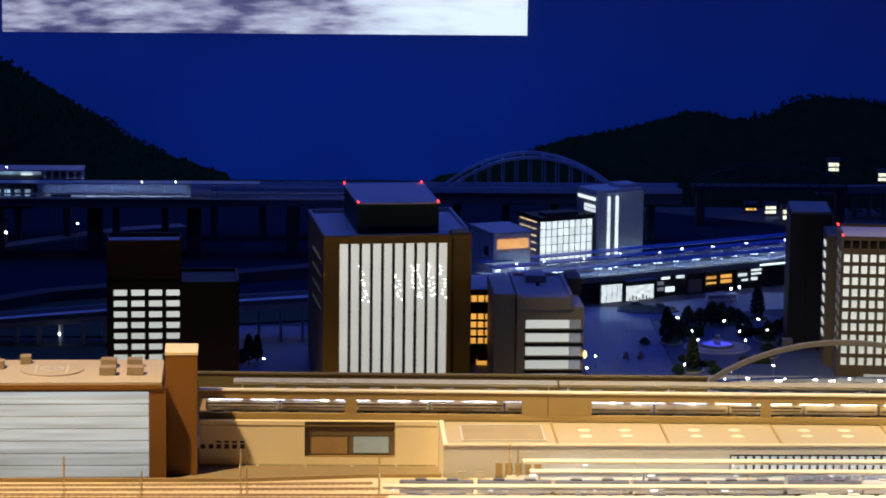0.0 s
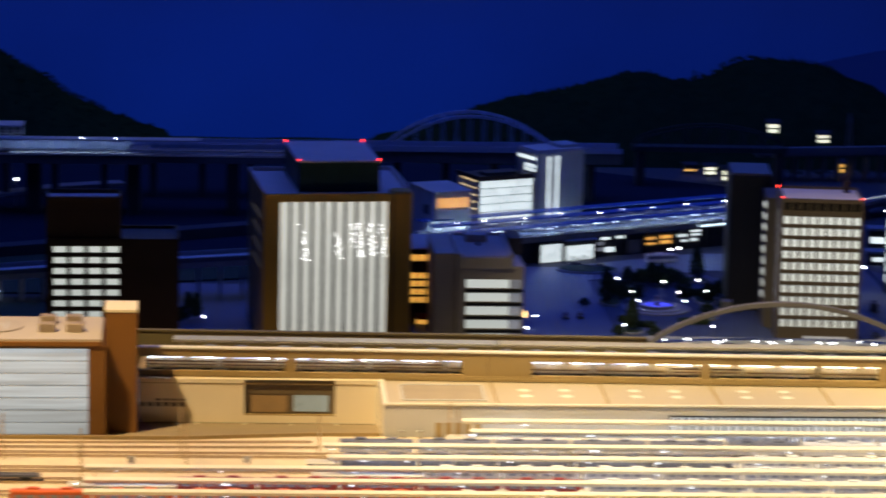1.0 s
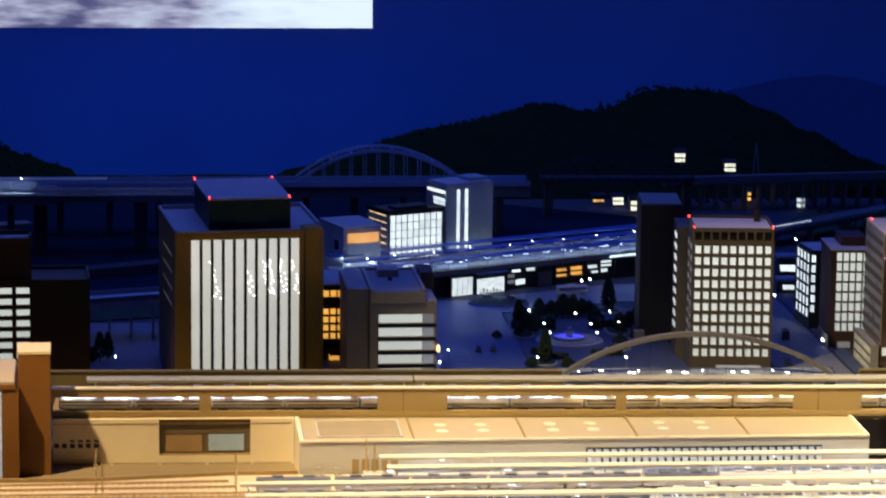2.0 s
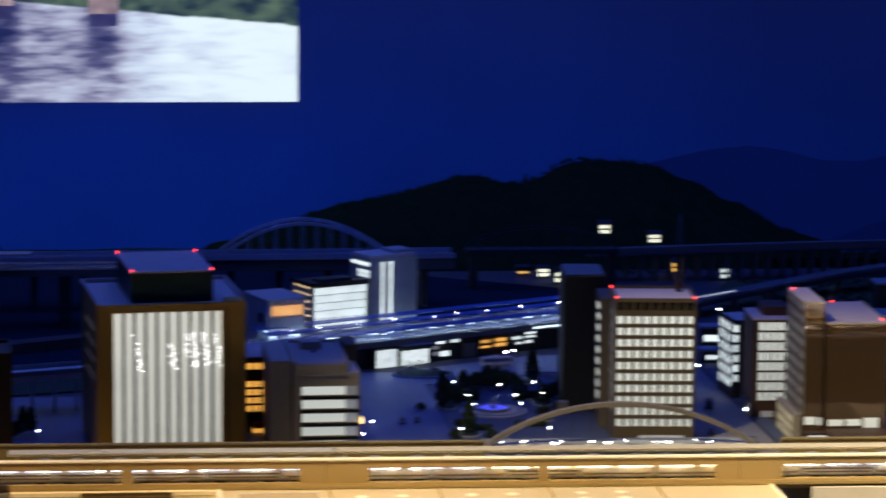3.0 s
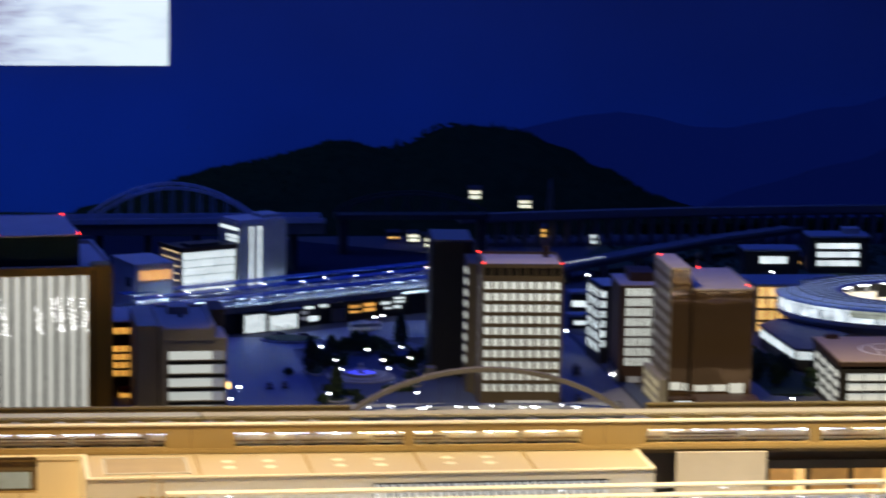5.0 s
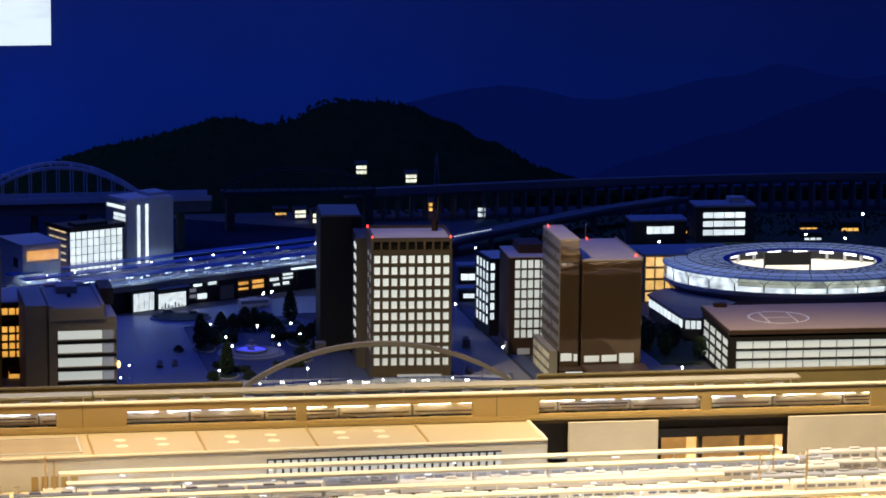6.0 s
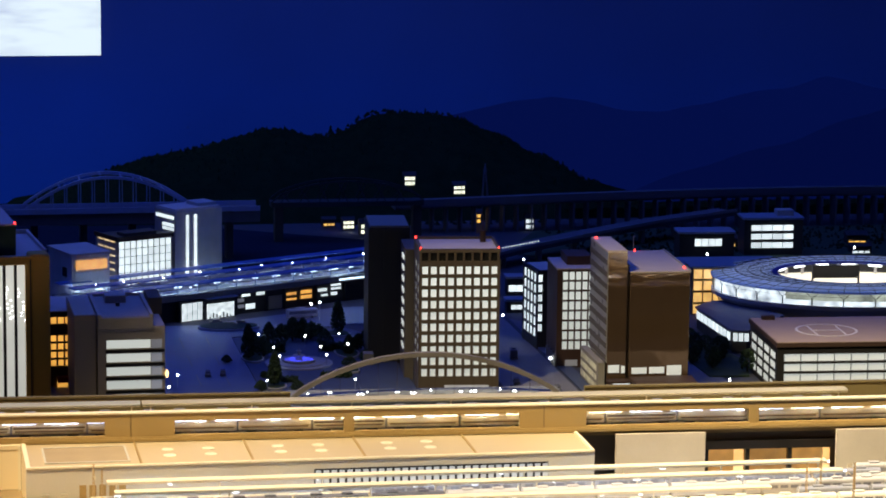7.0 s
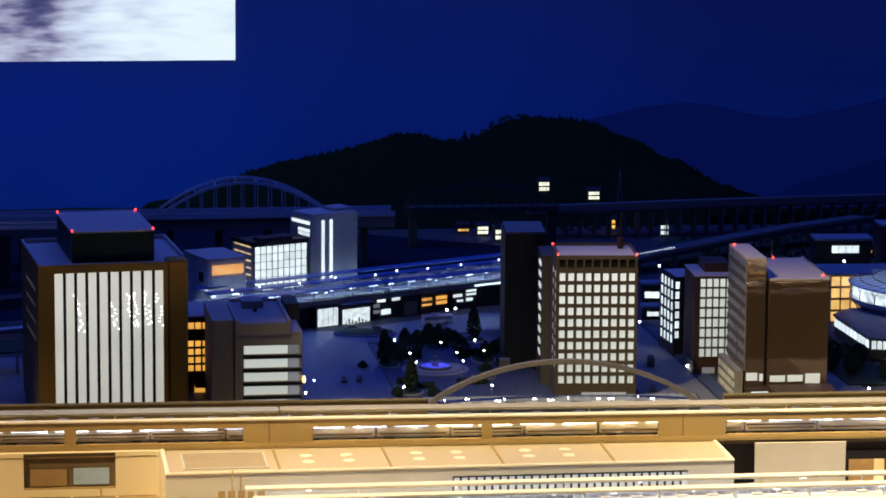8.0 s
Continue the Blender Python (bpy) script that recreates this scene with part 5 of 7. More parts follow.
    ring_part("stand", b, W_STAND, [(A - 0.085, B - 0.085, 0.128), (A - 0.11, B - 0.10, 0.130), (A - 0.28, B - 0.21, 0.06), (A - 0.28, B - 0.21, 0.02), (A - 0.085, B - 0.085, 0.02)], label="cream stand with its floodlight painted in as glow")
    ring_part("rear_gallery", b, M_NAVY, [(A - 0.075, B - 0.072, 0.1305), (A - 0.075, B - 0.072, 0.19), (A - 0.080, B - 0.077, 0.19), (A - 0.080, B - 0.077, 0.1305)], 40, 0.25, 2.9, "dark gallery behind the stand")
    for k in range(15):
        a = 0.30 + 0.175 * k
        part("gallery_post", boxes((-0.006, 0.006, -0.004, 0.004, 0.1305, 0.188)), M_WHITEBODY, b, "white gallery post").matrix_basis = pose((A - 0.13) * math.cos(a), (B - 0.115) * math.sin(a), 0, 0, 0, math.degrees(a) + 90)
    part("pitch", lathe([(1.0, 0.018), (1.0, 0.021)], 48, None, 0, 0, A - 0.29, B - 0.22), M_GRASS, b, "green pitch")
    for k in range(18):
        a = math.pi * (0.12 + 0.111 * k)
        part("floodlight", boxes((-0.03, 0.03, -0.004, 0.0, -0.006, 0.006)), W_FLOOD, b, "white floodlight bar").matrix_basis = pose((A - 0.265) * math.cos(a), (B - 0.185) * math.sin(a), 0.183, 0, 0, math.degrees(a) - 90)
    part("scoreboard", boxes((-0.11, 0.09, B - 0.215, B - 0.195, 0.125, 0.182), bevel=0.002), M_BLACK, b, "black scoreboard")
    parts("scoreboard_post", [(x, x + 0.0045, B - 0.216, B - 0.194, 0.06, 0.184) for x in (-0.115, 0.0905)], M_NAVY, b)
    part("forecourt_roof", prism([(-0.72, -0.21), (-0.665, -0.72), (-0.60, -0.74), (-0.38, -0.42), (-0.5, -0.1), (-0.62, -0.08)], 0.084, 0.092), M_BLUEROOF, b, "dark blue low forecourt roof")
    part("forecourt_wall", prism([(-0.712, -0.22), (-0.66, -0.705), (-0.60, -0.72), (-0.40, -0.42), (-0.52, -0.12), (-0.62, -0.09)], 0, 0.0838), M_NAVY, b)
    for k in range(9):
        u = (k + 0.5) / 9
        x, y = -0.7145 + (0.0525) * u, -0.225 - 0.475 * u
        part("forecourt_window", boxes((-0.003, 0.0, -0.019, 0.019, 0.045, 0.076)), W_ICE, b).matrix_basis = pose(x, y, 0, 0, 0, 6.2)
    for k in range(3):
        part("forecourt_window", boxes((-0.009, 0.009, -0.003, 0.0, 0.045, 0.078)), W_ICE, b).matrix_basis = pose(-0.645 + 0.022 * k, -0.7135 - 0.0055 * k, 0, 0, 0, -14)


W_STAD = glow("stadium_glass_light", (0.72, 0.80, 0.66, 1), 0.42, vary=0.0, blot=0.8, scale=16)
W_STADLOW = glow("stadium_white_light", (0.80, 0.92, 1.0, 1), 0.95, vary=0.0, blot=0.65, scale=22)
W_FLOOD = glow("floodlight", (0.92, 0.97, 1.0, 1), 4.5, vary=0.2)
# The floodlight on the stand is painted in as its own glow.
W_STAND = glow("self_glowing_stand", (1.0, 0.88, 0.64, 1), 1.25, vary=0.0, blot=0.12, scale=20)
M_RIBROOF = surface("stadium_roof_panels", (0.42, 0.52, 0.82), 0.35, vary=0.2, scale=25.0)
nt_ = M_RIBROOF.node_tree
thru, both = nt_.nodes.new("ShaderNodeBsdfTranslucent"), nt_.nodes.new("ShaderNodeMixShader")
thru.inputs[0].default_value, both.inputs[0].default_value = (0.62, 0.74, 1.0, 1), 0.6
nt_.links.new(nt_.nodes["Principled BSDF"].outputs[0], both.inputs[1])
nt_.links.new(thru.outputs[0], both.inputs[2])
nt_.links.new(both.outputs[0], nt_.nodes["Material Output"].inputs[0])
M_BLUEROOF = surface("dark_blue_roof", (0.07, 0.085, 0.16), 0.5)
M_BLUEEDGE = surface("blue_edge", (0.05, 0.08, 0.40), 0.4)
stadium()


# ---- plaza: fountain, trees, lamps, vehicles, arch ----
def fountain():
    b = thing("fountain", 1.628, 12.19, 0.006, "round stone fountain with blue-lit water", "fountain")
    part("terrace", lathe([(0.135, 0.0), (0.135, 0.004), (0.128, 0.005)], 40), M_KERB, b)
    part("basin", lathe([(0.064, 0.0052), (0.067, 0.018), (0.060, 0.020), (0.058, 0.013)], 36), M_KERB, b)
    part("water", lathe([(0.0575, 0.0132), (0.0575, 0.0155)], 36), W_BLUE, b, "glowing blue water")
    part("pedestal", lathe([(0.016, 0.0157), (0.012, 0.024), (0.022, 0.032), (0.024, 0.035), (0.006, 0.036), (0.005, 0.046), (0.011, 0.050), (0.011, 0.052), (0.003, 0.053), (0.002, 0.060)], 20), M_LGREY, b)
    part("rim_step", lathe([(0.105, 0.0052), (0.105, 0.0085), (0.09, 0.0088)], 36), M_KERB, b)


fountain()


def leaf_crown(rnd, h, r, n, slim=True):
    """A crown of many small leaf clumps with an uneven outline."""
    verts, faces = [], []
    for _ in range(n):
        u = rnd.random() ** 0.8
        z = h * (0.12 + 0.88 * u)
        lim = r * (1 - u) ** 0.55 * (0.55 + 0.75 * min(u * 4, 1)) if slim else r * math.sin(math.pi * (0.15 + 0.8 * u)) ** 0.6
        a, q = rnd.uniform(0, 2 * math.pi), lim * math.sqrt(rnd.uniform(0.25, 1.15))
        c = Vector((q * math.cos(a), q * math.sin(a), z))
        s = rnd.uniform(0.0035, 0.0075) * (h / 0.11) ** 0.5
        e = Euler((rnd.uniform(0, 6), rnd.uniform(0, 6), rnd.uniform(0, 6))).to_matrix()
        k = len(verts)
        verts += [c + e @ Vector(p) * s for p in ((1, 0, -0.4), (-0.5, 0.9, -0.3), (-0.5, -0.9, -0.3), (0, 0, 0.9))]
        faces += [(k, k + 1, k + 2), (k, k + 3, k + 1), (k + 1, k + 3, k + 2), (k + 2, k + 3, k)]
    me = bpy.data.meshes.new("crown")
    me.from_pydata(verts, [], faces)
    me.materials.append(M_LEAF)
    return me


def tree(x, y, h, r, rnd, label, slim=True, group="plaza trees"):
    t_ = thing("tree", x, y, 0.004, label, "tree", 0.0, group)
    bm = lathe([(r * 0.14, 0), (r * 0.10, h * 0.2), (r * 0.05, h * 0.6), (0.0006, h * 0.92)], 7)
    for k in range(5):
        a = k * 2.4
        rod(bm, (0, 0, h * (0.2 + 0.13 * k)), (r * 0.6 * math.cos(a), r * 0.6 * math.sin(a), h * (0.28 + 0.13 * k)), r * 0.03, 4)
    part("trunk", bm, M_BARK, t_)
    cr = new("crown", leaf_crown(rnd, h, r, 420 if slim else 360, slim))
    cr.parent = t_
    return t_


rnd = random.Random(5)
SLIM = "tall slim dark conifer on the plaza"
for x, y, h, r in ((1.435, 12.27, 0.150, 0.028), (1.478, 11.76, 0.140, 0.026), (1.865, 12.76, 0.145, 0.027), (1.50, 12.33, 0.085, 0.03), (1.85, 12.33, 0.085, 0.026), (1.775, 12.50, 0.075, 0.032), (1.66, 12.64, 0.10, 0.034), (1.60, 12.55, 0.09, 0.03), (1.345, 12.25, 0.03, 0.02), (1.56, 11.70, 0.04, 0.028), (1.42, 11.72, 0.04, 0.024), (1.90, 12.2, 0.05, 0.028), (1.70, 12.62, 0.10, 0.03), (1.56, 12.62, 0.085, 0.028), (1.74, 12.66, 0.075, 0.03), (1.95, 12.55, 0.06, 0.025), (1.48, 12.48, 0.075, 0.026), (1.90, 12.42, 0.07, 0.024), (1.82, 12.12, 0.04, 0.03),
                   (-0.222, 11.88, 0.115, 0.022), (-0.192, 11.92, 0.105, 0.02), (-0.25, 11.86, 0.06, 0.018)):
    tree(x, y, h, r, rnd, SLIM)
for x, y in ((3.25, 11.9), (3.30, 12.02), (3.24, 12.15), (3.31, 12.25), (3.37, 11.82), (3.27, 12.38), (3.34, 12.12), (3.22, 12.3), (3.20, 12.02)):
    tree(x, y, rnd.uniform(0.06, 0.10), rnd.uniform(0.028, 0.04), rnd, "leafy tree in the stadium garden", False, "garden trees")


def hedge(x0, x1, y, h):
    b = thing("hedge", x0, y, 0.006, "clipped dark hedge with uneven leaves", "hedge", 0.0, "plaza hedges")
    verts, faces = [], []
    r2 = random.Random(int(x0 * 1000))
    for _ in range(520):
        c = Vector((r2.uniform(0, x1 - x0), r2.uniform(-0.018, 0.018), r2.uniform(0.0, h) * r2.uniform(0.7, 1.08)))
        e, k, s = Euler((r2.uniform(0, 6), r2.uniform(0, 6), 0)).to_matrix(), len(verts), r2.uniform(0.004, 0.007)
        verts += [c + e @ Vector(p) * s for p in ((1, 0, -0.4), (-0.5, 0.9, -0.3), (-0.5, -0.9, -0.3), (0, 0, 0.9))]
        faces += [(k, k + 1, k + 2), (k, k + 3, k + 1), (k + 1, k + 3, k + 2), (k + 2, k + 3, k)]
    me = bpy.data.meshes.new("leaves")
    me.from_pydata(verts, [], faces)
    me.materials.append(M_LEAF)
    o = new("leaves", me)
    o.parent = b


for x0, x1, y, h in ((1.60, 1.80, 12.72, 0.045), (1.62, 1.80, 12.80, 0.035), (1.52, 1.60, 12.42, 0.04), (1.48, 1.58, 11.86, 0.02), (1.68, 1.80, 11.92, 0.02), (1.74, 1.86, 12.42, 0.035), (1.45, 1.52, 11.95, 0.02)):
    hedge(x0, x1, y, h)


def planting_bed(x, y, rx, ry):
    b = thing("planting_bed", x, y, 0.006, "kerbed planting bed with dark grass on the plaza", "planting bed", 0.0, "planting beds")
    part("kerb", lathe([(1, 0.0002), (1, 0.006), (0.95, 0.007)], 32, None, 0, 0, rx, ry), M_KERB, b, "pale kerb stones")
    part("grass", lathe([(0.88, 0.0072), (0.86, 0.009)], 32, None, 0, 0, rx, ry), M_GRASS, b)


for x, y, rx, ry in ((1.455, 12.30, 0.045, 0.09), (1.478, 11.78, 0.05, 0.07), (1.865, 12.74, 0.05, 0.06), (1.845, 12.36, 0.05, 0.11), (1.80, 12.02, 0.05, 0.05)):
    planting_bed(x, y, rx, ry)


def street_lamp(x, y, h=0.055, size=0.0038):
    b = thing("street_lamp", x, y, 0.003, "thin street lamp with a glowing white globe", "lamp", 0.0, "street lamps")
    part("post", rod(bmesh.new(), (0, 0, 0), (0, 0, h), 0.0013, 6), M_STEEL, b)
    part("globe", lathe([(0.001, h), (size * 0.8, h + size * 0.4), (size, h + size), (size * 0.8, h + size * 1.6), (0.001, h + size * 2)], 10), W_LAMP, b, "glowing white globe")


for x, y in ((1.511, 12.569), (1.541, 12.304), (1.544, 12.128), (1.694, 12.506), (1.730, 12.297), (1.732, 12.131), (1.839, 12.542), (1.844, 12.324), (1.440, 11.685), (1.778, 11.672), (1.603, 11.569), (1.111, 11.828), (1.059, 11.615), (-0.162, 11.76), (-0.975, 12.2)):
    street_lamp(x, y, 0.044)
for x, y, h in ((1.79, 13.03, 0.075), (1.83, 13.06, 0.075), (2.572, 12.785, 0.056), (2.875, 13.85, 0.10), (2.617, 12.033, 0.027), (3.215, 11.512, 0.036), (3.205, 12.22, 0.045), (3.30, 12.42, 0.05)):
    street_lamp(x, y, h, 0.0046)


def car(x, y, rz, label, mat_, kind="car", L=0.054, H=0.018, bus=False):
    b = thing(kind, x, y, 0.0035, label, "vehicle", rz, "")
    w = 0.030 if bus else 0.022
    if bus:
        part("body", boxes((0, L, 0, w, 0.005, 0.040), bevel=0.003), mat_, b)
        part("window_band", boxes((0.006, L - 0.006, -0.0008, -0.0001, 0.020, 0.033)), M_GLASS_DK, b)
        part("roof_unit", boxes((L * 0.3, L * 0.6, 0.007, w - 0.007, 0.0402, 0.045), bevel=0.001), mat_, b)
    else:
        part("body", boxes((0, L, 0, w, 0.004, 0.004 + H * 0.5), bevel=0.002), mat_, b)
        part("cabin", prism([(L * 0.2, 0.002), (L * 0.82, 0.002), (L * 0.82, w - 0.002), (L * 0.2, w - 0.002)], 0.0042 + H * 0.5, 0.004 + H), M_GLASS_DK, b)
    for wx in (L * 0.2, L * 0.8):
        for wy in (0.0015, w - 0.0015):
            part("wheel", rod(bmesh.new(), (wx, wy - 0.002, 0.004), (wx, wy + 0.002, 0.004), 0.004, 12), M_BLACK, b)


car(1.70, 13.10, 12, "white city bus on the station forecourt", M_WHITEBODY, "bus", 0.135, 0.04, True)
car(2.51, 12.16, 80, "dark delivery van on the street", M_DGREY, "van", 0.07, 0.04, True)
for x, y, rz in ((1.255, 11.98, 85), (1.315, 11.99, 85), (1.46, 12.98, 8), (1.36, 13.02, 14), (2.43, 11.70, 88), (2.56, 11.55, 88), (3.17, 12.1, 85)):
    car(x, y, rz, "small dark saloon car on the street", M_DGREY)
for x, y in ((1.43, 12.95), (2.16, 13.1)):
    g = thing("traffic_island", x, y, 0.003, "round kerbed traffic island with a lawn", "island", 0.0, "traffic islands")
    part("kerb", lathe([(1, 0), (1, 0.007), (0.96, 0.009)], 36, None, 0, 0, 0.13, 0.075), M_KERB, g)
    part("grass", lathe([(0.93, 0.0092), (0.93, 0.011)], 36, None, 0, 0, 0.13, 0.075), M_GRASS, g)


M_ARCH = surface("grey_brown_arch", (0.145, 0.132, 0.13), 0.6)


def roof_arch():
    b = thing("station_arch", 1.950, 11.08, 0, "slender curved arch rising over the station roof", "arch", -2.0)
    pts = [(-0.49 + 0.98 * k / 28, 0, 0.115 + 0.152 * (1 - ((k - 14) / 14) ** 2) ** 0.9) for k in range(29)]
    bm = bmesh.new()
    rings = []
    for i, p in enumerate(pts):
        d = (Vector(pts[min(i + 1, 28)]) - Vector(pts[max(i - 1, 0)])).normalized()
        nn = Vector((-d.z, 0, d.x))
        rings.append([bm.verts.new(Vector(p) + nn * a + Vector((0, c, 0))) for a, c in ((-0.008, -0.012), (-0.008, 0.012), (0.008, 0.012), (0.008, -0.012))])
    for a, c in zip(rings, rings[1:]):
        for k in range(4):
            bm.faces.new((a[k], a[(k + 1) % 4], c[(k + 1) % 4], c[k]))
    bm.faces.new(rings[0]), bm.faces.new(rings[-1][::-1])
    part("rib", bm, M_ARCH, b)
    for k in range(3, 26, 2):
        x, _, z = pts[k]
        part("hanger", rod(bmesh.new(), (x, 0, 0.119), (x, 0, max(z - 0.008, 0.12)), 0.0006, 5), M_DKBROWN, b)
    part("glass_roof", boxes((-0.50, 0.50, -0.10, 0.10, 0.112, 0.118)), M_GLASSROOF, b, "flat glazed concourse roof")
    part("concourse", boxes((-0.49, 0.49, -0.09, 0.09, 0.0, 0.1118)), M_GLASSROOF, b)
    for k, x in enumerate((-0.43, -0.34, -0.265, -0.19, -0.12, -0.045, 0.03, 0.115, 0.19, 0.265, 0.34)):
        for j in range(1 + (k * 7) % 3):
            part("roof_lamp", lathe([(0.0018, 0), (0.0024, 0.002), (0.0008, 0.004)], 8), W_LAMP, b, "small white roof lamp").matrix_basis = pose(x + 0.009 * j + 0.02 * math.sin(k * 3.7), 0.035 + 0.02 * math.sin(k * 2.3), 0.1182)
    for k in range(12):
        part("rooflight", boxes((-0.022, 0.022, -0.012, 0.012, 0, 0.010), bevel=0.002), M_LGREY if k % 3 else M_NAVY, b).matrix_basis = pose(-0.44 + 0.08 * k, -0.05, 0.1182)


roof_arch()


# ---- the far side: bridges, river, houses, hills ----
M_BRIDGE = surface("blue_grey_bridge", (0.46, 0.54, 0.72), 0.6, vary=0.15)
M_FARV = surface("far_concrete", (0.13, 0.14, 0.17), 0.7, vary=0.15)
M_FARPALE = surface("pale_far_concrete", (0.26, 0.28, 0.33), 0.7, vary=0.15)
# Darker concrete for the piers of the far bridge and station.
M_PIERDK = surface("dark_pier", (0.05, 0.052, 0.06), 0.8)
M_DKTRUSS = surface("dark_green_truss", (0.03, 0.045, 0.05), 0.6)
M_HILL = surface("dark_wooded_hill", (0.022, 0.040, 0.018), 0.95, vary=0.5, scale=14.0, bump=0.8, fine=90, spec=0.0)
M_FARLEAF = surface("far_conifers", (0.020, 0.036, 0.016), 0.95, vary=0.4, scale=30.0, spec=0.0)
M_WATER = surface("dark_river", (0.020, 0.029, 0.050), 0.7, vary=0.2, scale=6.0, bump=0.1, fine=40, spec=0.0)
M_PATH = surface("riverside_path", (0.17, 0.18, 0.22), 0.8)
M_BANKROAD = surface("dark_bank_road", (0.055, 0.06, 0.08), 0.8)
W_FARPLAT = glow("far_platform_glow", (0.42, 0.66, 1.0, 1), 0.80, low=0.55, z0=0.345, z1=0.285, vary=0.2, blot=0.8, scale=14)
W_FARTUBE = glow("far_tube_lamp", (0.55, 0.74, 1.0, 1), 15.0, vary=0.4)
W_FAR = glow("far_house_light", (0.98, 1.0, 0.78, 1), 1.3, vary=0.25)
W_FARAMB = glow("far_house_amber", (1.0, 0.55, 0.10, 1), 1.0, vary=0.25)

setting("water", prism([(-4, 13.05), (0.55, 13.25), (0.9, 13.75), (2.4, 14.05), (2.4, 15.0), (1.2, 15.74), (-4, 15.74)], 0.0005, 0.004), M_WATER, "dark still river behind the town", "water")
bank = bmesh.new()
sweep(bank, [(-4, 13.1, 0), (-1.75, 14.02, 0), (-1.47, 14.26, 0), (-1.28, 14.43, 0), (-1.08, 14.61, 0), (-0.87, 14.77, 0), (-0.6, 14.88, 0)], 0.045, 0.0045, 0.02)
setting("embankment", bank, M_PATH, "pale riverside path", "path")
bank2 = bmesh.new()
sweep(bank2, [(-4, 12.66, 0), (-1.6, 12.74, 0), (-1.33, 12.88, 0), (-1.10, 13.10, 0), (-0.86, 13.21, 0), (-0.29, 13.55, 0), (0.0, 13.69, 0), (0.7, 13.95, 0)], 0.045, 0.0045, 0.05)
# Two grass sheets laid over the ground to make it look unlit.
setting("lawn_2", prism([(-4, 12.37), (-0.42, 12.37), (-0.30, 12.62), (0.05, 12.72), (0.3, 13.0), (0.5, 13.2), (-4, 13.04)], 0.0005, 0.007), M_GRASS, "dark grass sheet laid to dim ground under the viaduct", "lawn")
setting("lawn_3", prism([(-4, 10.9), (-0.80, 10.9), (-0.80, 11.48), (-0.45, 11.78), (-0.42, 12.18), (-4, 12.18)], 0.0005, 0.007), M_GRASS, "dark grass sheet laid to dim ground beside the office block", "lawn")
setting("scrub", prism([(2.95, 14.62), (3.6, 13.75), (8.5, 13.75), (8.5, 15.2), (3.2, 15.2)], 0.0005, 0.007), M_GRASS, "dark scrub before the far viaduct", "lawn")
setting("embankment_2", bank2, M_BANKROAD, "dark riverside road", "path")


def near_viaduct():
    """The low road viaduct left of the ochre tower."""
    b = thing("viaduct", -2.2, 12.28, 0, "low grey road viaduct on square piers", "viaduct", 0.0)
    line = [(0.0, 0.0, 0.050), (0.55, 0.0, 0.066), (0.927, 0.0, 0.085), (1.17, 0.0, 0.106), (1.40, 0.01, 0.122), (1.94, 0.05, 0.156), (2.25, 0.09, 0.168), (2.9, 0.34, 0.18)]
    part("deck", sweep(bmesh.new(), line, 0.075, -0.022, 0.0), M_PALE, b)
    for off in (-0.072, 0.072):
        part("parapet", sweep(bmesh.new(), [(x, y + off, z) for x, y, z in line], 0.004, 0.0002, 0.018), M_FARPALE, b)
    for k in range(26):
        x = 0.35 + 0.087 * k
        f = [i for i in range(7) if line[i][0] <= x][-1]
        u = (x - line[f][0]) / (line[f + 1][0] - line[f][0])
        y, z = line[f][1] + u * (line[f + 1][1] - line[f][1]), line[f][2] + u * (line[f + 1][2] - line[f][2])
        part("pier", boxes((x, x + 0.010, y - 0.05, y + 0.05, 0, z - 0.022)), M_PALE, b)


near_viaduct()


def far_bridge():
    b = thing("railway_bridge", -3.0, 14.5, 0, "long blue-grey railway viaduct with a steel arch span", "bridge", 0.6)
    L = 4.75
    part("deck", boxes((0, L, 0.0, 0.16, 0.186, 0.240)), M_FARV, b)
    part("parapet", boxes((0, L, -0.006, -0.0005, 0.238, 0.262)), M_BRIDGE, b)
    part("parapet", boxes((0, L, 0.1605, 0.166, 0.215, 0.262)), M_BRIDGE, b)
    for off, z in ((0.05, 0.2402), (0.11, 0.2402)):
        part("rail_line", boxes((0, L, off, off + 0.004, z, z + 0.006)), M_STEEL, b)
    for k in range(20):
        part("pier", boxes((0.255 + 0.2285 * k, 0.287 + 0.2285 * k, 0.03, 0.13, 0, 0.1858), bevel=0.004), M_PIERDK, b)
    x0, x1 = 3.654, 4.425
    for y in (0.0, 0.155):
        pts = [(x0 + (x1 - x0) * k / 24, y, 0.262 + 0.145 * (1 - ((k - 12) / 12) ** 2)) for k in range(25)]
        part("arch_rib", sweep(bmesh.new(), pts, 0.006, -0.007, 0.007), M_BRIDGE, b, "curved blue-grey steel arch rib")
        for k in range(2, 23, 2):
            x, _, z = pts[k]
            part("hanger", rod(bmesh.new(), (x, y, 0.24), (x, y, z), 0.0026, 5), M_BRIDGE, b)
    for k in range(5, 21, 3):
        x = x0 + (x1 - x0) * k / 24
        z = 0.262 + 0.145 * (1 - ((k - 12) / 12) ** 2)
        part("brace", rod(bmesh.new(), (x, 0, z), (x, 0.155, z), 0.003, 5), M_BRIDGE, b)
    part("tie_beam", boxes((x0 - 0.05, x1 + 0.05, -0.012, -0.0065, 0.240, 0.266)), M_BRIDGE, b)


far_bridge()


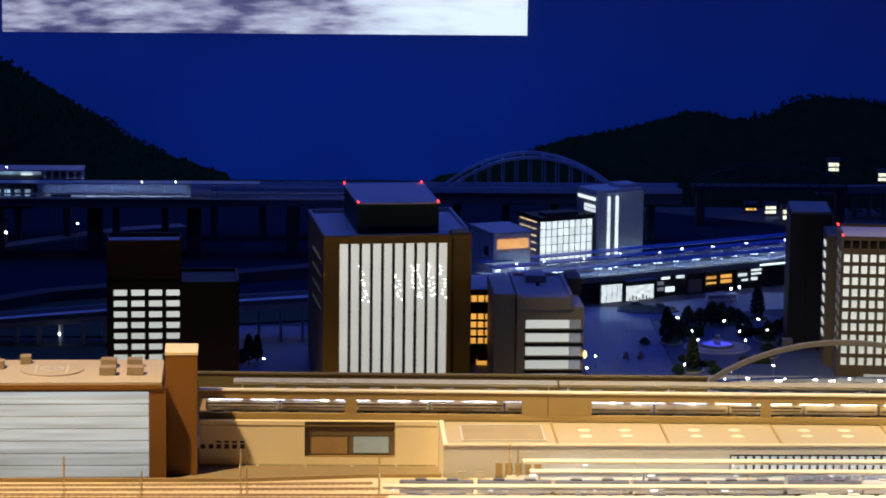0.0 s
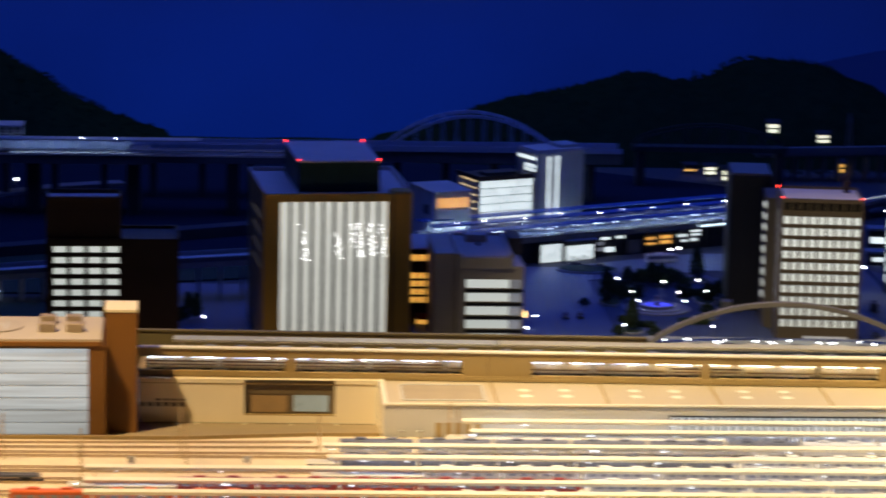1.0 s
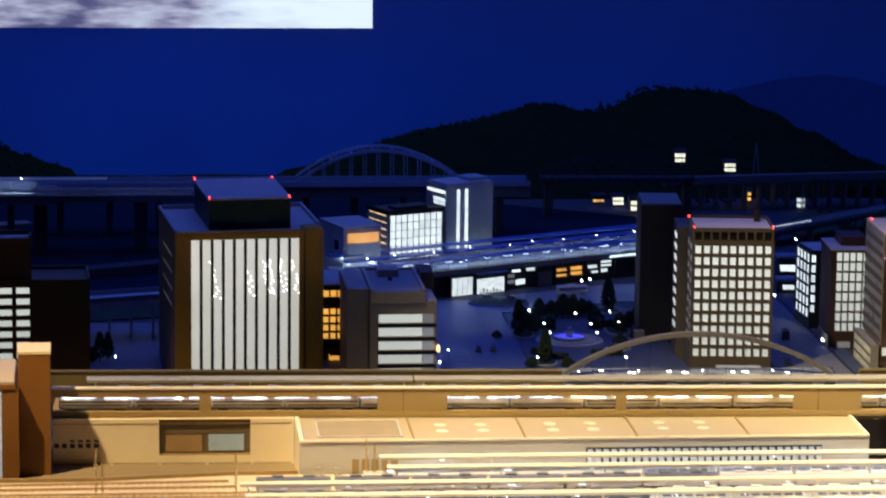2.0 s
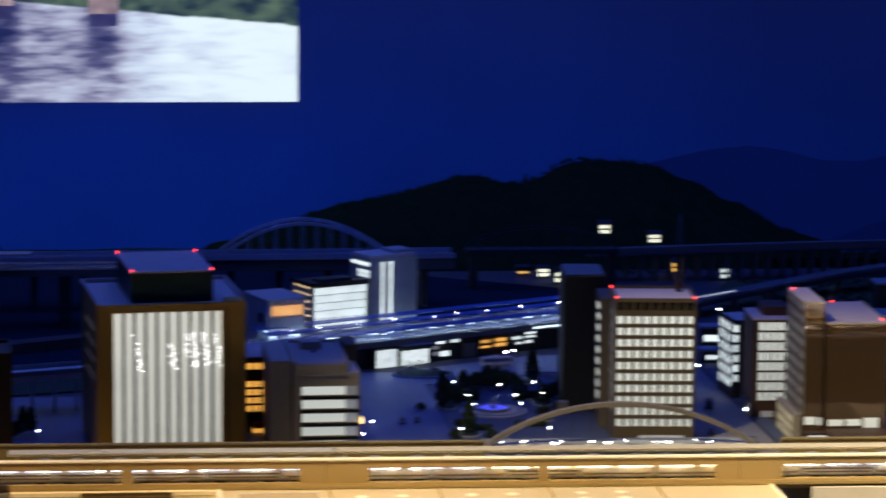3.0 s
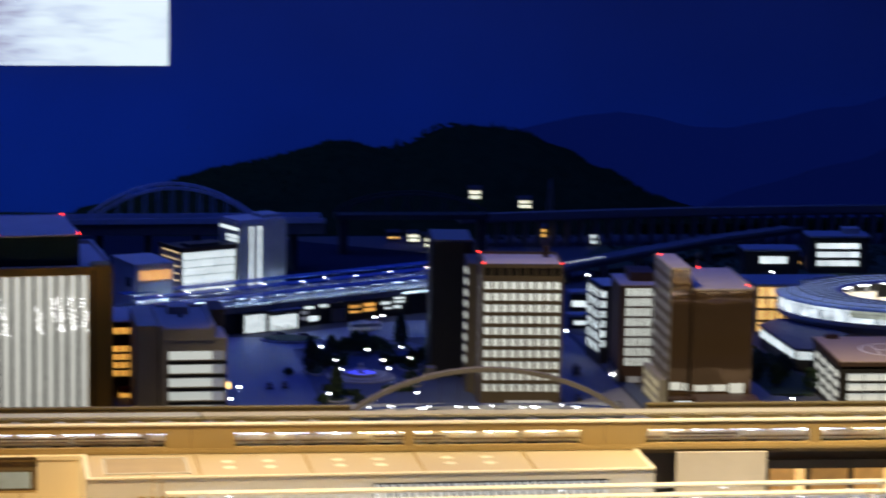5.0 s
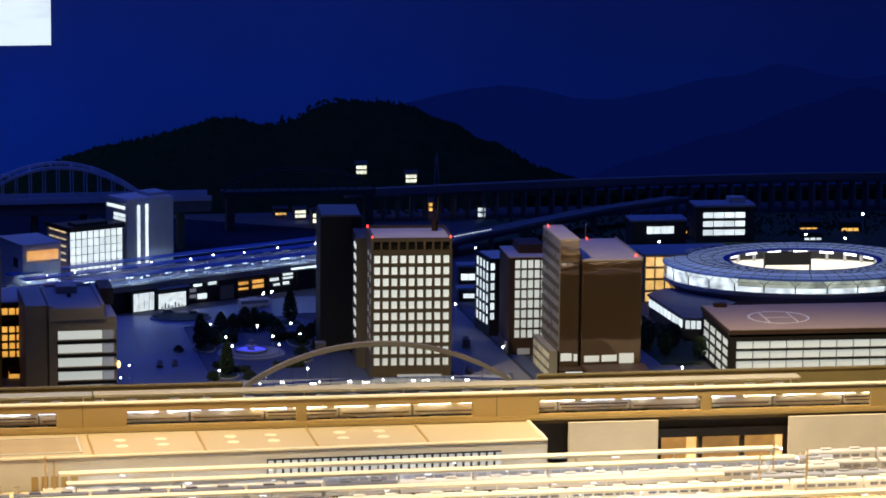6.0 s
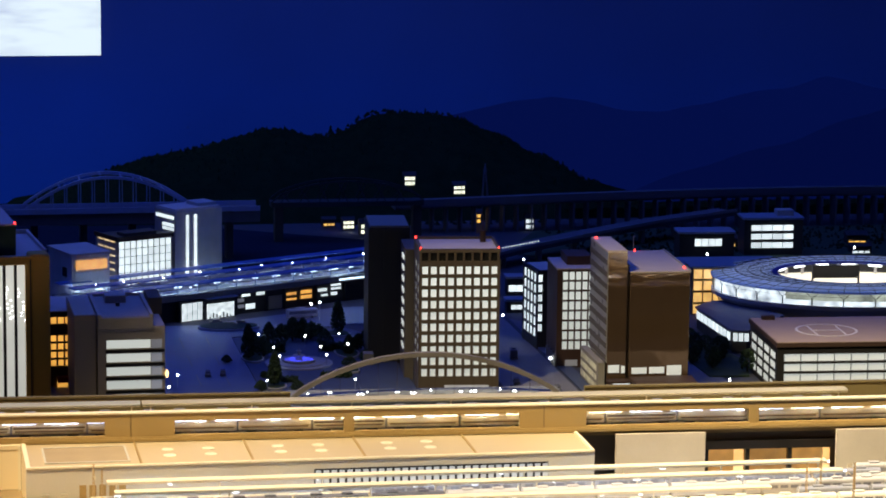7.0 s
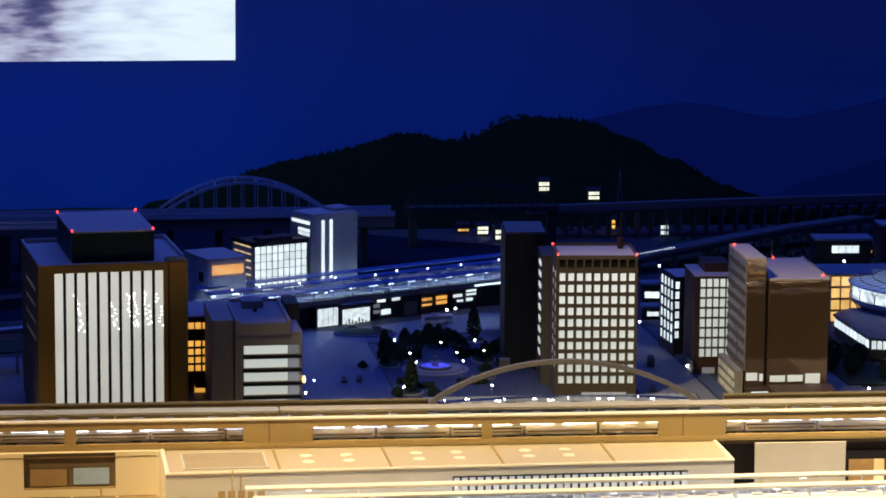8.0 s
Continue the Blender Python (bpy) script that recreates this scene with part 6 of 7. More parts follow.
def far_platform():
    b = thing("railway_station", -3.0, 14.02, 0, "far elevated station with cold lit platforms", "station", 0.4)
    L = 2.55
    part("deck", boxes((0, L, 0, 0.30, 0.245, 0.285)), M_FARV, b)
    part("deck_far", boxes((L + 0.0005, L + 0.75, 0.05, 0.22, 0.245, 0.285)), M_FARV, b)
    part("canopy", boxes((0, 2.78, 0.0, 0.085, 0.350, 0.356)), M_STEEL, b)
    part("track_edge", boxes((2.45, 3.25, 0.2, 0.206, 0.31, 0.316)), M_BRIDGE, b)
    part("platform", boxes((0, 2.47, 0.012, 0.10, 0.2852, 0.292)), M_LGREY, b)
    part("back_wall", boxes((1.79, 2.47, 0.104, 0.110, 0.2852, 0.346)), surface("blue_platform_wall", (0.16, 0.20, 0.34), 0.6), b, "blue wall behind the lit platform")
    for k in range(9):
        part("tube_lamp", boxes((1.82 + 0.073 * k, 1.862 + 0.073 * k, 0.06, 0.066, 0.343, 0.346)), W_FARTUBE, b, "cold tube lamp under the canopy")
    part("kiosk", boxes((1.84, 1.93, 0.014, 0.040, 0.2922, 0.308)), M_NAVY, b)
    for k in range(15):
        part("post", boxes((1.05 + 0.118 * k, 1.055 + 0.118 * k, 0.012, 0.017, 0.2922, 0.3498)), M_STEEL, b)
    part("ticket_hall", boxes((0, 1.775, 0.020, 0.11, 0.2922, 0.3495)), M_FARV, b, "dark hall at the end of the platform")
    for k in range(10):
        part("window_pane", boxes((1.32 + 0.045 * k, 1.344 + 0.045 * k, 0.0165, 0.0195, 0.296, 0.324)), W_FARPLAT, b)
    # the upper storey: lit hall and an open colonnade
    part("upper_floor", boxes((0, 1.98, 0.12, 0.25, 0.3502, 0.357)), M_FARV, b)
    part("upper_roof", boxes((0, 1.98, 0.115, 0.255, 0.391, 0.398)), M_STEEL, b)
    part("upper_back", boxes((0, 1.98, 0.240, 0.248, 0.3572, 0.3908)), M_FARV, b)
    for k in range(6):
        part("upper_column", boxes((1.80 + 0.034 * k, 1.812 + 0.034 * k, 0.12, 0.128, 0.3572, 0.3908)), M_PALE, b)
    for x in (1.45, 1.70):
        part("hall_lamp", boxes((x, x + 0.05, 0.125, 0.130, 0.372, 0.381)), W_ICE, b)
    # Light on the hall wall is painted as a glowing panel.
    part("hall_glow", boxes((1.35, 1.78, 0.232, 0.238, 0.358, 0.388)), W_FARPLAT, b, "glowing panel for the blue-lit hall wall")
    part("guard_rail", boxes((0, L + 0.75, -0.006, -0.0005, 0.284, 0.292)), M_WHITEBODY, b)
    part("guard_rail", boxes((0, L + 0.75, -0.006, -0.0025, 0.304, 0.313)), M_WHITEBODY, b)
    for k in range(33):
        part("rail_post", boxes((0.05 + 0.1 * k, 0.053 + 0.1 * k, -0.005, -0.003, 0.2921, 0.3059)), M_BRIDGE, b)
    for x, z in ((1.63, 0.3985), (2.25, 0.3565), (2.40, 0.3565)):
        part("lamp", lathe([(0.002, 0), (0.003, 0.002), (0.001, 0.005)], 8), W_LAMP, b).matrix_basis = pose(x, 0.03 if z < 0.37 else 0.18, z)
    for k in range(7):
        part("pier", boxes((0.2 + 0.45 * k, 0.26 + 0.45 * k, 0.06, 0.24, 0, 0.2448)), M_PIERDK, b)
    part("low_fence", boxes((1.45, 1.76, -0.05, -0.0065, 0.2451, 0.262)), M_DARK, b)


far_platform()


def right_viaduct():
    b = thing("viaduct", 2.50, 15.28, 0, "long far concrete railway viaduct on many thin piers", "viaduct", -0.6)
    L = 5.6
    line = [(L * k / 14, 0.05 * math.sin(k / 4), 0.150 + 0.033 * math.sin(math.pi * min(k / 11, 1.0)) ) for k in range(15)]
    part("deck", sweep(bmesh.new(), line, 0.07, -0.03, 0.0), M_FARV, b)
    part("parapet", sweep(bmesh.new(), [(x, y - 0.072, z) for x, y, z in line], 0.004, -0.02, 0.016), M_FARV, b)
    for k in range(76):
        x = 0.12 + 0.0715 * k
        part("pier", boxes((x, x + 0.008, -0.05, 0.05, 0, 0.119 + 0.033 * math.sin(math.pi * min(x / 4.4, 1.0)))), M_FARV, b)


right_viaduct()


def truss_bridge():
    b = thing("truss_bridge", 1.86, 15.02, 0, "dark steel truss bridge on the far shore", "bridge", -1.0)
    part("deck", boxes((0, 0.75, 0, 0.10, 0.175, 0.198)), M_DKTRUSS, b)
    for y in (0.0, 0.10):
        top = [(0.75 * k / 16, y, 0.200 + 0.10 * math.sin(math.pi * k / 16) ** 0.6) for k in range(17)]
        part("top_chord", sweep(bmesh.new(), top, 0.003, -0.004, 0.004), M_DKTRUSS, b)
        for k in range(1, 16):
            part("web", rod(bmesh.new(), (top[k][0], y, 0.198), (top[k + (1 if k % 2 else -1)][0], y, top[k + (1 if k % 2 else -1)][2]), 0.002, 4), M_DKTRUSS, b)
    for x in (0.02, 0.70):
        part("pier", boxes((x, x + 0.04, 0.01, 0.09, 0, 0.1748)), M_NAVY, b)


truss_bridge()
ramp = thing("viaduct", 2.55, 14.05, 0, "curving far ramp with a string of lit train windows", "viaduct", 0.0)
rl = [(0.0, 0.0, 0.05), (0.35, 0.28, 0.075), (0.75, 0.55, 0.09), (1.15, 0.82, 0.10), (1.6, 1.0, 0.12)]
part("deck", sweep(bmesh.new(), rl, 0.07, -0.02, 0.0), M_FARV, ramp)
part("parapet", sweep(bmesh.new(), [(x + 0.04, y - 0.06, z) for x, y, z in rl], 0.003, 0.0002, 0.016), M_FARPALE, ramp)
for k in range(7):
    x = 0.10 + 0.2 * k
    part("pier", boxes((x, x + 0.02, 0.68 * x - 0.02, 0.68 * x + 0.04, 0, 0.03 + 0.02 * min(k, 2))), M_GREY, ramp)
for k in range(13):
    x = 0.30 + 0.0165 * k
    part("train_window", boxes((0, 0.009, -0.001, 0.0, 0, 0.006)), W_ICE, ramp).matrix_basis = pose(x, 0.18 + 0.70 * (x - 0.30), 0.092 + 0.02 * (x - 0.3), 0, 0, 35)


# ---- hills ----
def hill(name, x0, x1, y0, y1, height, label, nx=90, ny=26):
    verts, faces = [], []
    for j in range(ny + 1):
        for i in range(nx + 1):
            x, y = x0 + (x1 - x0) * i / nx, y0 + (y1 - y0) * j / ny
            v = j / ny
            z = height(x) * math.sin(math.pi * min(v / 0.66, 1.0) / 2) ** 0.8 if v < 0.66 else height(x) - (0.5 * height(x) + 0.14) * (v - 0.66) / 0.34
            z += 0.018 * noise.noise(Vector((x * 6, y * 6, 3))) * min(z * 8, 1)
            verts.append((x, y, z if height(x) > 0.004 else z - 0.25 * min(1.0, (0.004 - height(x)) / 0.004)))
    for j in range(ny):
        for i in range(nx):
            k = j * (nx + 1) + i
            faces.append((k, k + 1, k + nx + 2, k + nx + 1))
    me = bpy.data.meshes.new(name)
    me.from_pydata(verts, [], faces)
    me.materials.append(M_HILL)
    for p in me.polygons:
        p.use_smooth = True
    return tagged(new(name, me), label, "hill", kind="structure")


def ridge(*pts):
    """A ridge line through (x, height), rounded between the points."""
    def at(x):
        if x <= pts[0][0] or x >= pts[-1][0]:
            return max(0.0, pts[0][1] if x <= pts[0][0] else pts[-1][1])
        for (a, h), (b, g) in zip(pts, pts[1:]):
            if x <= b:
                u = (x - a) / (b - a)
                return max(0.0, h + (g - h) * (0.5 * u + 0.5 * (3 * u * u - 2 * u ** 3)))
    return at


east_h = ridge((0.60, 0.0), (0.80, 0.03), (1.40, 0.215), (1.67, 0.270), (2.03, 0.362), (2.33, 0.318), (2.62, 0.440), (2.97, 0.428), (3.22, 0.332), (3.50, 0.205), (3.76, 0.06), (4.0, 0.0))
west_h = ridge((-6.0, 0.95), (-2.2, 0.82), (-1.62, 0.615), (-1.326, 0.440), (-1.09, 0.305), (-0.912, 0.185), (-0.674, 0.092), (-0.50, 0.034), (-0.36, 0.0))
hill("hill_east", 0.5, 4.5, 15.58, 16.95, east_h, "dark wooded hill on the far shore")
hill("hill_west", -6.0, -0.25, 15.58, 16.95, west_h, "dark wooded hillside on the far shore")


setting("far_shore", prism([(-0.75, 16.05), (0.95, 16.05), (0.95, 16.42), (0.6, 16.40), (0.3, 16.44), (0.0, 16.40), (-0.3, 16.42), (-0.75, 16.40)], -0.4, -0.006), M_HILL, "low dark far shore between the hills", "shore")


def forest(name, n, pick, label, seed):
    rnd2 = random.Random(seed)
    verts, faces = [], []
    for _ in range(n):
        x, y, z = pick(rnd2)
        h, r = rnd2.uniform(0.013, 0.024), rnd2.uniform(0.009, 0.018)
        if rnd2.random() < 0.02:
            h *= 2.0
        for tier in range(3):
            zb, zt, rr = z - 0.012 + h * (0.12 + 0.26 * tier), z - 0.012 + h * (0.56 + 0.22 * tier), r * (1.0 - 0.27 * tier)
            k = len(verts)
            for s in range(6):
                a = s * math.pi / 3 + tier + x * 50
                q = rr * rnd2.uniform(0.7, 1.2)
                verts.append((x + q * math.cos(a), y + q * math.sin(a), zb + rnd2.uniform(-0.002, 0.002)))
            verts.append((x, y, zt))
            for s in range(6):
                faces.append((k + s, k + (s + 1) % 6, k + 6))
    me = bpy.data.meshes.new(name)
    me.from_pydata(verts, [], faces)
    me.materials.append(M_FARLEAF)
    return tagged(new(name, me), label, "trees", kind="stuff")


def on_hill(hf, x0, x1, y0, y1):
    def pick(r):
        while True:
            x, v = r.uniform(x0, x1), r.random() ** 0.6 * 0.72
            y = y0 + (y1 - y0) * v
            z = hf(x) * math.sin(math.pi * min(v / 0.66, 1.0) / 2) ** 0.8
            if z > 0.03:
                return x, y, z + 0.018 * noise.noise(Vector((x * 6, y * 6, 3))) * min(z * 8, 1)
    return pick


forest("forest", 2300, on_hill(east_h, 0.6, 4.3, 15.58, 16.95), "dense dark conifers covering the hill", 11)
forest("forest", 1700, on_hill(west_h, -3.2, -0.5, 15.58, 16.95), "dense dark conifers covering the hillside", 12)
forest("shore_trees", 1500, lambda r: (r.uniform(3.25, 7.0), r.uniform(14.5, 15.15), 0.012), "dark shrubs along the far viaduct", 13)
setting("far_shore_2", prism([(3.5, 15.58), (8.6, 15.58), (8.6, 15.745), (3.5, 15.745)], 0.0005, 0.055), M_HILL, "low dark bank behind the far viaduct", "shore")
forest("shore_trees", 900, lambda r: (r.uniform(3.4, 8.0), r.uniform(15.57, 15.73), 0.058), "dark shrubs on the bank behind the viaduct", 15)
forest("shore_trees", 120, lambda r: (r.uniform(2.2, 3.3), r.uniform(15.45, 15.75), 0.012), "dark shrubs below the hill", 14)


# ---- distance painted on the cloth ----
def far_range(name, y, peaks, tone, label):
    m = bpy.data.materials.new(name)
    m.use_nodes = True
    p = m.node_tree.nodes["Principled BSDF"]
    p.inputs["Base Color"].default_value, p.inputs["Roughness"].default_value = (0.01, 0.012, 0.03, 1), 1.0
    p.inputs["Emission Color"].default_value, p.inputs["Emission Strength"].default_value = tone, 1.0
    pts = []
    for k in range(121):
        x = 1.5 + 7.5 * k / 120
        z = -0.4 + max(0.0, max(h + 0.4 - abs(x - c) * s for c, h, s in peaks)) + 0.03 * noise.noise(Vector((x * 3, 7, 0)))
        pts.append((x, z))
    bm = bmesh.new()
    for (xa, za), (xb, zb) in zip(pts, pts[1:]):
        v = [bm.verts.new(q) for q in ((xa, y, -0.5), (xb, y, -0.5), (xb, y, zb), (xa, y, za))]
        bm.faces.new(v)
    bmesh.ops.remove_doubles(bm, verts=bm.verts, dist=1e-5)
    ext = bmesh.ops.extrude_face_region(bm, geom=list(bm.faces))
    bmesh.ops.translate(bm, vec=(0, 0.004, 0), verts=[v for v in ext["geom"] if isinstance(v, bmesh.types.BMVert)])
    setting(name, bm, m, label, "backdrop")


far_range("backdrop_range_1", 17.41, ((3.75, 0.40, 0.16), (5.35, 0.50, 0.22), (7.0, 0.62, 0.2)), (0.0008, 0.0040, 0.056, 1), "faint far mountains painted on the night cloth")
far_range("backdrop_range_2", 17.40, ((5.9, 0.36, 0.30), (7.6, 0.5, 0.25)), (0.0006, 0.0030, 0.042, 1), "faint nearer mountains painted on the night cloth")


# ---- lit houses on the far shore ----
def house(x, y, z, w, h, rz, lights, label, group="far houses", wall=None, rows=2, cols=3):
    b = thing("house", x, y, z, label, "house", rz, group)
    wall = wall or M_NAVY
    part("wall", boxes((0, w, 0, w * 0.7, 0, h)), wall, b)
    bm = bmesh.new()
    q = w * 0.06
    v = [bm.verts.new(p) for p in ((-q, -q, h + 0.0002), (w + q, -q, h + 0.0002), (w + q, w * 0.7 + q, h + 0.0002), (-q, w * 0.7 + q, h + 0.0002), (-q, w * 0.35, h * 1.35), (w + q, w * 0.35, h * 1.35))]
    for f in ((0, 1, 5, 4), (2, 3, 4, 5), (1, 2, 5), (3, 0, 4), (3, 2, 1, 0)):
        bm.faces.new([v[i] for i in f])
    part("roof", bm, M_NAVY, b)
    for r_ in range(rows):
        for c in range(cols):
            a = w * (0.08 + 0.88 * c / cols)
            part("window_pane", boxes((a, a + w * 0.72 / cols, -0.002, -0.0003, h * (0.12 + 0.46 * r_), h * (0.42 + 0.46 * r_))), lights, b)


LIT = "small far house with bright lit windows"
house(2.632, 15.75, 0.155, 0.062, 0.055, 0, W_FAR, LIT)
house(2.880, 15.70, 0.115, 0.066, 0.050, 0, W_FAR, LIT)
house(2.930, 15.42, 0.010, 0.046, 0.055, -5, W_FARAMB, "small far house with amber lit windows", cols=2)
house(3.165, 15.24, 0.005, 0.046, 0.060, -5, W_ICE, LIT, cols=2)
house(2.165, 15.40, 0.012, 0.066, 0.036, 3, W_FARAMB, "small far house with amber lit windows", rows=1)
house(2.255, 15.33, 0.008, 0.062, 0.046, 3, W_FAR, LIT)
house(2.315, 15.14, 0.010, 0.070, 0.060, 3, W_FAR, LIT)
house(3.01, 15.66, 0.07, 0.06, 0.02, 0, W_DIM, "dark far cottage on the hillside", rows=1)


def far_office(x, y, w, h, rz, bands, label, z0, dz, lo=0.18, hi=0.85):
    b = thing("office_block", x, y, 0, label, "building", rz, "far offices")
    part("wall", boxes((0, w, 0, w * 0.5, 0, h)), M_NAVY, b)
    part("roof", boxes((-0.006, w + 0.006, -0.006, w * 0.5 + 0.006, h + 0.0002, h + 0.010)), M_STEEL, b)
    n = 4
    for k in range(bands):
        for c in range(n):
            a = w * (lo + (hi - lo) * c / n)
            part("window_pane", boxes((a, a + w * (hi - lo) / n * 0.92, -0.003, -0.0004, z0 + dz * k, z0 + dz * k + dz * 0.62)), W_ICE, b)
    return b


far_office(3.695, 14.20, 0.262, 0.150, -3, 1, "far low office with one lit storey", 0.092, 0.055, 0.28, 0.78)
tall = far_office(4.065, 14.40, 0.285, 0.178, -3, 3, "far office with three lit storeys", 0.042, 0.042, 0.12, 0.85)
part("roof_house", boxes((0.17, 0.25, 0.05, 0.12, 0.1885, 0.215)), M_CYAN, tall)
far_office(2.74, 13.55, 0.16, 0.075, -4, 1, "pale blue-lit low station shed", 0.018, 0.045, 0.05, 0.92)
far_office(2.66, 13.15, 0.13, 0.05, -4, 1, "small white-lit kiosk beside the street", 0.016, 0.03, 0.15, 0.9)
house(-1.53, 14.30, 0.02, 0.135, 0.10, -4, W_FARAMB, "small far house with amber lit windows beside the riverside path", rows=2, cols=4)
house(4.00, 14.66, 0.0, 0.10, 0.045, -3, W_FARAMB, "small house with amber lit windows", rows=1)
house(4.28, 14.62, 0.0, 0.08, 0.05, -3, W_FARAMB, "small house with amber lit windows", rows=1, cols=2)
house(4.60, 14.40, 0.0, 0.10, 0.04, -3, W_ICE, LIT, rows=1)
house(4.66, 14.66, 0.0, 0.10, 0.05, -3, W_FARAMB, "small house with amber lit windows", rows=1)
house(4.86, 14.62, 0.0, 0.10, 0.05, -3, W_FARAMB, "small house with amber lit windows", rows=1)
for x, y, h in ((3.79, 14.05, 0.07), (4.52, 14.1, 0.08), (4.68, 14.0, 0.075), (4.90, 14.4, 0.12), (4.45, 13.8, 0.05), (-1.387, 14.3, 0.075), (-1.061, 14.3, 0.118)):
    street_lamp(x, y, h, 0.0050)


def radio_tower():
    b = thing("radio_tower", 3.03, 15.62, 0.0, "thin grey lattice radio tower on the shore", "tower")
    for sx, sy in ((-1, -1), (1, -1), (1, 1), (-1, 1)):
        part("leg", rod(bmesh.new(), (0.020 * sx, 0.020 * sy, 0), (0.005 * sx, 0.005 * sy, 0.235), 0.0032, 5), M_FARV, b)
    part("head", lathe([(0.006, 0.235), (0.010, 0.24), (0.008, 0.255), (0.001, 0.29)], 10), M_FARV, b)


radio_tower()


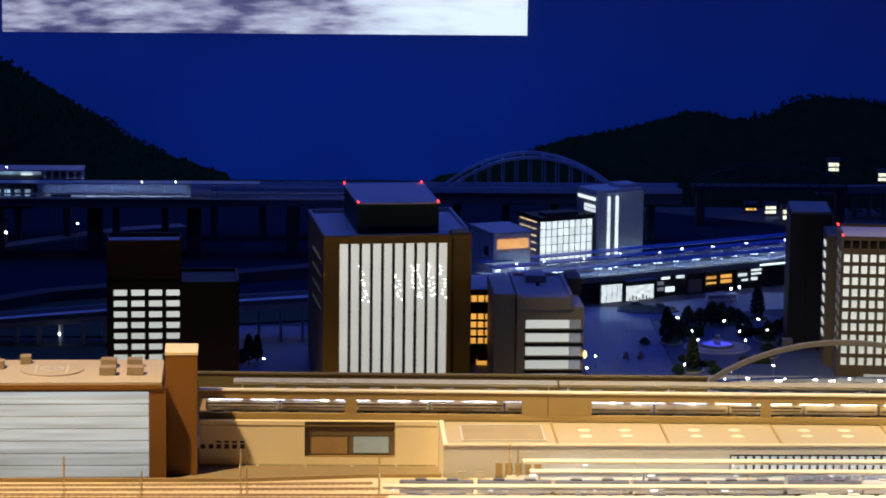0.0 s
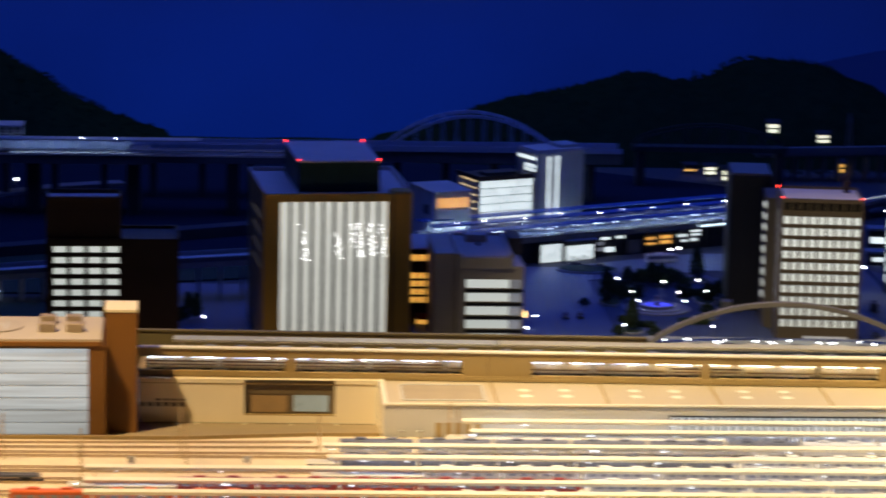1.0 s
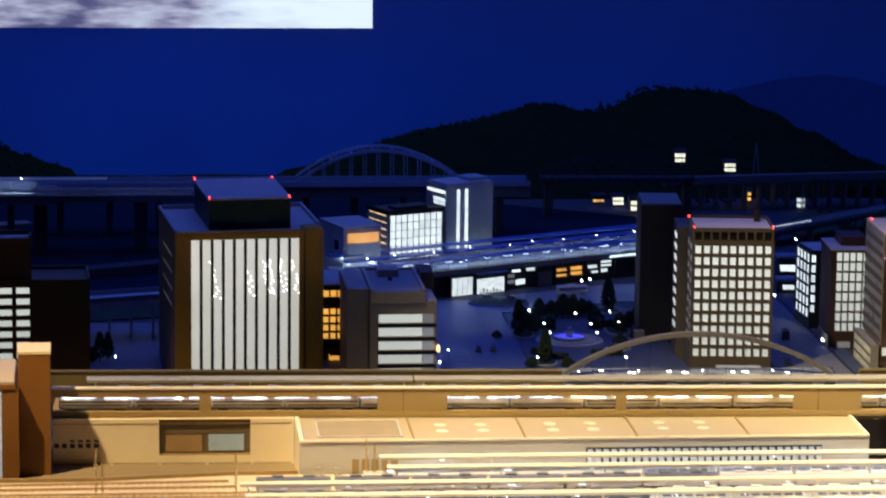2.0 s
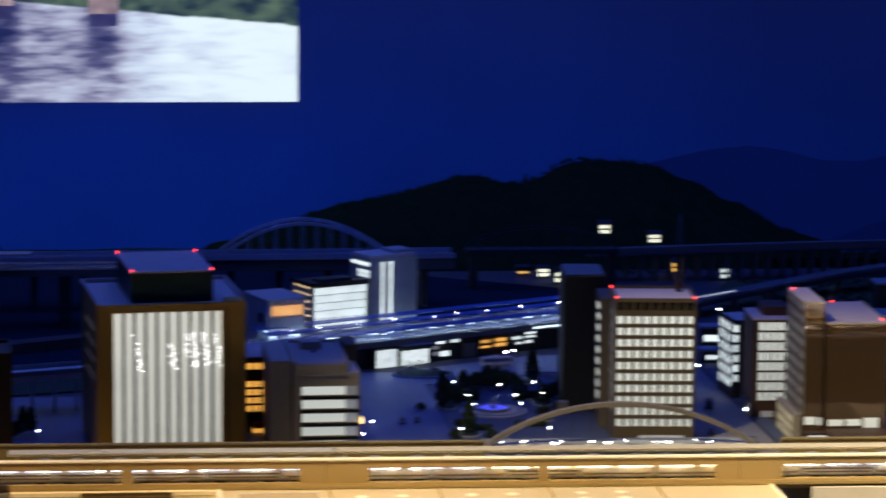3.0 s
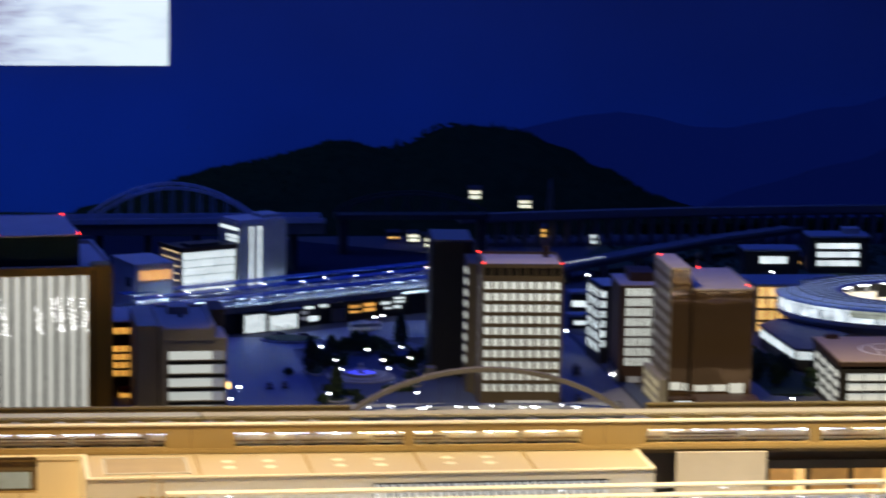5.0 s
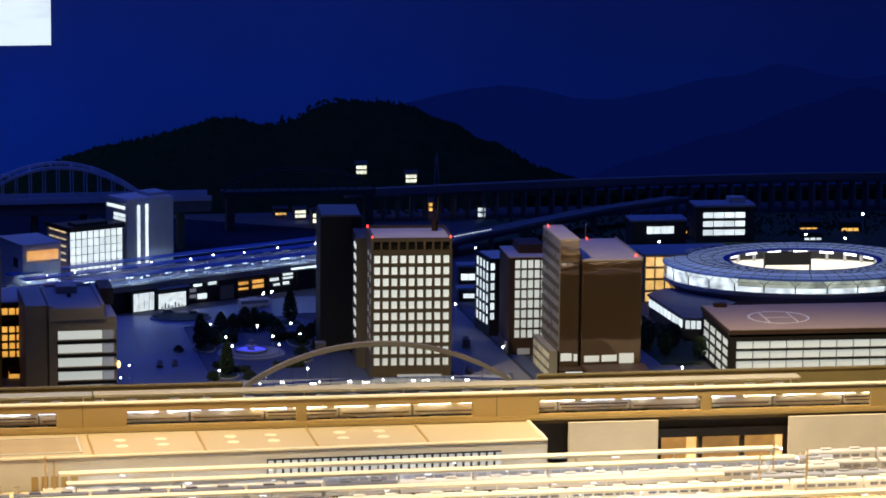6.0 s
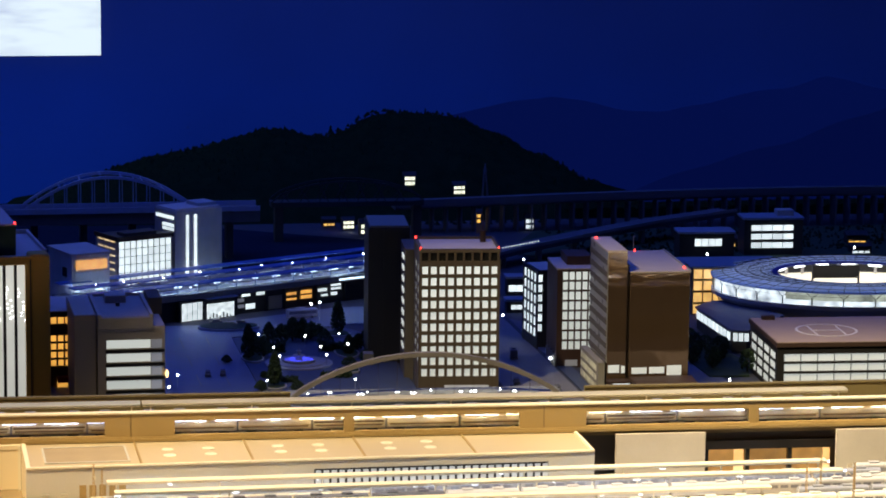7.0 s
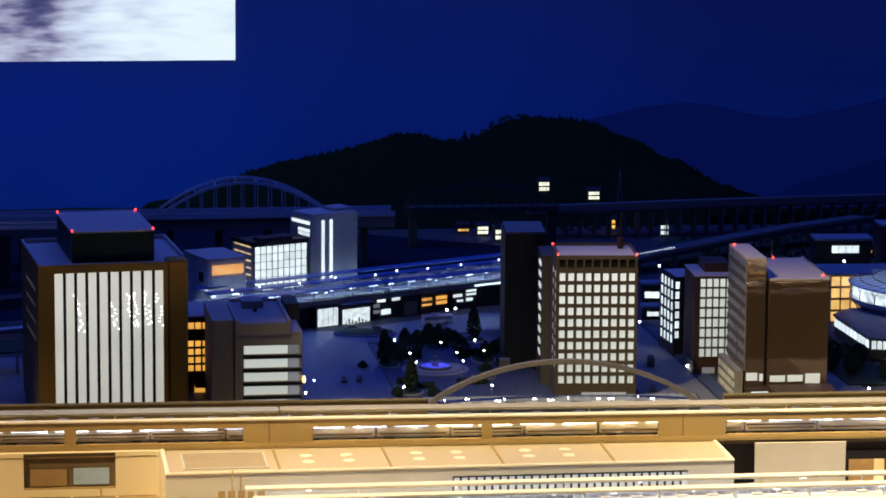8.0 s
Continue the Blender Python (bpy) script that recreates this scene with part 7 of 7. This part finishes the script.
# ---- the projected picture high on the cloth ----
def screen_material():
    """A projected photograph of a wide river: pale open water, darker rippled reflections below the piers, a green bank."""
    m = bpy.data.materials.new("projected_river")
    m.use_nodes = True
    n, l = m.node_tree.nodes, m.node_tree.links
    b = n["Principled BSDF"]
    b.inputs["Base Color"].default_value, b.inputs["Roughness"].default_value = (0.3, 0.3, 0.3, 1), 0.9
    geo, sep = n.new("ShaderNodeNewGeometry"), n.new("ShaderNodeSeparateXYZ")
    l.new(geo.outputs["Position"], sep.inputs[0])

    def calc(op, a, c, d=None):
        k = n.new("ShaderNodeMath")
        k.operation = op
        for i, v in enumerate((a, c, d)):
            if v is None:
                continue
            if isinstance(v, (int, float)):
                k.inputs[i].default_value = v
            else:
                l.new(v, k.inputs[i])
        return k.outputs[0]

    def ranged(v, a, c, d, e):
        k = n.new("ShaderNodeMapRange")
        k.interpolation_type = "SMOOTHSTEP"
        l.new(v, k.inputs[0])
        for i, q in enumerate((a, c, d, e)):
            k.inputs[i + 1].default_value = q
        return k.outputs[0]

    def noise_at(scale, detail, stretch):
        mp, no = n.new("ShaderNodeMapping"), n.new("ShaderNodeTexNoise")
        mp.inputs["Scale"].default_value = stretch
        l.new(geo.outputs["Position"], mp.inputs["Vector"])
        no.inputs["Scale"].default_value, no.inputs["Detail"].default_value = scale, detail
        l.new(mp.outputs[0], no.inputs["Vector"])
        return no.outputs[0]

    x, z = sep.outputs["X"], sep.outputs["Z"]
    ripple = noise_at(3.2, 8, (2.0, 1.0, 9.0))
    swell = noise_at(1.6, 5, (1.6, 1.0, 4.0))
    level = calc("ADD", calc("MULTIPLY", ripple, 0.75), calc("MULTIPLY", swell, 0.65))
    level = calc("ADD", level, ranged(x, -0.35, 1.05, -0.38, 0.28))
    # long dark reflections below the two piers
    for c, w, deep in ((-0.42, 0.15, 0.24), (0.13, 0.17, 0.28)):
        off = calc("ABSOLUTE", calc("ADD", x, -c), 0)
        column = calc("MULTIPLY", ranged(off, 0.02, w, deep, 0.0), ranged(z, 0.68, 1.02, 0.35, 1.0))
        level = calc("SUBTRACT", level, column)
    water = n.new("ShaderNodeValToRGB")
    e = water.color_ramp.elements
    e[0].position, e[0].color = 0.02, (0.012, 0.016, 0.065, 1)
    e[1].position, e[1].color = 0.95, (0.80, 0.93, 0.98, 1)
    for p, col in ((0.22, (0.10, 0.10, 0.20, 1)), (0.42, (0.36, 0.37, 0.50, 1)), (0.66, (0.62, 0.72, 0.86, 1))):
        e.new(p).color = col
    l.new(level, water.inputs[0])
    # the bank drops towards the east
    rag = calc("MULTIPLY_ADD", noise_at(9, 6, (1, 1, 1)), 0.03, calc("MULTIPLY_ADD", x, 0.085, z))
    shore = ranged(rag, 1.188, 1.204, 0.0, 1.0)
    green = n.new("ShaderNodeValToRGB")
    green.color_ramp.elements[0].position, green.color_ramp.elements[0].color = 0.36, (0.008, 0.022, 0.014, 1)
    green.color_ramp.elements[1].position, green.color_ramp.elements[1].color = 0.68, (0.10, 0.16, 0.075, 1)
    l.new(noise_at(8, 6, (1.0, 1.0, 1.6)), green.inputs[0])
    mix = n.new("ShaderNodeMix")
    mix.data_type = "RGBA"
    l.new(shore, mix.inputs["Factor"])
    l.new(water.outputs[0], mix.inputs["A"])
    l.new(green.outputs[0], mix.inputs["B"])
    l.new(mix.outputs["Result"], b.inputs["Emission Color"])
    b.inputs["Emission Strength"].default_value = 1.0
    return m


M_PIER = glow("pictured_pier", (0.38, 0.27, 0.24, 1), 0.8, vary=0.1, blot=0.35, scale=14)
M_PIERLOW = glow("pictured_pier_foot", (0.035, 0.03, 0.075, 1), 0.8, vary=0.1, blot=0.4, scale=20)
M_SPAN = glow("pictured_span", (0.42, 0.42, 0.55, 1), 0.8, vary=0.0, blot=0.3, scale=9)
scr = thing("projection_screen", -1.70, 17.395, 0.656, "bright projected picture of a pale river on the cloth", "screen")
part("picture", boxes((0, 2.90, 0, 0.004, 0, 1.63)), screen_material(), scr, "projected river photograph")
part("frame_edge", boxes((0, 2.90, 0.0045, 0.014, 0, 1.63)), M_BLACK, scr)
for x0, x1, z0, z1 in ((1.224, 1.340, 0.533, 0.459), (1.751, 1.912, 0.488, 0.421), (0.62, 0.73, 0.575, 0.51), (0.0, 0.09, 0.60, 0.54)):
    part("pictured_pier", boxes((x0, x1, -0.003, -0.0004, z0, 0.615)), M_PIER, scr, "brown bridge pier in the picture")
    part("pictured_pier_foot", boxes((x0 + 0.004, x1 - 0.004, -0.003, -0.0004, z1, z0 - 0.0004)), M_PIERLOW, scr, "dark wet pier foot in the picture")
    part("pictured_pier_cap", boxes((x0 - 0.035, x1 + 0.035, -0.003, -0.0004, 0.6154, 0.654)), M_PIERLOW, scr, "dark pier cap in the picture")
part("pictured_span", boxes((0, 2.36, -0.003, -0.0004, 0.6544, 0.74)), M_SPAN, scr, "pale bridge span in the picture")
